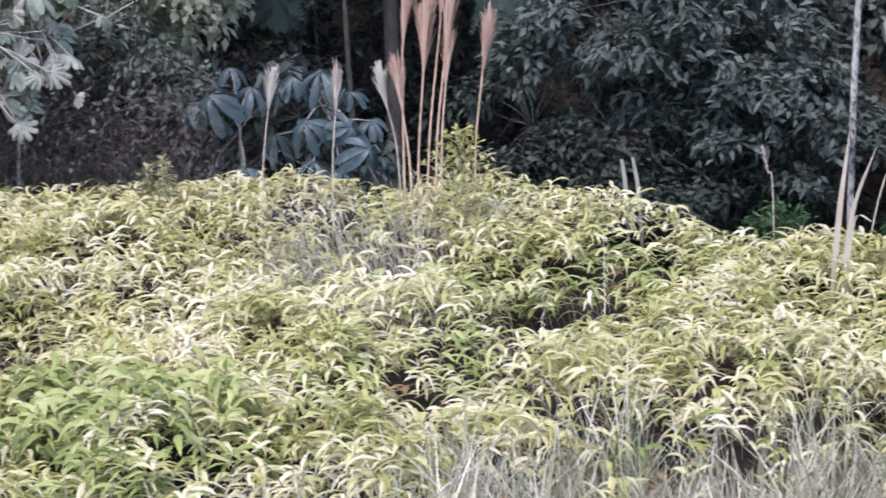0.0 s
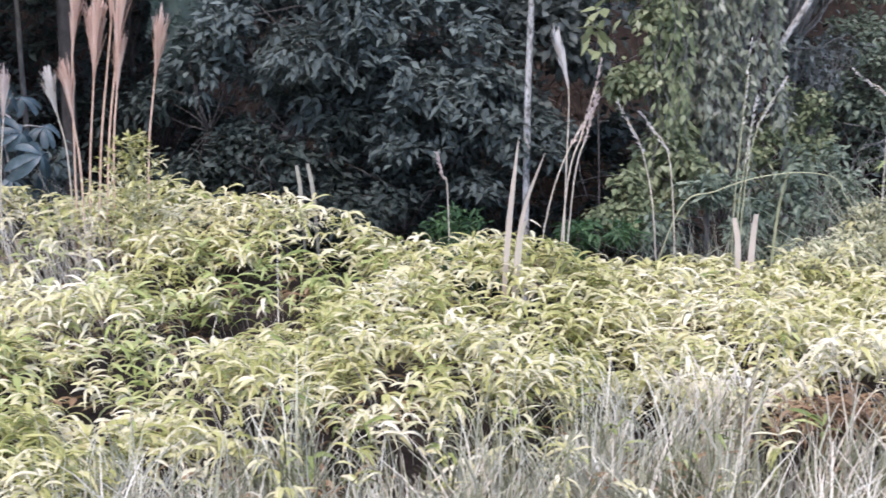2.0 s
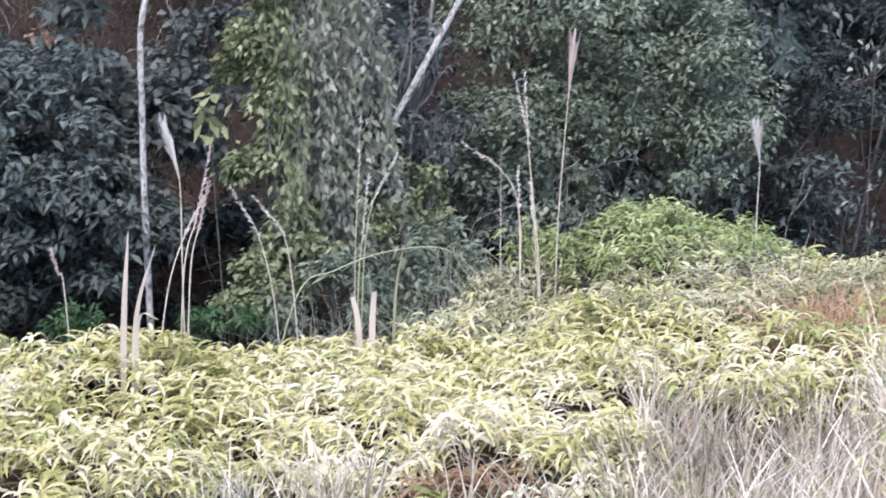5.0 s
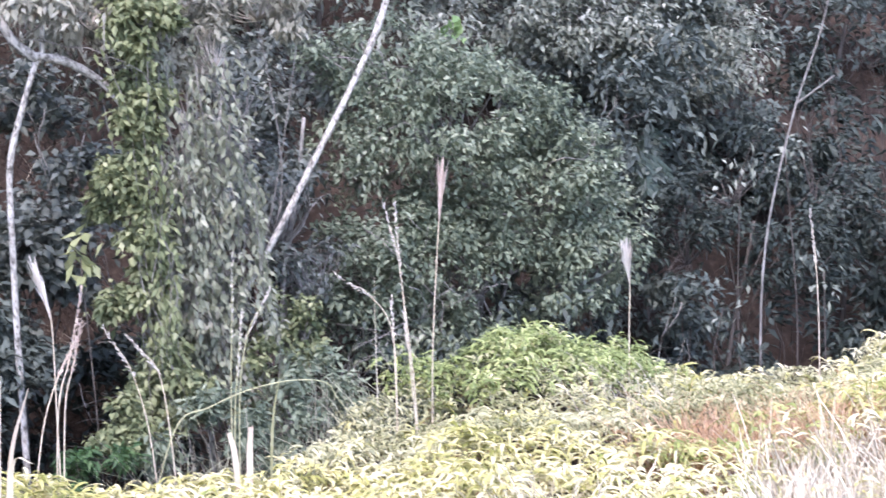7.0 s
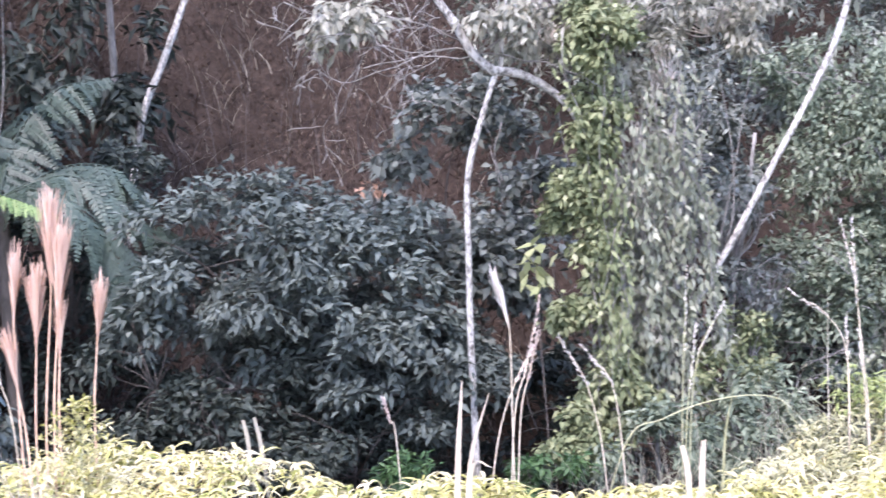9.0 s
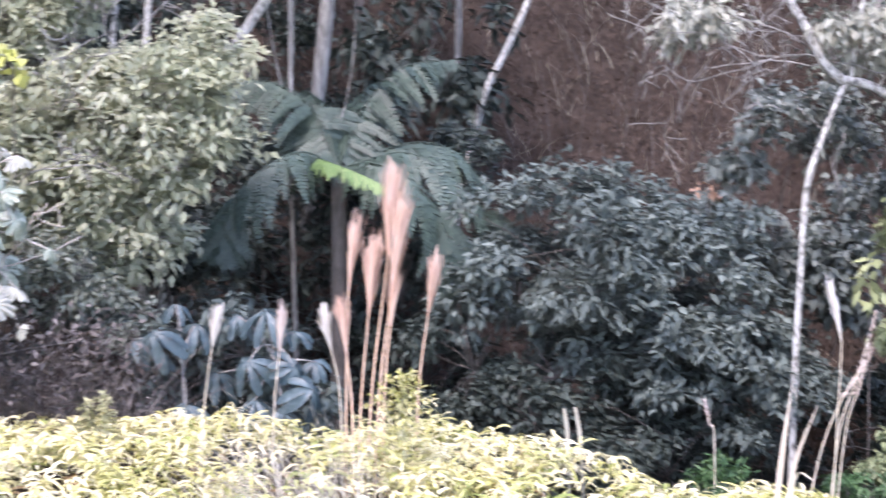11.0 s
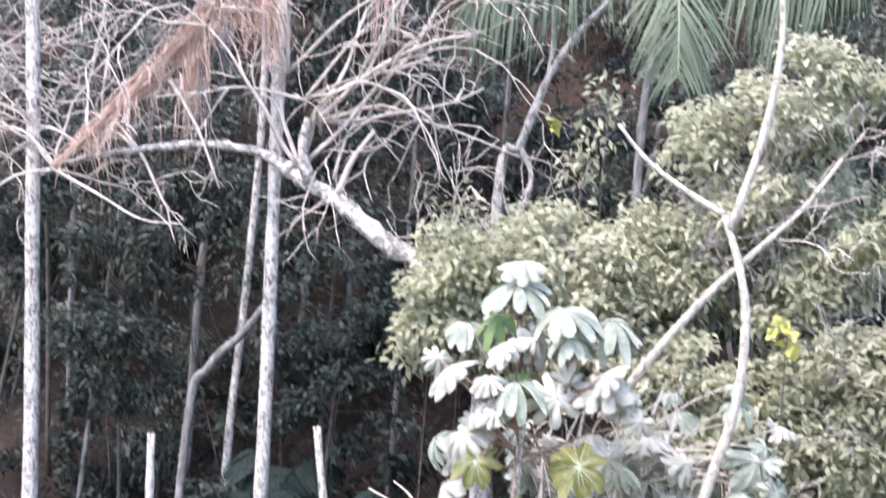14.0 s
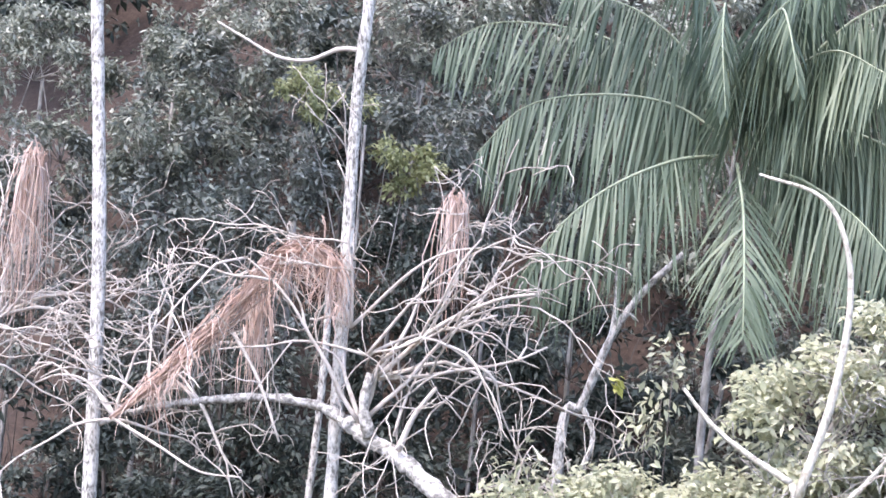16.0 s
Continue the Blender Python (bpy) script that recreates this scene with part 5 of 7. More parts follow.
def hang(geo, starts, length, width, spread, k=6):
    """Limp strands that fall from the starts."""
    n = len(starts)
    s = np.linspace(0, 1, k)
    l = length * rng.uniform(0.35, 1.2, n)
    d = rng.standard_normal((n, 3)) * spread
    line = starts[:, None] + d[:, None] * (l[:, None] * np.sqrt(s))[..., None]
    line[..., 2] -= l[:, None] * s ** 1.4
    line += 0.015 * np.cumsum(rng.standard_normal((n, k, 3)), 1) * (s > 0)[None, :, None]
    ang = rng.uniform(0, np.pi, n)
    side = np.stack([np.cos(ang), np.sin(ang), np.zeros(n)], -1)
    return ribbons(geo, line, np.repeat(side[:, None], k, 1), np.full((n, k), width) * (1 - 0.7 * s)[None])


g = Geo()
hang(g, rib[rng.integers(6, len(rib), 380)] + rng.normal(0, 0.035, (380, 3)), 0.34, 0.013, 0.5, 7)
for q in range(330):
    # strands that run along the rib for a while and then fall away from it
    i = int(rng.integers(0, len(rib) - 14))
    own = rib[i:i + int(rng.integers(12, 34))]
    own = own[np.linspace(0, len(own) - 1, 9).astype(int)]
    s_ = np.linspace(0, 1, 9)[:, None]
    fall = rng.normal(0, 0.09, 3) * s_ + np.array([0, 0, -1.0]) * abs(rng.normal(0.12, 0.12)) * s_ ** 2.2 + 0.008 * np.cumsum(rng.standard_normal((9, 3)), 0)
    ribbons(g, (own + rng.normal(0, 0.02, 3) + fall)[None], np.tile(unit(rng.standard_normal(3)), (1, 9, 1)), 0.011 * (1.1 - s_.T))
tagged(part("foliage", g, DEAD_PALM, drape), kind="stuff")
for spot, n_ in (((-6.67, 17.00, 6.00), 70), ((-8.26, 16.50, 4.96), 70), ((-11.32, 17.40, 6.39), 110)):
    t_ = thing("dead_palm_frond", spot, "withered brown palm strands hanging limp from a branch", "dead frond")
    part("rib", tube(Geo(), smooth_line([(0, 0, 0.05), (0.02, 0, 0), (-0.02, 0, -0.3)], 5), 0.014, 0.008, 5), DEAD_PALM, t_, smooth=True)
    tagged(part("foliage", hang(Geo(), rng.normal(0, 0.05, (n_, 3)), 1.5 if n_ != 70 else 0.9, 0.016, 0.09, 7), DEAD_PALM, t_), kind="stuff")

# ---- palms and tree ferns ----
rng = np.random.default_rng(13)


def pinnate(parent, points, leaf_len, pairs, width, material, droop, label="", rib_mat=None, rib_r=0.014, back=0.15, first=0.12, single=False, pinnules=0):
    """A feather frond: rib along the points and pairs of leaflets that hang by droop (0 flat, 1 straight down)."""
    o = np.asarray(points[0], float)
    base = np.asarray(parent.location)
    line = smooth_line([np.asarray(q, float) - base for q in points], 14)
    seg = np.concatenate([[0], np.cumsum(np.linalg.norm(np.diff(line, axis=0), axis=1))])
    s = np.linspace(first, 0.995, pairs)
    at = np.stack([np.interp(s * seg[-1], seg, line[:, c]) for c in range(3)], -1)
    tan = unit(np.stack([np.interp(s * seg[-1], seg, np.gradient(line[:, c], seg)) for c in range(3)], -1))
    cross = unit(np.cross(tan, np.where(np.abs(tan[:, 2:3]) > 0.8, np.array([[0, -1.0, 0]]), np.array([[0, 0, 1.0]]))))
    frond = part("frond", tube(Geo(), line, rib_r, rib_r * 0.25, 5), rib_mat or material, parent, label, True)
    prof = np.sin(np.pi * np.clip(0.12 + 0.86 * s, 0, 1)) ** 0.55
    k = 7
    u = np.linspace(0, 1, k)
    g = Geo()
    for sign in (1, -1):
        n = pairs
        way = unit(cross * sign * (1 - 0.6 * droop) + tan * (0.5 - back - 0.15 * droop) + np.array([0, 0, -1.25 * droop]) * rng.uniform(0.65, 1.3, (n, 1)) + 0.1 * rng.standard_normal((n, 3)))
        l = leaf_len * prof * rng.uniform(0.72, 1.1, n)
        ln = at[:, None] + way[:, None] * (l[:, None] * u)[..., None]
        ln[..., 2] -= (l[:, None] * 0.3 * u ** 2)
        side = unit(tan - (tan * way).sum(1, keepdims=True) * way + 0.15 * rng.standard_normal((n, 3)))
        wd = width * np.sin(np.pi * np.clip(0.15 + 0.83 * u, 0, 1)) ** 0.6
        for q in range(n):
            own = Geo() if single else g
            if pinnules:
                strips(own, ln[q:q + 1], np.repeat(side[q:q + 1, None], k, 1), 0.22 * wd[None], 0.0, 0.12)
                v = np.linspace(0.08, 0.98, pinnules)
                stem = np.stack([np.interp(v, u, ln[q, :, c]) for c in range(3)], -1)
                size = 0.62 * width * np.sin(np.pi * np.clip(0.3 + 0.62 * v, 0, 1)) ** 0.8
                for hand in (1, -1):
                    leaves(own, stem, side[q] * hand + way[q] * 0.45 + 0.12 * rng.standard_normal((pinnules, 3)), np.tile(np.cross(side[q], way[q]) * (1 if np.cross(side[q], way[q])[2] > 0 else -1), (pinnules, 1)), size, 1.25 * l[q] / pinnules, 0.12, 0.1)
            else:
                strips(own, ln[q:q + 1], np.repeat(side[q:q + 1, None], k, 1), wd[None], 0.0, 0.12)
            if single:
                part("leaflet", own, material, frond)
    if not single:
        tagged(part("foliage", g, material, frond), kind="stuff")
    return frond


PALM_AT = (-4.54, 18.30, 6.68)
palm = thing("palm_tree", rest((-4.68, 18.20, 3.84), -0.1), "palm with long arching green feather fronds", "palm")
foot = np.asarray(palm.location)
part("trunk", tube(Geo(), smooth_line([(0, 0, 0), np.asarray((-4.65, 18.20, 4.15)) - foot, np.asarray((-4.58, 18.30, 5.43)) - foot, np.asarray(PALM_AT) - foot], 8), 0.05, 0.02, 10, 0.05), GREY_BARK, palm, smooth=True)
PALM_FRONDS = [
    [(-4.63, 18.30, 6.80), (-5.09, 18.10, 7.07), (-5.70, 17.80, 7.10), (-6.32, 17.60, 6.94), (-6.71, 17.50, 6.50)],
    [(-4.62, 18.20, 6.63), (-4.92, 17.60, 6.47), (-5.34, 17.20, 6.17), (-5.71, 17.00, 5.79), (-6.00, 16.90, 5.32)],
    [(-4.46, 18.10, 6.54), (-4.21, 17.40, 6.04), (-4.07, 17.00, 5.46), (-4.02, 16.90, 4.89)],
    [(-4.30, 18.20, 6.51), (-3.80, 17.80, 6.36), (-3.29, 17.50, 6.03), (-2.90, 17.30, 5.64)],
    [(-4.41, 18.40, 6.72), (-3.89, 18.40, 6.73), (-3.21, 18.30, 6.55), (-2.68, 18.20, 6.05)],
    [(-4.61, 18.40, 6.95), (-4.68, 18.40, 7.58), (-4.88, 18.20, 8.17), (-5.22, 18.00, 8.49)],
    [(-4.50, 18.50, 6.97), (-4.28, 18.50, 7.55), (-4.03, 18.40, 8.05), (-3.62, 18.30, 8.39)],
    [(-4.73, 18.60, 6.94), (-5.37, 18.80, 7.50), (-6.15, 18.90, 7.91), (-7.15, 18.90, 8.02), (-7.74, 18.80, 7.72)],
    [(-4.41, 18.60, 6.89), (-3.91, 18.80, 7.30), (-3.29, 18.80, 7.41), (-2.63, 18.80, 7.16)],
    [(-4.45, 18.50, 6.92), (-4.01, 18.50, 7.50), (-3.60, 18.40, 7.79), (-3.08, 18.30, 7.77)],
    [(-4.34, 18.30, 6.78), (-3.59, 18.10, 6.86), (-2.97, 18.00, 6.61), (-2.50, 17.90, 6.11)],
    [(-4.53, 18.40, 6.95), (-4.39, 18.30, 7.56), (-4.20, 18.20, 8.16), (-3.85, 18.10, 8.55)],
    [(-4.66, 18.50, 6.92), (-4.99, 18.40, 7.53), (-5.54, 18.30, 7.99), (-6.24, 18.20, 8.18)],
    [(-4.42, 18.20, 6.82), (-3.98, 17.90, 7.32), (-3.54, 17.60, 7.46), (-3.04, 17.30, 7.20)],
    [(-4.40, 18.30, 6.89), (-3.77, 18.00, 7.55), (-3.32, 17.90, 7.88), (-2.83, 17.80, 7.95)],
    [(-4.48, 18.20, 6.87), (-4.35, 17.90, 7.53), (-3.98, 17.70, 7.94), (-3.55, 17.50, 8.08)],
    [(-4.54, 18.20, 6.63), (-4.51, 17.70, 7.50), (-4.46, 17.30, 7.81), (-4.37, 16.95, 7.38), (-4.28, 16.85, 6.78)],
    [(-4.45, 18.30, 6.70), (-4.18, 17.80, 7.47), (-3.99, 17.40, 7.78), (-3.82, 17.10, 7.46), (-3.71, 17.00, 7.01)],
    [(-4.64, 18.70, 6.80), (-4.26, 19.30, 7.18), (-3.93, 19.80, 7.17), (-3.64, 20.10, 6.84)],
]
for k_, pts in enumerate(PALM_FRONDS):
    pinnate(palm, pts, 0.4 if len(pts) == 5 and pts[4][1] < 17.02 and k_ > 4 else 1.02 if k_ not in (2, 5, 6) else 0.75, 60, 0.024, PALM_LEAF, 0.95 if k_ not in (2,) else 0.6, "", PALM_RIB, 0.018, single=k_ in (1, 2))


def arched(t, e, lift):
    """A line from t over a high point to e."""
    mid, q = t * 0.6 + e * 0.4, t * 0.25 + e * 0.75
    mid[2] += lift
    q[2] += lift * 0.75
    return [t, mid, q, e]


def fern_tree(name, top, ends, leaf_len, label, trunk_r=0.06, single=0):
    """A tree fern: trunk, and fronds from the top over a high point to an end, toothed pinnae hanging from both sides."""
    ob = thing(name, rest(top, -0.1), label, "tree fern")
    f0 = np.asarray(ob.location)
    t = np.asarray(top, float)
    part("trunk", tube(Geo(), smooth_line([(0, 0, 0), (t - f0) * 0.5, t - f0], 5), trunk_r, trunk_r, 8, 0.08), DARK_BARK, ob, smooth=True)
    for n_, (end, lift, mat) in enumerate(ends):
        if isinstance(end, list):
            way = [t] + [np.asarray(q, float) for q in end]
        else:
            way = arched(t, np.asarray(end, float), lift)
        pinnate(ob, way, leaf_len * (0.36 if mat is YOUNG_FERN else 1), 24, leaf_len * (0.13 if mat is YOUNG_FERN else 0.24), mat, 0.45, "bright green young frond" if mat is YOUNG_FERN else "", SHADED_FERN if mat is SHADED_FERN else TREE_FERN, 0.008, 0.1, 0.06, n_ < single, 15)
    return ob


FERN_TOP = (-0.37, 16.80, 1.98)
fern_tree("tree_fern", FERN_TOP, [
    ([(-0.62, 16.60, 2.13), (-0.86, 16.40, 2.08), (-1.16, 16.30, 1.82), (-1.30, 16.20, 1.36)], 0, TREE_FERN),
    ([(-0.50, 17.00, 2.25), (-0.62, 17.10, 2.48), (-0.88, 17.20, 2.64), (-1.20, 17.30, 2.68)], 0, TREE_FERN),
    ([(-0.28, 17.00, 2.22), (-0.14, 17.20, 2.52), (0.14, 17.30, 2.78), (0.54, 17.40, 2.84)], 0, TREE_FERN),
    ([(-0.10, 16.60, 2.05), (0.20, 16.40, 1.92), (0.46, 16.30, 1.62), (0.55, 16.20, 1.08)], 0, TREE_FERN),
    ([(-0.12, 16.90, 2.08), (0.20, 17.00, 2.18), (0.55, 17.05, 2.12), (0.85, 17.10, 1.80)], 0, TREE_FERN),
    ([(-0.52, 16.50, 2.09), (-0.34, 16.30, 2.05), (-0.12, 16.20, 1.97), (0.08, 16.10, 1.87)], 0, YOUNG_FERN),
    ((-0.79, 18.00, 2.45), 0.3, TREE_FERN), ((0.04, 18.20, 2.54), 0.3, TREE_FERN), ((1.02, 16.70, 1.33), 0.4, TREE_FERN)],
    0.42, "tree fern with dark blue-green arching fronds", 0.06, 5)
fern_tree("tree_fern", (9.73, 18.00, 1.31), [((9.42, 17.90, 1.02), 0.15, TREE_FERN), ((9.92, 17.80, 0.98), 0.15, TREE_FERN), ((9.47, 17.40, 1.04), 0.15, TREE_FERN), ((10.14, 18.30, 1.45), 0.15, TREE_FERN)], 0.22, "small tree fern in the shade of the hillside", 0.03)
# gully ferns: their fronds use the copy of the colour darkened for shade
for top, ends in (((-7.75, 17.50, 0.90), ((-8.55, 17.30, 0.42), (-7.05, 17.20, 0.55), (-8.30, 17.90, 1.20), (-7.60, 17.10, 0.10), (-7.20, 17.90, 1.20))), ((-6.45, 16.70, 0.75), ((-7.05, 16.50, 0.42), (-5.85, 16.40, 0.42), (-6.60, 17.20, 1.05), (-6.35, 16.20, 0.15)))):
    fern_tree("tree_fern", top, [(e, 0.28, SHADED_FERN) for e in ends], 0.36, "tree fern in the gully, its shade put into the frond colour", 0.04)


# ---- palmate-leaved trees ----
rng = np.random.default_rng(15)


def palmate(lobes, radius, cup, seed, broad=0.46, oblong=False, rib=0.0):
    """One palmate leaf about its stalk's end: obovate lobes all round, drooping towards their tips. z is its face."""
    r = np.random.default_rng(seed)
    g = Geo()
    ang = np.linspace(-2.75, 2.75, lobes) + r.normal(0, 0.05, lobes)
    k = 7
    u = np.linspace(0, 1, k)
    l = radius * (1 - 0.22 * (np.abs(ang) / 2.75) ** 2) * r.uniform(0.9, 1.08, lobes)
    out = np.stack([np.cos(ang), np.sin(ang), np.zeros(lobes)], -1)
    line = out[:, None] * (l[:, None] * (u - 0.12 * u ** 3))[..., None]
    line[..., 2] = -cup * l[:, None] * u ** 2 * r.uniform(0.7, 1.4, (lobes, 1)) + 0.05 * radius * u
    sway = r.normal(0, 0.09, (lobes, 1)) * u ** 2 * l[:, None]
    side = np.stack([-np.sin(ang), np.cos(ang), r.normal(0, 0.32, lobes)], -1)
    line += side[:, None] * np.array([1.0, 1.0, 0]) * sway[..., None]
    w = radius * broad * np.array([0.22, 0.6, 0.82, 0.94, 1.0, 0.9, 0.4] if oblong else [0.16, 0.36, 0.6, 0.86, 1.04, 1.02, 0.62])
    if rib:
        line[..., 2] += 0.022 * radius
        return ribbons(g, line[:, :-1], np.repeat(side[:, None], k - 1, 1), np.repeat(radius * rib * np.linspace(1, 0.3, k - 1)[None], lobes, 0))
    strips(g, line, np.repeat(side[:, None], k, 1), np.repeat(w[None], lobes, 0) * r.uniform(0.85, 1.12, (lobes, 1)), 0.0, -0.24)
    return g


def umbrella(lobes, radius, cup, seed):
    """One umbrella leaf: rounded lobes fused for half their length, pleated, cut at the stalk, drooping to the rim. z is its face."""
    r = np.random.default_rng(seed + 20)
    per, rings = 6, 7
    ang = np.linspace(-2.95, 2.95, lobes * per + 1)
    phase = np.linspace(0, lobes, lobes * per + 1)
    each = np.interp(phase, np.arange(lobes + 1), r.uniform(0.86, 1.1, lobes + 1))
    bulge = np.abs(np.sin(np.pi * phase))
    rim = radius * each * (0.5 + 0.5 * bulge ** 0.5) * (1 - 0.14 * (ang / 2.95) ** 2)
    u = np.linspace(0.03, 1, rings)
    rad = u[:, None] * rim[None]
    fold, axis = r.uniform(0.15, 0.6), r.uniform(0, np.pi)
    hang = np.interp(phase, np.arange(lobes + 1), r.uniform(0.7, 1.35, lobes + 1))
    x, y = np.cos(ang)[None] * rad * (1 - 0.3 * cup * u[:, None] ** 2), np.sin(ang)[None] * rad * (1 - 0.3 * cup * u[:, None] ** 2)
    z = -cup * radius * hang[None] * u[:, None] ** 2.2 + 0.035 * radius * (bulge[None] - 0.5) * u[:, None] + 0.05 * radius * u[:, None] - fold * np.abs(x * np.cos(axis) + y * np.sin(axis)) + 0.05 * radius * r.standard_normal((rings, 1)) * u[:, None] * np.sin(ang)[None]
    m = len(ang)
    a, b = np.meshgrid(np.arange(rings - 1), np.arange(m - 1), indexing="ij")
    return Geo().add(np.stack([x, y, z], -1), np.stack([a * m + b, (a + 1) * m + b, (a + 1) * m + b + 1, a * m + b + 1], -1).reshape(-1, 4))


PALMATE = {}
MIDRIBS = [palmate(13, 1.0, c, s, 0.33, True, 0.032).mesh("midribs", PALM_RIB) for s, c in ((1, 0.3), (2, 0.5), (3, 0.4))]
for key, mat in (("pale", PALE_LEAF), ("grey", GREYGREEN_LEAF), ("olive", OLIVE_PALM_LEAF), ("blue", BLUE_LEAF), ("green", YOUNG_FERN)):
    PALMATE[key] = ([palmate(13, 1.0, c, q, 0.33, True).mesh("leaf", mat) for q, c in ((1, 0.3), (2, 0.5), (3, 0.4))] if key == "olive"
                    else [palmate(8, 1.15, c, q, 0.33).mesh("leaf", mat, True) for q, c in ((1, 0.7), (2, 0.9), (3, 1.15), (4, 0.8), (5, 1.0))] if key == "blue"
                    else [umbrella(n_, 1.0, c, q).mesh("leaf", mat, True) for q, (n_, c) in enumerate(((9, 0.2), (8, 0.35), (10, 0.45), (8, 0.25), (9, 0.5), (7, 0.3), (9, 0.15)))] if key == "pale"
                    else [palmate(11, 1.0, c, q, 0.33).mesh("leaf", mat, True) for q, c in ((1, 0.5), (2, 0.75), (3, 0.95), (4, 0.6), (5, 0.85))])


def palmate_tree(name, base, stem_top, spec, radius, label, bark, stem_mat, category="tree", limbs=(), stem_r=0.045):
    """A thin-stemmed tree whose big palmate leaves stand on long stalks; spec: leaf place, kind, facing."""
    ob = thing(name, base, label, category)
    o = np.asarray(base, float)
    top = np.asarray(stem_top, float) - o
    part("trunk", tube(Geo(), smooth_line([(0, 0, -0.1), top * 0.55, top], 6), stem_r, stem_r * 0.5, 8, 0.04), bark, ob, smooth=True)
    for pts, a, b_ in limbs:
        part("limb", tube(Geo(), smooth_line([np.asarray(q) - o for q in pts], 6), a, b_, 7, 0.05), bark, ob, smooth=True)
    more = [(tuple(np.asarray(q) + rng.normal(0, 0.11, 3)), "pale" if rng.random() < 0.6 else kind, face, size * rng.uniform(0.45, 0.75)) for q, kind, face, size in spec if kind in ("pale", "grey") and radius > 0.2]
    for q, kind, face, size in spec + more:
        p = np.asarray(q, float) - o
        which = int(rng.integers(0, len(PALMATE[kind])))
        lf = new("leaf", PALMATE[kind][which])
        lf.parent = ob
        if kind == "olive":
            tagged(part("midrib", MIDRIBS[which], PALM_RIB, lf, "pale green midribs"), kind="stuff")
        n = Vector(face).normalized()
        if kind == "pale":
            n = (n + Vector(rng.normal(0, 0.38, 3))).normalized()
            n.y = min(n.y, -0.3)
            size *= 0.92
        lf.matrix_basis = Matrix.Translation(p) @ n.to_track_quat("Z", "Y").to_matrix().to_4x4() @ Matrix.Rotation(rng.uniform(0, 6.28), 4, "Z") @ Matrix.Scale(radius * size, 4)
        near = top * rng.uniform(0.75, 1.0)
        far = np.linalg.norm(p - near)
        near = p + (near - p) * min(1.0, 0.75 / far) if far > 0.9 else near
        stalk = Geo()
        tube(stalk, smooth_line([near, (near + p) / 2 + np.array([0, 0, 0.05]), p], 4), 0.009, 0.006, 5)
        part("leaf_stalk", stalk, stem_mat, ob, smooth=True)
    return ob


UPF, FRONT, TILT_L, TILT_R = (0, -0.35, 1), (0.1, -0.85, 0.55), (-0.6, -0.6, 0.5), (0.6, -0.6, 0.5)
palmate_tree("palmate_leaved_tree", rest((-4.19, 13.30, 0.90)), (-4.06, 13.30, 2.37), [
    ((-4.17, 13.30, 3.18), "grey", UPF, 1.15), ((-3.80, 13.20, 3.03), "grey", UPF, 1.1), ((-3.53, 13.40, 2.98), "grey", UPF, 0.9), ((-4.15, 13.10, 2.80), "pale", TILT_L, 0.85),
    ((-4.58, 13.20, 2.60), "pale", TILT_L, 1.0), ((-4.57, 13.50, 2.88), "grey", UPF, 0.8), ((-4.03, 13.00, 2.54), "grey", UPF, 0.9), ((-3.78, 13.10, 2.45), "pale", TILT_R, 0.95),
    ((-3.54, 13.30, 2.55), "pale", UPF, 1.1), ((-4.27, 13.10, 2.38), "pale", UPF, 0.95), ((-4.42, 13.10, 2.18), "pale", TILT_L, 0.9), ((-4.58, 13.20, 1.80), "pale", TILT_L, 0.9),
    ((-4.28, 13.00, 2.00), "olive", FRONT, 0.8), ((-3.58, 13.00, 2.03), "olive", FRONT, 0.95), ((-3.97, 12.80, 1.63), "olive", FRONT, 1.12), ((-3.50, 13.40, 2.06), "pale", TILT_R, 0.8),
    ((-3.57, 13.00, 1.53), "olive", FRONT, 0.5), ((-3.96, 13.30, 2.79), "pale", TILT_R, 0.8), ((-3.39, 13.40, 2.48), "pale", TILT_R, 0.8), ((-4.35, 13.50, 2.95), "green", UPF, 0.7), ((-4.07, 13.30, 2.59), "green", UPF, 0.8), ((-4.54, 13.30, 1.99), "pale", TILT_L, 0.8), ((-4.72, 13.40, 2.08), "grey", TILT_L, 0.7)],
    0.265, "tree with big silvery and olive palmate leaves on long stalks", WHITE_BARK, RED_STEM)
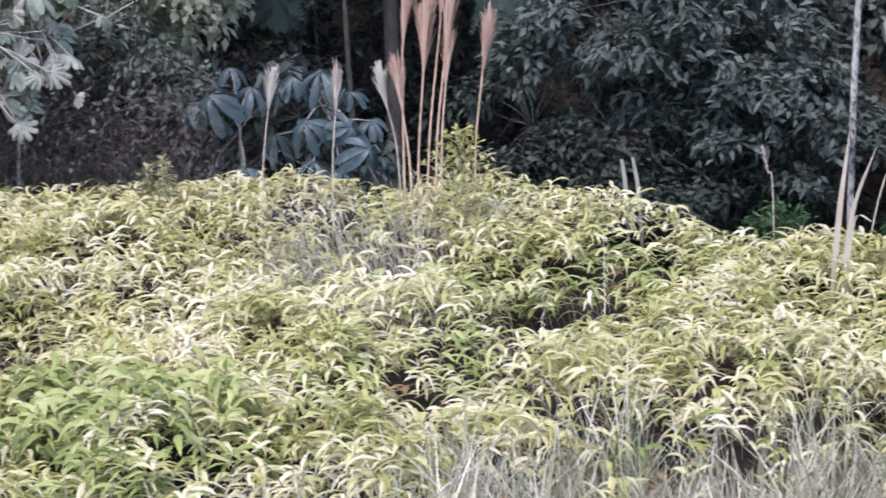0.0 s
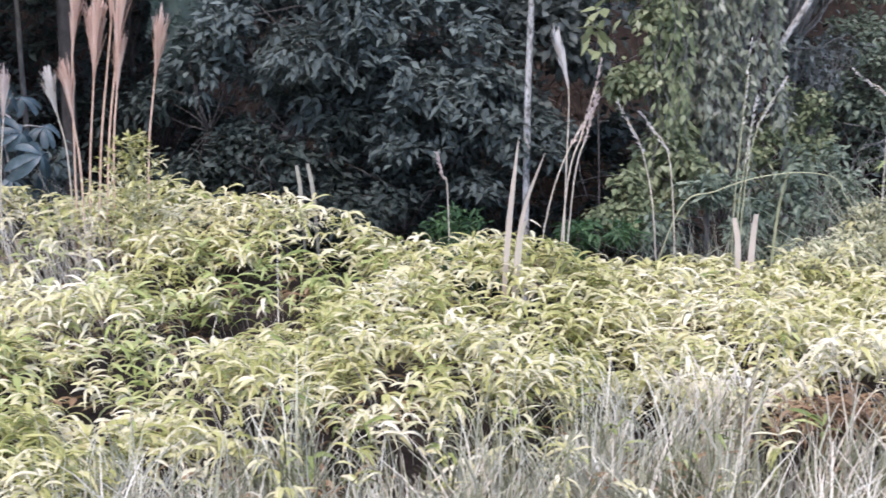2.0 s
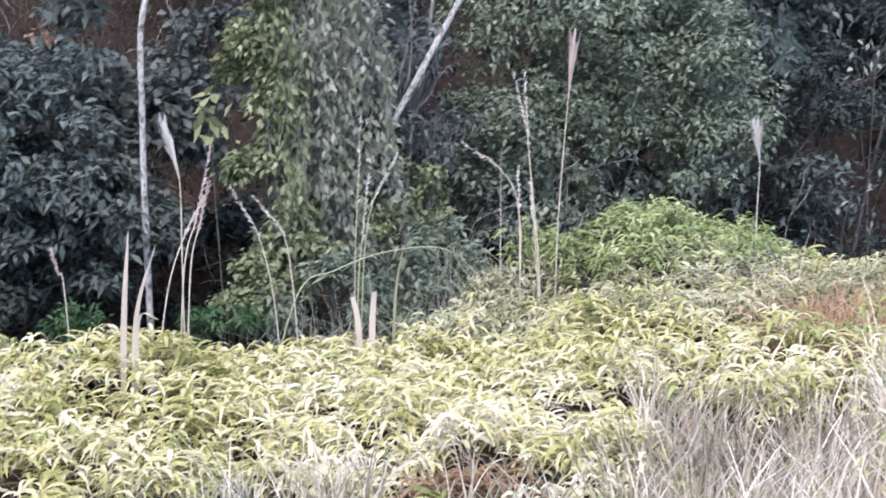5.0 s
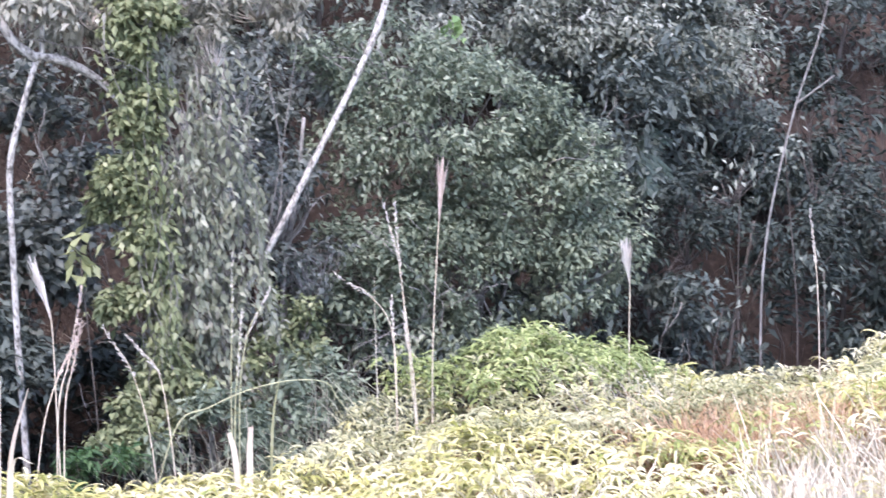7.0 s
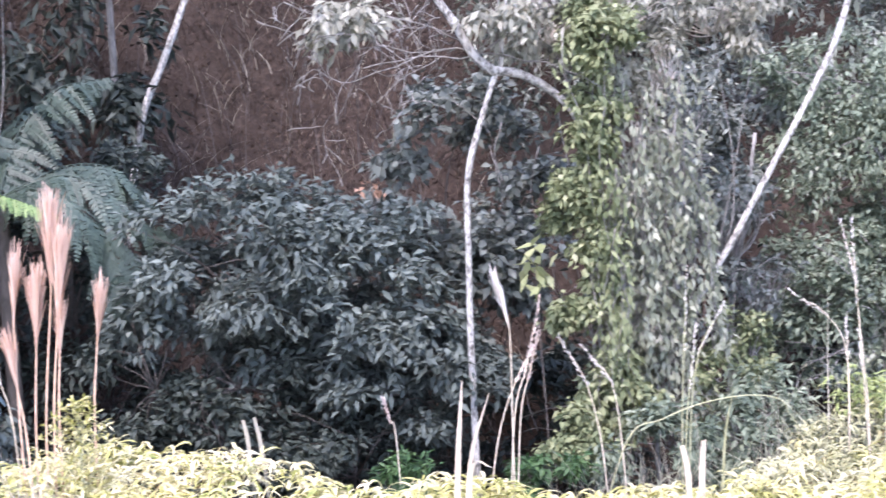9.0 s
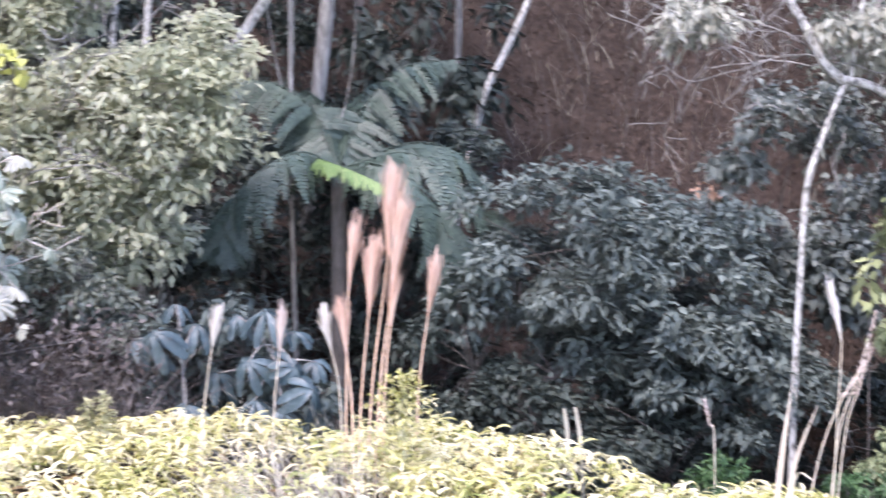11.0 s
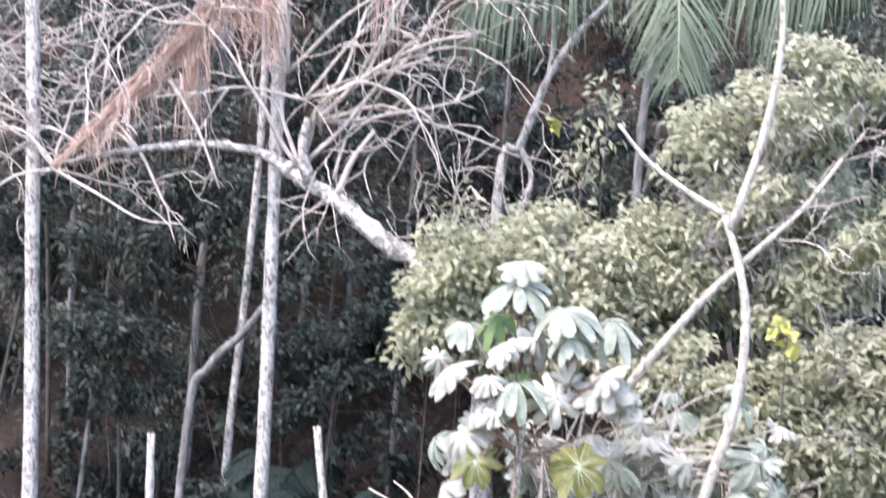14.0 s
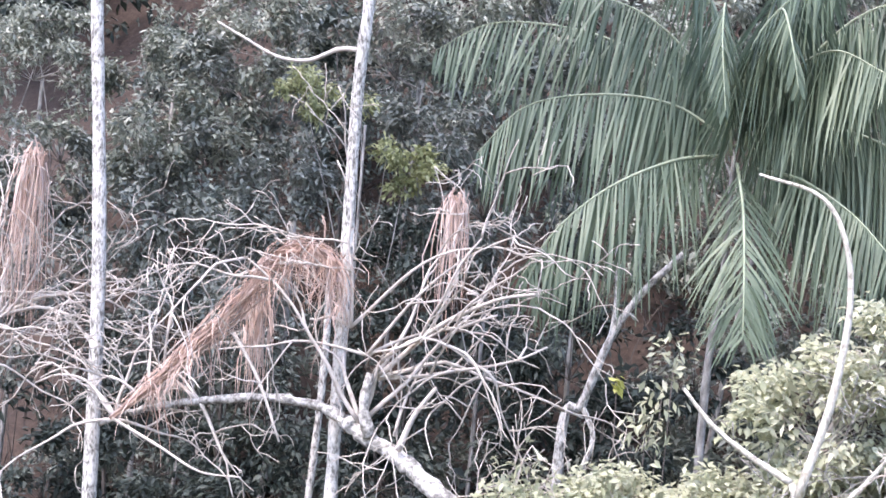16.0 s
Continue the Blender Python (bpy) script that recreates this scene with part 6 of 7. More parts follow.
palmate_tree("palmate_leaved_tree", rest((-3.94, 14.10, 0.79)), (-3.59, 14.10, 2.11), [
    ((-3.38, 14.00, 2.17), "pale", UPF, 0.9), ((-3.11, 14.00, 2.01), "pale", TILT_R, 0.9), ((-2.64, 14.10, 2.06), "grey", TILT_R, 0.9), ((-2.49, 14.10, 1.88), "grey", TILT_R, 0.7),
    ((-3.33, 14.20, 2.20), "pale", UPF, 0.7), ((-3.38, 13.90, 1.32), "pale", UPF, 0.7), ((-3.36, 14.10, 1.65), "grey", TILT_L, 0.8), ((-3.59, 14.20, 1.48), "grey", UPF, 0.8),
    ((-2.62, 14.00, 1.31), "pale", TILT_R, 0.6), ((-2.86, 14.10, 1.31), "grey", UPF, 0.6), ((-3.68, 14.20, 1.77), "pale", UPF, 0.7), ((-2.84, 14.30, 2.43), "grey", UPF, 0.7),
    ((-2.86, 14.00, 0.95), "pale", TILT_R, 0.6), ((-3.87, 14.10, 1.04), "grey", UPF, 0.8), ((-3.42, 14.00, 0.98), "grey", UPF, 0.8), ((-2.51, 14.30, 2.29), "pale", UPF, 0.6), ((-3.89, 14.30, 2.07), "pale", UPF, 0.8), ((-3.57, 14.20, 1.94), "grey", TILT_R, 0.8), ((-3.23, 14.20, 1.77), "grey", UPF, 0.8), ((-3.91, 14.30, 1.54), "pale", TILT_L, 0.7), ((-3.04, 14.30, 1.61), "grey", TILT_R, 0.7), ((-4.15, 14.20, 1.08), "grey", UPF, 0.7), ((-3.72, 14.30, 1.15), "blue", UPF, 0.7), ((-3.24, 14.30, 2.32), "grey", UPF, 0.8)],
    0.23, "white-stemmed tree with silvery palmate leaves", WHITE_BARK, DEAD_TWIG, "tree", [
    ([down((-4.12, 14.10, 0.57)), (-4.06, 14.10, 0.78), (-3.81, 14.10, 1.61), (-3.47, 14.10, 2.12), (-3.29, 14.10, 2.57)], 0.045, 0.006),
    ([(-3.81, 14.10, 1.57), (-3.30, 14.10, 2.05), (-3.19, 14.10, 2.65)], 0.03, 0.005)])
palmate_tree("palmate_leaved_sapling", rest((-1.40, 14.60, 0.57)), (-1.43, 14.60, 0.97), [
    ((-1.62, 14.50, 1.03), "blue", (-0.3, -0.5, 0.9), 1.2), ((-1.35, 14.80, 1.04), "blue", UPF, 0.9), ((-1.77, 14.70, 0.95), "blue", (-0.5, -0.4, 0.8), 1.0), ((-1.37, 14.30, 0.55), "blue", UPF, 1.1),
    ((-1.50, 14.90, 1.17), "blue", UPF, 0.7)], 0.18, "sapling with drooping blue-green palmate leaves", GREY_BARK, GREY_BARK, "tree", (), 0.018)
palmate_tree("palmate_leaved_sapling", rest((-0.72, 14.70, 0.55)), (-0.80, 14.70, 0.92), [
    ((-0.84, 14.70, 1.16), "blue", UPF, 1.1), ((-0.95, 14.50, 0.83), "blue", (-0.3, -0.6, 0.8), 1.1), ((-0.63, 14.40, 0.81), "blue", TILT_R, 0.9), ((-0.50, 14.30, 0.67), "blue", TILT_R, 1.1),
    ((-0.90, 14.40, 0.57), "blue", UPF, 1.0), ((-0.65, 14.90, 0.97), "blue", UPF, 0.8), ((-1.20, 14.90, 0.67), "blue", UPF, 0.9), ((-0.70, 14.30, 0.51), "blue", UPF, 1.0), ((-1.06, 14.90, 1.09), "blue", UPF, 0.8), ((-0.48, 14.60, 0.81), "blue", UPF, 0.8)], 0.18, "sapling with drooping blue-green palmate leaves", GREY_BARK, GREY_BARK, "tree", (), 0.018)

# ---- plumes and stalks on the shelf ----


def plume_stalk(base, mid, neck, tip, stem_mat, plume_mat, label, hairs=46, flare=0.055, stem_r=0.0085):
    """A grass stalk with a feathery brush at its top."""
    ob = thing("plume_grass", base, label, "grass plume", "grass plumes on the shelf")
    o = np.asarray(base, float)
    n_, t_ = np.asarray(neck, float) - o, np.asarray(tip, float) - o
    part("stem", tube(Geo(), smooth_line([(0, 0, 0), np.asarray(mid) - o, n_, n_ * 0.4 + t_ * 0.6], 5), stem_r, stem_r * 0.5, 5), stem_mat, ob, smooth=True)
    k = 5
    s = np.linspace(0, 1, k)
    st = rng.random(hairs)[:, None] ** 1.3 * 0.55
    start = n_ + (t_ - n_) * st
    length = np.linalg.norm(t_ - n_) * (1 - st) * rng.uniform(0.55, 1.05, (hairs, 1))
    d = random_ways(hairs)
    line = start[:, None] + (unit(t_ - n_) * length)[:, None] * s[None, :, None] + d[:, None] * (flare * rng.uniform(0.2, 1.0, hairs)[:, None] * s ** 1.3)[..., None]
    if flare < 0.05:
        u = rng.random(hairs * 2)[:, None]
        way = unit(unit(t_ - n_) + 0.5 * random_ways(hairs * 2))
        part("seed_head", leaves(Geo(), n_ + (t_ - n_) * (1.15 * u - 0.15), way, random_ways(hairs * 2), 0.034 * rng.uniform(0.6, 1.4, hairs * 2), 0.009), plume_mat, ob)
        return ob
    ribbons_side = unit(np.cross(d, t_ - n_))
    g = ribbons(Geo(), line, np.repeat(ribbons_side[:, None], k, 1), np.full((hairs, k), 0.014) * np.array([0.5, 1.0, 1.0, 0.8, 0.35])[None])
    part("plume", g, plume_mat, ob)
    return ob


def foot_of(p, deep=0.0):
    return (float(p[0]), float(p[1]), float(land(p[0], p[1])) - deep)


def plume(bp, mp, np_, tp, kind="rust", flare=0.055, hairs=46):
    stem, brush_, label = {"rust": (RUST_STRAW, PINK_PLUME, "tall dry grass stalk with a rust-pink feathery plume"), "pale": (STRAW, PALE_PLUME, "dry grass stalk with a whitish feathery plume"), "thin": (STRAW, FADED_PLUME, "thin dry grass stalk with a slender faded plume"), "green": (GREEN_STRAW, PALE_PLUME, "thin yellow-green grass stalk with a slender seed head")}[kind]
    return plume_stalk(foot_of(bp), mp, np_, tp, stem, brush_, label, int(hairs * 1.8), flare * 1.4, 0.0085 if kind == "rust" else 0.0052)


plume((-1.19, 13.20, 0.52), (-1.15, 13.20, 0.78), (-1.10, 13.20, 1.15), (-1.06, 13.20, 1.42), "pale", 0.05)
plume((-0.72, 13.20, 0.52), (-0.70, 13.20, 0.78), (-0.67, 13.20, 1.11), (-0.65, 13.20, 1.41), "thin", 0.06)
plume((-0.25, 13.20, 0.52), (-0.28, 13.20, 0.86), (-0.33, 13.20, 1.13), (-0.39, 13.20, 1.43), "pale", 0.05)
plume((-0.18, 13.10, 0.55), (-0.20, 13.10, 0.80), (-0.23, 13.10, 1.10), (-0.28, 13.10, 1.50), "rust", 0.06)
plume((-0.24, 13.30, 0.50), (-0.24, 13.30, 0.84), (-0.23, 13.30, 1.47), (-0.18, 13.30, 2.00), "rust", 0.06)
plume((-0.17, 13.20, 0.52), (-0.14, 13.20, 0.86), (-0.10, 13.20, 1.34), (-0.06, 13.20, 1.87), "rust", 0.075, 70)
plume((-0.11, 13.20, 0.52), (-0.07, 13.20, 0.93), (0.02, 13.20, 1.70), (0.06, 13.20, 2.34), "rust", 0.085, 90)
plume((-0.06, 13.10, 0.55), (-0.02, 13.10, 0.95), (0.04, 13.10, 1.46), (0.12, 13.10, 2.15), "rust", 0.07, 70)
plume((-0.01, 13.10, 0.55), (0.01, 13.10, 0.92), (0.04, 13.10, 1.28), (0.08, 13.10, 1.68), "rust", 0.05)
plume((0.21, 13.30, 0.50), (0.23, 13.30, 0.88), (0.28, 13.30, 1.32), (0.33, 13.30, 1.75), "rust", 0.06, 60)
# along the gully's rim further on
plume((2.79, 12.60, 0.31), (2.81, 12.60, 0.75), (2.82, 12.60, 1.32), (2.74, 12.60, 1.69), "pale", 0.037, 30)
plume((2.71, 12.40, 0.37), (2.78, 12.40, 0.79), (2.87, 12.40, 1.10), (2.98, 12.40, 1.53), "thin", 0.018, 26)
plume((2.77, 12.50, 0.30), (2.84, 12.50, 0.76), (2.91, 12.50, 1.04), (2.98, 12.50, 1.32), "thin", 0.025, 30)
plume((2.56, 12.50, 0.36), (2.69, 12.50, 0.64), (2.83, 12.50, 1.02), (2.99, 12.50, 1.29), "thin", 0.03, 24)
plume((3.48, 12.80, 0.18), (3.43, 12.80, 0.49), (3.34, 12.80, 0.91), (3.18, 12.80, 1.21), "pale", 0.015, 20)
plume((3.60, 12.80, 0.17), (3.56, 12.80, 0.55), (3.51, 12.80, 0.89), (3.33, 12.80, 1.14), "pale", 0.015, 20)
plume((3.96, 12.80, 0.20), (4.00, 12.80, 0.50), (4.04, 12.80, 0.83), (4.09, 12.80, 1.20), "green", 0.02, 20)
plume((4.04, 13.00, 0.07), (4.10, 13.00, 0.60), (4.18, 13.00, 1.01), (4.35, 13.00, 1.30), "green", 0.03, 20)
plume((4.07, 13.20, 0.01), (4.09, 13.20, 0.40), (4.13, 13.20, 1.02), (4.17, 13.20, 1.53), "green", 0.012, 14)
plume((5.47, 13.30, 0.18), (5.44, 13.30, 0.59), (5.39, 13.30, 1.23), (5.37, 13.30, 1.73), "pale", 0.03, 26)
plume((5.46, 13.30, 0.19), (5.42, 13.30, 0.71), (5.38, 13.30, 1.35), (5.29, 13.30, 1.74), "pale", 0.025, 22)
plume((5.41, 13.20, 0.21), (5.41, 13.20, 0.53), (5.37, 13.20, 0.77), (5.36, 13.20, 0.98), "pale", 0.02, 20)
plume((5.34, 13.40, 0.18), (5.35, 13.40, 0.54), (5.35, 13.40, 0.78), (5.35, 13.40, 1.07), "pale", 0.02, 20)
plume((5.33, 13.40, 0.14), (5.35, 13.40, 0.78), (5.19, 13.40, 1.10), (4.95, 13.40, 1.27), "pale", 0.012, 16)
plume((5.60, 13.40, 0.15), (5.64, 13.40, 0.67), (5.73, 13.40, 1.55), (5.78, 13.40, 1.98), "thin", 0.04, 40)
plume((7.27, 13.60, 0.21), (7.29, 13.60, 0.55), (7.31, 13.60, 0.92), (7.28, 13.60, 1.24), "pale", 0.05, 46)
plume((8.92, 13.60, -0.01), (8.93, 13.60, 0.48), (8.91, 13.60, 0.96), (8.87, 13.60, 1.33), "pale", 0.03, 30)
plume((2.25, 13.60, 0.14), (2.215, 13.60, 0.42), (2.18, 13.60, 0.58), (2.14, 13.60, 0.74), "thin", 0.03, 24)


def blade_leaf(name, base, mid, tip, width, material, label, taper=0.92):
    """One broad dry reed blade; a low taper leaves its tip snapped off."""
    ob = thing(name, foot_of(base), label, "grass blade", "broad dry blades")
    o = np.asarray(ob.location)
    line = smooth_line([(0, 0, 0), np.asarray(mid) - o, np.asarray(tip) - o], 7)
    u = np.linspace(0, 1, len(line))
    w = width * np.minimum(0.5 + 1.2 * u, 1) * (1 - u ** 2.5 * taper)
    side = np.repeat(unit(np.array([[1.0, 0.35, 0]])), len(line), 0)
    part("blade", strips(Geo(), line[None], side[None], w[None], 0.0, -0.2), material, ob)
    return ob


blade_leaf("reed_blade", (2.19, 11.40, 0.32), (2.23, 11.40, 0.79), (2.28, 11.40, 1.27), 0.046, REED, "tall dry pinkish reed blade standing in the ferns")
blade_leaf("reed_blade", (2.24, 11.40, 0.32), (2.30, 11.40, 0.78), (2.43, 11.40, 1.18), 0.036, REED, "tall dry straw reed blade standing in the ferns")
blade_leaf("reed_blade", (2.25, 11.30, 0.45), (2.29, 11.30, 0.77), (2.41, 11.30, 0.77), 0.03, DRY_GRASS, "bent dry reed blade in the ferns")
blade_leaf("reed_blade", (3.77, 12.00, 0.30), (3.76, 12.00, 0.44), (3.73, 12.00, 0.62), 0.045, REED, "short broken reed blade", 0.3)
blade_leaf("reed_blade", (3.83, 12.00, 0.29), (3.85, 12.00, 0.43), (3.87, 12.00, 0.64), 0.05, REED, "short broken reed blade", 0.3)
blade_leaf("reed_blade", (4.05, 12.30, 0.23), (4.10, 12.30, 0.55), (4.17, 12.30, 0.88), 0.024, OLIVE_FERN, "yellow-green upright reed blade")
blade_leaf("reed_blade", (1.20, 13.00, 0.42), (1.175, 13.00, 0.63), (1.15, 13.00, 0.82), 0.03, DEAD_WEED, "grey broken reed blade", 0.3)
blade_leaf("reed_blade", (1.29, 13.00, 0.40), (1.255, 13.00, 0.62), (1.22, 13.00, 0.83), 0.03, DEAD_WEED, "grey broken reed blade", 0.3)
for base_, mid_, tip_ in (((-5.88, 13.50, 0.31), (-5.86, 13.50, 0.47), (-5.75, 13.50, 0.45)), ((-5.57, 13.50, 0.34), (-5.46, 13.50, 0.60), (-5.40, 13.50, 0.56)), ((-5.22, 13.50, 0.41), (-5.10, 13.50, 0.57), (-4.97, 13.50, 0.57)), ((-4.77, 13.50, 0.41), (-4.77, 13.50, 0.55), (-4.73, 13.50, 0.63)), ((-5.61, 13.50, 0.34), (-5.61, 13.50, 0.50), (-5.61, 13.50, 0.58)), ((-4.43, 13.40, 0.46), (-4.42, 13.40, 0.86), (-4.42, 13.40, 1.20))):
    blade_leaf("reed_blade", base_, mid_, tip_, 0.018, DEAD_WEED, "thin grey curled stem at the shelf's rim")
arch = thing("arching_grass", foot_of((3.30, 12.60, 0.3)), "long thin grass stalk arching over", "grass stalk")
o = np.asarray(arch.location)
part("stem", tube(Geo(), smooth_line([(0, 0, 0)] + [np.asarray(q) - o for q in ((3.55, 12.60, 0.54), (3.78, 12.60, 0.65), (4.05, 12.60, 0.73), (4.35, 12.60, 0.755), (4.57, 12.60, 0.71), (4.64, 12.60, 0.60), (4.75, 12.60, 0.45))], 6), 0.0042, 0.0028, 5), GREEN_STRAW, arch, smooth=True)


def bushy_weed(place, spread, material, label):
    """A tapering weed: an upright stem with tiers of small-leaved side shoots."""
    ob = thing("bushy_weed", foot_of(place), label, "weed")
    h = place[2] - ob.location[2]
    g, w = Geo(), Geo()
    part("stem", tube(Geo(), smooth_line([(0, 0, 0), (0.01, 0, h * 0.5), (0, 0, h)], 4), 0.008, 0.003, 5), GREEN_STRAW, ob, smooth=True)
    tiers = 64 if spread > 0.5 else 20
    for q in range(tiers):
        s = 0.25 + 0.75 * q / tiers
        a = q * 2.4
        r = spread * (1.05 - s) + 0.02
        d = np.array([math.cos(a), math.sin(a), 0.4])
        p0 = np.array([0, 0, h * s])
        p1 = p0 + d * r
        tube(w, np.array([p0, (p0 + p1) / 2, p1]), 0.003, 0.0015, 3)
        n = 14
        u = rng.random(n)[:, None]
        leaves(g, p0 + (p1 - p0) * u, unit(d + rng.standard_normal((n, 3)) * 0.7), np.tile([0, 0, 1.0], (n, 1)), 0.055, 0.017)
    tagged(part("brushwood", w, GREEN_STRAW, ob, smooth=True), kind="stuff")
    tagged(part("foliage", g, material, ob), kind="stuff")
    return ob


bushy_weed((0.12, 12.65, 1.10), 0.66, YELLOW_FERN, "feathery yellow-green weed tapering to a point")
bushy_weed((-1.95, 13.50, 0.76), 0.07, OLIVE_FERN, "small grey-green weed at the shelf's rim")
bushy_weed((-1.84, 13.50, 0.81), 0.16, OLIVE_FERN, "small olive weed at the shelf's rim")
bushy_weed((-2.10, 9.90, 0.60), 0.16, YELLOW_FERN, "feathery pale weed among the ferns")


def leaf_spray(name, parent_label, place, n, spread, length, width, material, category):
    """A spray of leaves on a thin crooked stem from the ground up to the place."""
    ob = thing(name, foot_of(place), parent_label, category)
    o = np.asarray(ob.location)
    t = np.asarray(place, float) - o
    part("stem", tube(Geo(), smooth_line([(0, 0, 0), t * 0.5 + rng.normal(0, 0.05, 3), t], 5), 0.008, 0.005, 5), DARK_BARK, ob, smooth=True)
    p = t + random_ways(n) * np.asarray(spread) * rng.random((n, 1)) ** 0.4
    g = leaves(Geo(), p, unit(random_ways(n) + np.array([0, -0.2, -0.5])), unit(np.array([0, 0, 1.0]) + 0.4 * rng.standard_normal((n, 3))), length * rng.uniform(0.7, 1.2, n), width * rng.uniform(0.7, 1.2, n))
    tagged(part("foliage", g, material, ob), kind="stuff")
    return ob


leaf_spray("yellow_leaved_sapling", "thin sapling with bright yellow leaves", (-2.63, 14.90, 2.89), 15, (0.10, 0.10, 0.15), 0.10, 0.12, YELLOW_LEAF, "sapling")
leaf_spray("yellow_leaved_sapling", "thin sapling with a few yellow leaves", (-4.98, 16.60, 4.46), 14, (0.07, 0.07, 0.07), 0.10, 0.06, YELLOW_LEAF, "sapling")
leaf_spray("pale_leaved_sapling", "thin sapling with broad pale green leaves", (3.45, 14.60, 1.40), 22, (0.15, 0.10, 0.2), 0.15, 0.075, LIME_LEAF, "sapling")
leaf_spray("withered_sapling", "thin sapling with withered orange leaves", (2.53, 16.20, 1.90), 24, (0.12, 0.1, 0.1), 0.07, 0.04, ORANGE_LEAF, "sapling")
leaf_spray("lime_leaved_sapling", "thin sapling with a spray of lime-green leaves", (7.50, 17.20, 2.69), 14, (0.1, 0.1, 0.15), 0.13, 0.08, YOUNG_FERN, "sapling")
for q, n_ in (((-4.48, 16.20, 4.39), 46), ((-4.54, 16.00, 4.06), 60), ((-4.40, 16.20, 4.66), 30), ((-5.67, 15.90, 3.54), 60), ((-5.48, 16.00, 3.74), 40)):
    leaf_spray("olive_sapling", "thin sapling with drooping olive leaves", q, n_, (0.22, 0.2, 0.25), 0.10, 0.045, OLIVE_LEAF, "sapling")
thorn = thing("bare_shrub", rest((5.69, 16.40, 0.23)), "leafless grey-brown shrub of many thin crooked stems", "shrub")
o = np.asarray(thorn.location)
for f_ in (-0.5, -0.15, 0.2, 0.55):
    dead_branches(thorn, o, o + np.array([f_, 0, 0.0]), [(f_ * 0.5 - 0.3, -0.1, 1), (f_ * 0.5 + 0.05, 0, 1), (f_ * 0.5 + 0.35, -0.1, 1)], 2.2, 0.012, 3, 0.0, GREY_BARK)
reeds = Geo()
x, y = np.concatenate([rng.normal(3.76, 0.35, 170), rng.normal(4.6, 0.4, 70)]), np.concatenate([rng.normal(13.6, 0.25, 170), rng.normal(13.9, 0.25, 70)])
blades(reeds, x, y, 1.15, 0.009, 0.35, 7)
tagged(new("dry_stems", reeds.mesh("dry_stems", DEAD_WEED)), "thin upright dry weed stems at the gully's rim", "weeds", kind="stuff")
for q in ((9.37, 15.50, 1.36), (10.00, 15.80, 1.57), (8.66, 14.60, 0.44), (9.87, 15.00, 0.54)):
    leaf_spray("grey_sapling", "thin sapling with sparse grey-green leaves", q, 30, (0.25, 0.2, 0.35), 0.09, 0.04, GREY_LEAF, "sapling")
pole("thin_sapling", [down((9.56, 15.60, -0.01)), (9.63, 15.60, 0.48), (9.94, 15.60, 1.74), (10.27, 15.60, 2.55), (10.42, 15.60, 3.08)], 0.011, 0.008, GREY_BARK, "thin grey leaning stem at the gully's rim", "stem", "", [([(10.00, 15.60, 1.93), (10.40, 15.60, 2.15)], 0.010, 0.006)])
bare = thing("bare_tree", rest((9.23, 18.20, 0.73)), "small leafless white-twigged tree", "tree")
o = np.asarray(bare.location)
part("trunk", tube(Geo(), smooth_line([(0, 0, 0)] + [np.asarray(q) - o for q in ((9.25, 18.20, 1.11), (9.38, 18.20, 1.60))], 5), 0.03, 0.02, 6), DEAD_TWIG, bare, smooth=True)
dead_branches(bare, o, (9.38, 18.20, 1.60), [(0.4, -0.1, 1), (0.9, 0, 0.5)], 0.6, 0.014, 2, 0.0, GREY_BARK)
grey = bpy.data.objects["thin_grey_tree"]
o = np.asarray(grey.location)
dead_branches(grey, o, (3.29, 15.40, 2.93), [(-1, 0, 0.25), (-0.8, 0.1, 0.6), (0.5, 0.1, 1), (1, 0.1, 0.5), (0.9, 0, 0.2), (-1, 0.1, 0.05), (-0.9, 0.1, 0.4), (0.2, 0, 1), (0.8, 0.1, 0.8)], 0.95, 0.006, 3, 0.1, GREY_BARK)
g = Geo()
crown(g, [(np.asarray(c) - o, r) for c, r in (((2.44, 15.50, 3.23), (0.45, 0.3, 0.16)), ((3.16, 15.50, 3.27), (0.5, 0.3, 0.2)), ((3.85, 15.50, 3.11), (0.5, 0.3, 0.2)))], 150, 7, 0.11, 0.045, 0.8, 0.16, 0.2)
part("crown", g, DRY_LEAF, grey)
leafy("green_gully_bush", rest((3.27, 13.60, 0.10)), [((3.29, 13.60, 0.12), (0.22, 0.15, 0.16)), ((2.97, 13.50, 0.06), (0.2, 0.15, 0.14)), ((2.35, 13.60, 0.14), (0.3, 0.2, 0.2)), ((2.12, 13.70, 0.0), (0.3, 0.2, 0.12))], 170, 10, 0.10, 0.026, DEEP_GREEN, DARK_BARK, "small deep green bush at the gully's rim", "shrub", "", 12, 0.02, 0.3, 0.1)
for pts, r in (([(-2.17, 18.50, 2.39), (-2.09, 18.50, 3.20), (-1.85, 18.50, 3.90), (-1.67, 18.50, 4.40), (-1.32, 18.60, 5.99)], 0.035), ([(-2.66, 19.00, 2.55), (-2.42, 19.00, 3.44), (-2.33, 19.00, 4.21), (-2.23, 19.10, 6.04)], 0.03)):
    pole("pale_leaning_trunk", [down(pts[0])] + pts[1:], r, r * 0.7, WHITE_BARK, "pale blotched trunk on the hillside", "tree trunk")

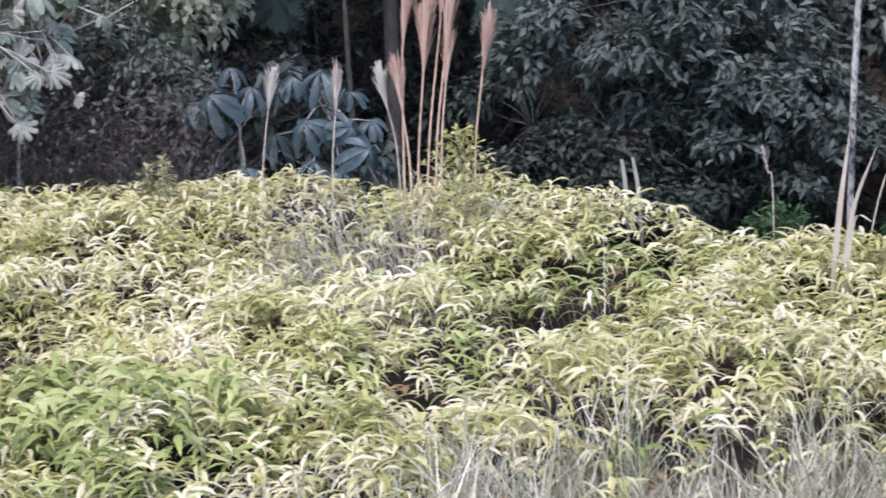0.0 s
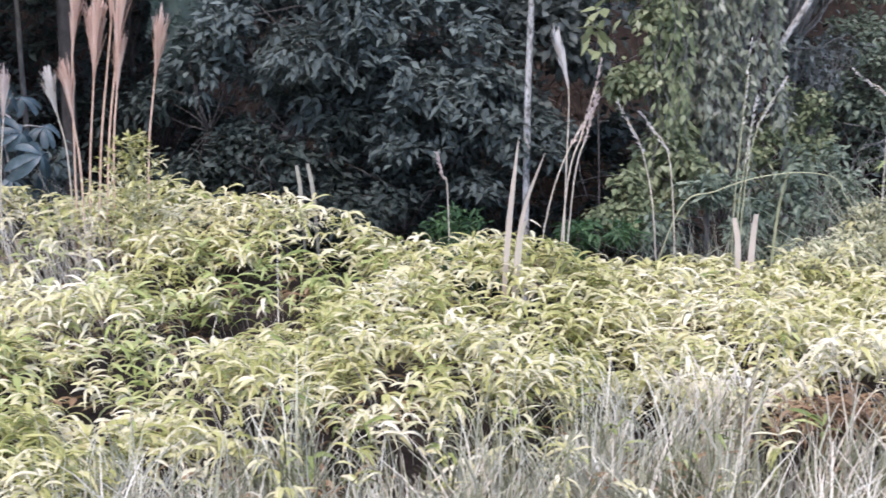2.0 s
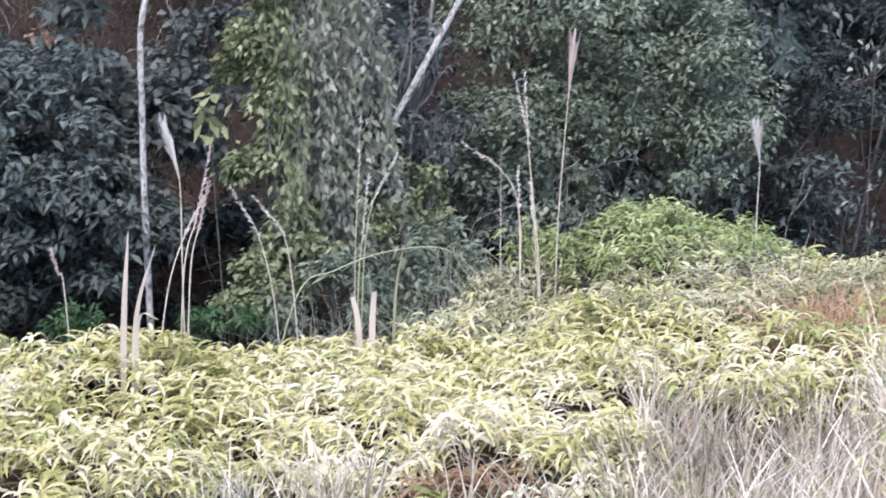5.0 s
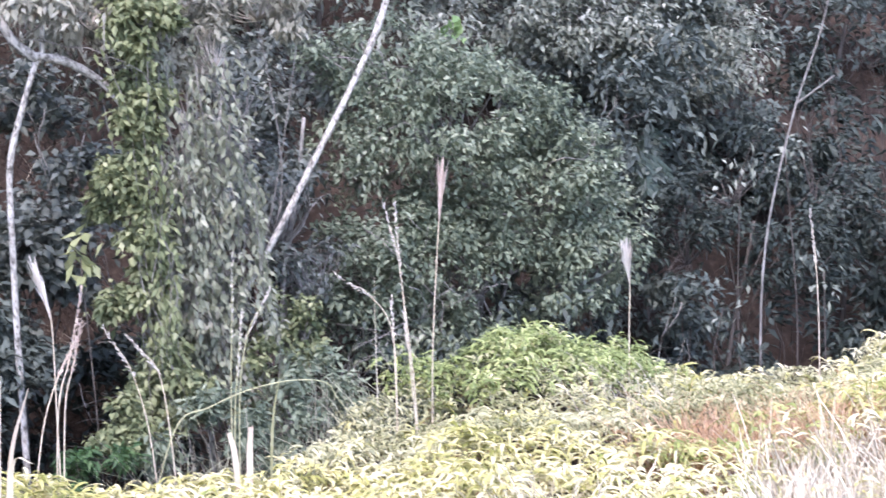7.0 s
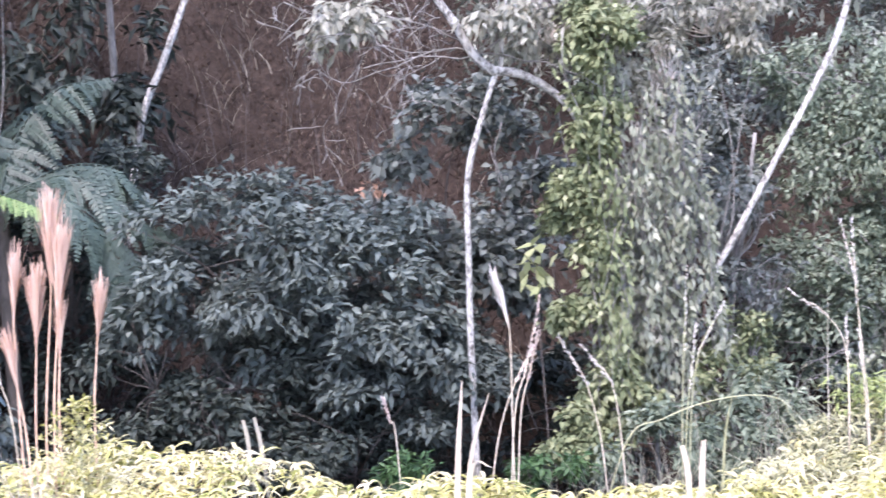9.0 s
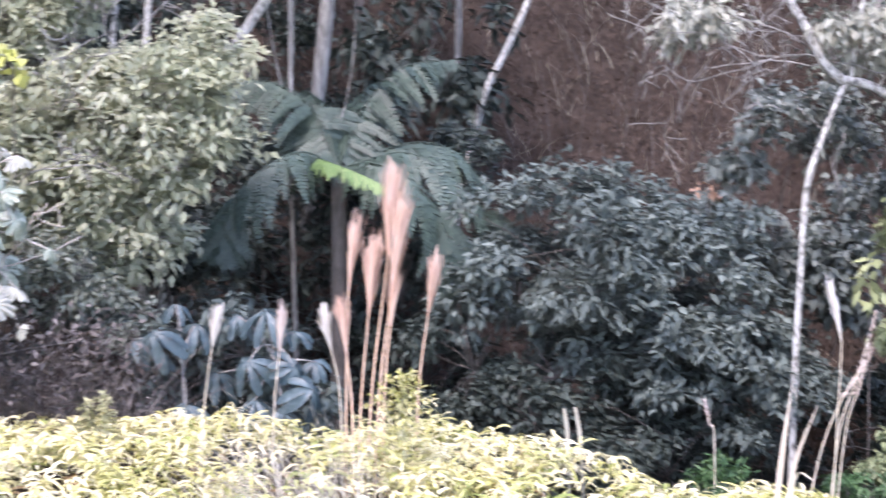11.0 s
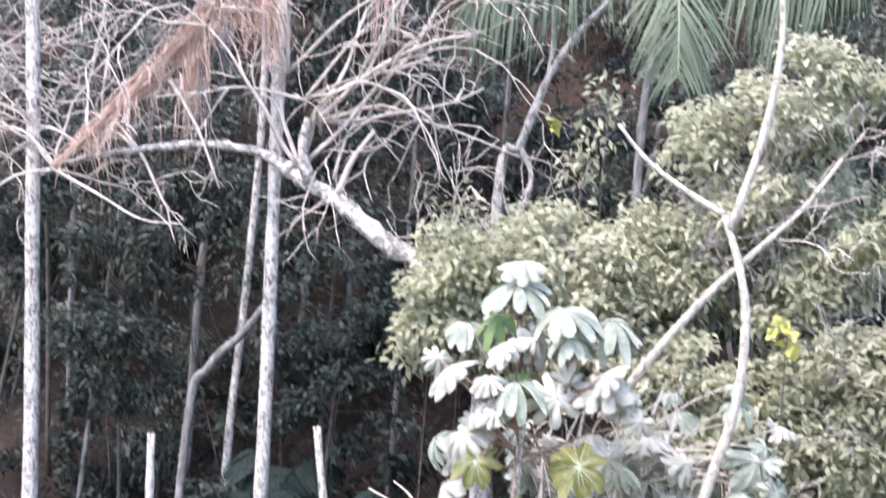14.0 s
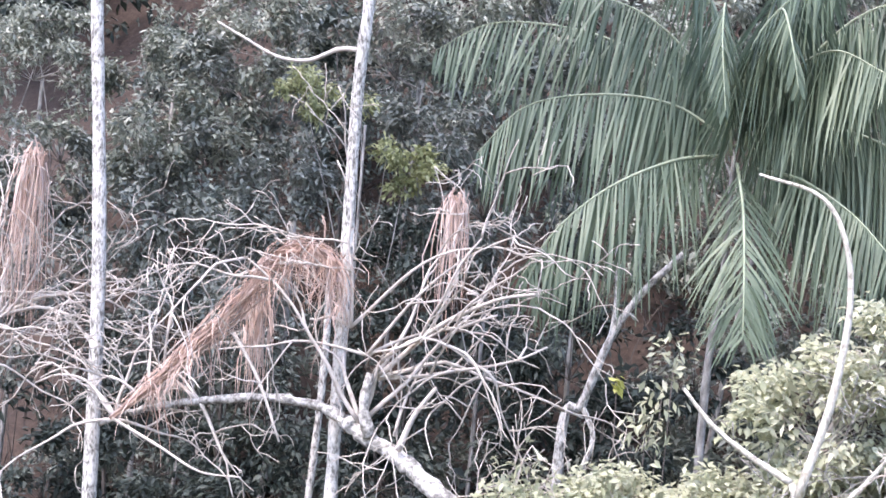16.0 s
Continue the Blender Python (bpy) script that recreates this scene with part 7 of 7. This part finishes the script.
for foot_, tops in (((-3.96, 14.20, 0.69), ((-4.20, 14.20, 2.06), (-3.85, 14.20, 1.84), (-3.92, 13.90, 1.54))), ((-3.55, 14.20, 0.73), ((-3.44, 14.20, 1.95), (-3.49, 14.00, 1.49), (-3.18, 14.20, 1.65))), ((-2.97, 14.20, 0.79), ((-2.85, 14.30, 1.91), (-2.67, 14.30, 1.52), (-2.96, 14.20, 1.35)))):
    spec = []
    for top in tops:
        for q in range(15):
            spec.append((tuple(np.asarray(top) + rng.normal(0, 1, 3) * np.array([0.19, 0.12, 0.19])), ("pale", "grey", "pale", "grey", "pale")[int(rng.integers(0, 5))], (float(rng.normal(0, 0.5)), -0.5, 0.8), float(rng.uniform(0.4, 0.9))))
    ob = palmate_tree("palmate_leaved_sapling", rest(foot_), tops[0], spec, 0.19, "sapling with many small silvery palmate leaves and white twigs", PALE_BARK, DEAD_TWIG, "tree", (), 0.016)
    dead_branches(ob, np.asarray(ob.location), tops[1], [(-0.5, 0, 1), (0.6, 0, 0.8), (1, 0, 0.2), (-1, 0, 0.3)], 0.6, 0.008, 2, 0.0)
for pts in ([(-3.84, 14.00, 0.94), (-3.80, 14.00, 1.58), (-3.60, 14.00, 2.12), (-3.40, 14.00, 2.56)], [(-3.98, 13.90, 0.94), (-3.90, 13.90, 1.67), (-3.84, 13.90, 2.18), (-3.73, 13.90, 2.66)]):
    pole("white_sapling", [down(pts[0])] + pts, 0.03, 0.008, WHITE_BARK, "thin blotched white sapling among silvery palmate leaves", "sapling")
branchy = thing("bare_shrub", rest((-4.28, 13.60, 0.84)), "leafless pale shrub with forked twigs", "shrub")
o = np.asarray(branchy.location)
for pts in ([(-4.28, 13.60, 0.84), (-4.47, 13.60, 1.28), (-4.81, 13.60, 1.48), (-5.26, 13.60, 1.67)], [(-4.47, 13.60, 1.28), (-4.89, 13.60, 1.38), (-5.26, 13.60, 1.51)], [(-4.81, 13.60, 1.48), (-4.95, 13.60, 1.65), (-5.08, 13.60, 1.74)], [(-4.28, 13.60, 0.84), (-4.46, 13.60, 1.06), (-4.58, 13.60, 1.21)]):
    part("branch", tube(Geo(), smooth_line([np.asarray(q) - o for q in pts], 5), 0.013, 0.006, 5), DEAD_TWIG, branchy, smooth=True)

# low growth at the foot of the vine-covered tree
leafy("low_shrub", rest((4.93, 14.60, 0.09)), [((4.67, 14.30, 0.26), (0.32, 0.25, 0.22)), ((5.20, 14.70, 0.21), (0.32, 0.25, 0.25)), ((4.26, 14.10, 0.15), (0.3, 0.25, 0.2)), ((4.56, 14.00, 0.05), (0.4, 0.25, 0.2)), ((5.49, 14.90, 0.00), (0.25, 0.2, 0.2)), ((3.74, 14.00, 0.20), (0.3, 0.25, 0.25))], 330, 10, 0.085, 0.03, MID_LEAF, DARK_BARK, "low grey-green shrub at the gully's rim", "shrub", "", 24, 0.02, 0.4, 0.14, 0.3)
low = Geo()
x, y = rng.uniform(3.4, 6.2, 1500), rng.uniform(12.3, 14.6, 1500)
ok = y > np.interp(x, EDGE_X, EDGE_Y) - 0.1
x, y = x[ok], y[ok]
blades(low, x, y, 0.55, 0.012, 0.9, 6)
tagged(new("rim_grass", low.mesh("rim_grass", OLIVE_LEAF)), "long olive-green grass hanging over the gully's rim", "grass", kind="stuff")
for lobes in ([((-12.4, 18.6, 4.6), (0.7, 0.4, 0.6)), ((-11.9, 19.0, 5.4), (0.6, 0.4, 0.6)), ((-13.2, 19.0, 5.6), (0.6, 0.4, 0.6))], [((-10.6, 18.9, 4.7), (0.6, 0.4, 0.6)), ((-10.2, 19.3, 5.6), (0.6, 0.4, 0.6)), ((-9.6, 19.0, 4.9), (0.5, 0.4, 0.5))], [((-7.4, 19.6, 6.3), (0.7, 0.4, 0.6)), ((-8.3, 20.2, 7.2), (0.7, 0.4, 0.6)), ((-6.6, 20.2, 7.0), (0.6, 0.4, 0.6))], [((-9.0, 20.8, 8.0), (0.8, 0.4, 0.6)), ((-10.1, 20.8, 7.8), (0.6, 0.4, 0.6)), ((-7.0, 21.0, 7.8), (0.7, 0.4, 0.5))]):
    leafy("hill_shrub", rest(lobes[0][0]), lobes, 360, 10, 0.1, 0.042, ROUND_LEAF, GREY_BARK, "dusky grey-green shrub on the slope behind the dead branches", "shrub", "shrubs behind the dead branches", 70, 0.03, 0.35, 0.17, 0.3, GREY_BARK)
leafy("lime_leaved_tree", rest((-8.76, 19.40, 5.90)), [((-9.40, 19.40, 7.31), (0.42, 0.35, 0.3)), ((-8.76, 19.40, 7.37), (0.3, 0.3, 0.25)), ((-8.11, 19.20, 6.59), (0.36, 0.3, 0.28)), ((-8.37, 19.30, 6.95), (0.25, 0.25, 0.2))], 220, 10, 0.085, 0.035, LIME_LEAF, GREY_BARK, "slender tree with light yellow-green foliage", "tree", "", 24, 0.03, 0.3, 0.14, 0.3)
for lobes in ([((-11.30, 20.00, 6.96), (0.8, 0.5, 0.5)), ((-11.03, 20.40, 7.81), (0.8, 0.5, 0.6)), ((-12.11, 20.60, 8.11), (0.6, 0.5, 0.5))], [((-13.26, 20.20, 7.82), (0.8, 0.5, 0.6)), ((-12.52, 19.80, 6.78), (0.5, 0.5, 0.5)), ((-13.74, 20.80, 8.62), (0.7, 0.5, 0.5))], [((-8.46, 21.00, 8.39), (0.9, 0.5, 0.5)), ((-7.30, 21.00, 8.57), (0.8, 0.5, 0.5)), ((-10.85, 21.00, 8.66), (0.8, 0.5, 0.4))], [((-5.43, 20.60, 8.29), (0.8, 0.5, 0.6)), ((-4.29, 20.60, 7.88), (0.8, 0.5, 0.6)), ((-3.84, 21.00, 8.61), (0.7, 0.5, 0.6))]):
    leafy("hill_shrub", rest(lobes[0][0]), lobes, 520, 11, 0.095, 0.038, GREY_LEAF, GREY_BARK, "grey-green leafy shrub high on the hillside", "shrub", "grey-green shrubs high on the hillside", 40, 0.04, 0.35, 0.16, 0.4)
pole("dead_limb", [(-7.50, 16.60, 7.24), (-7.78, 16.65, 7.26), (-8.10, 16.70, 7.17), (-8.42, 16.70, 7.21), (-8.78, 16.70, 7.39), (-9.05, 16.70, 7.53)], 0.026, 0.008, DEAD_TWIG, "bleached dead limb caught between the trees", "dead limb")
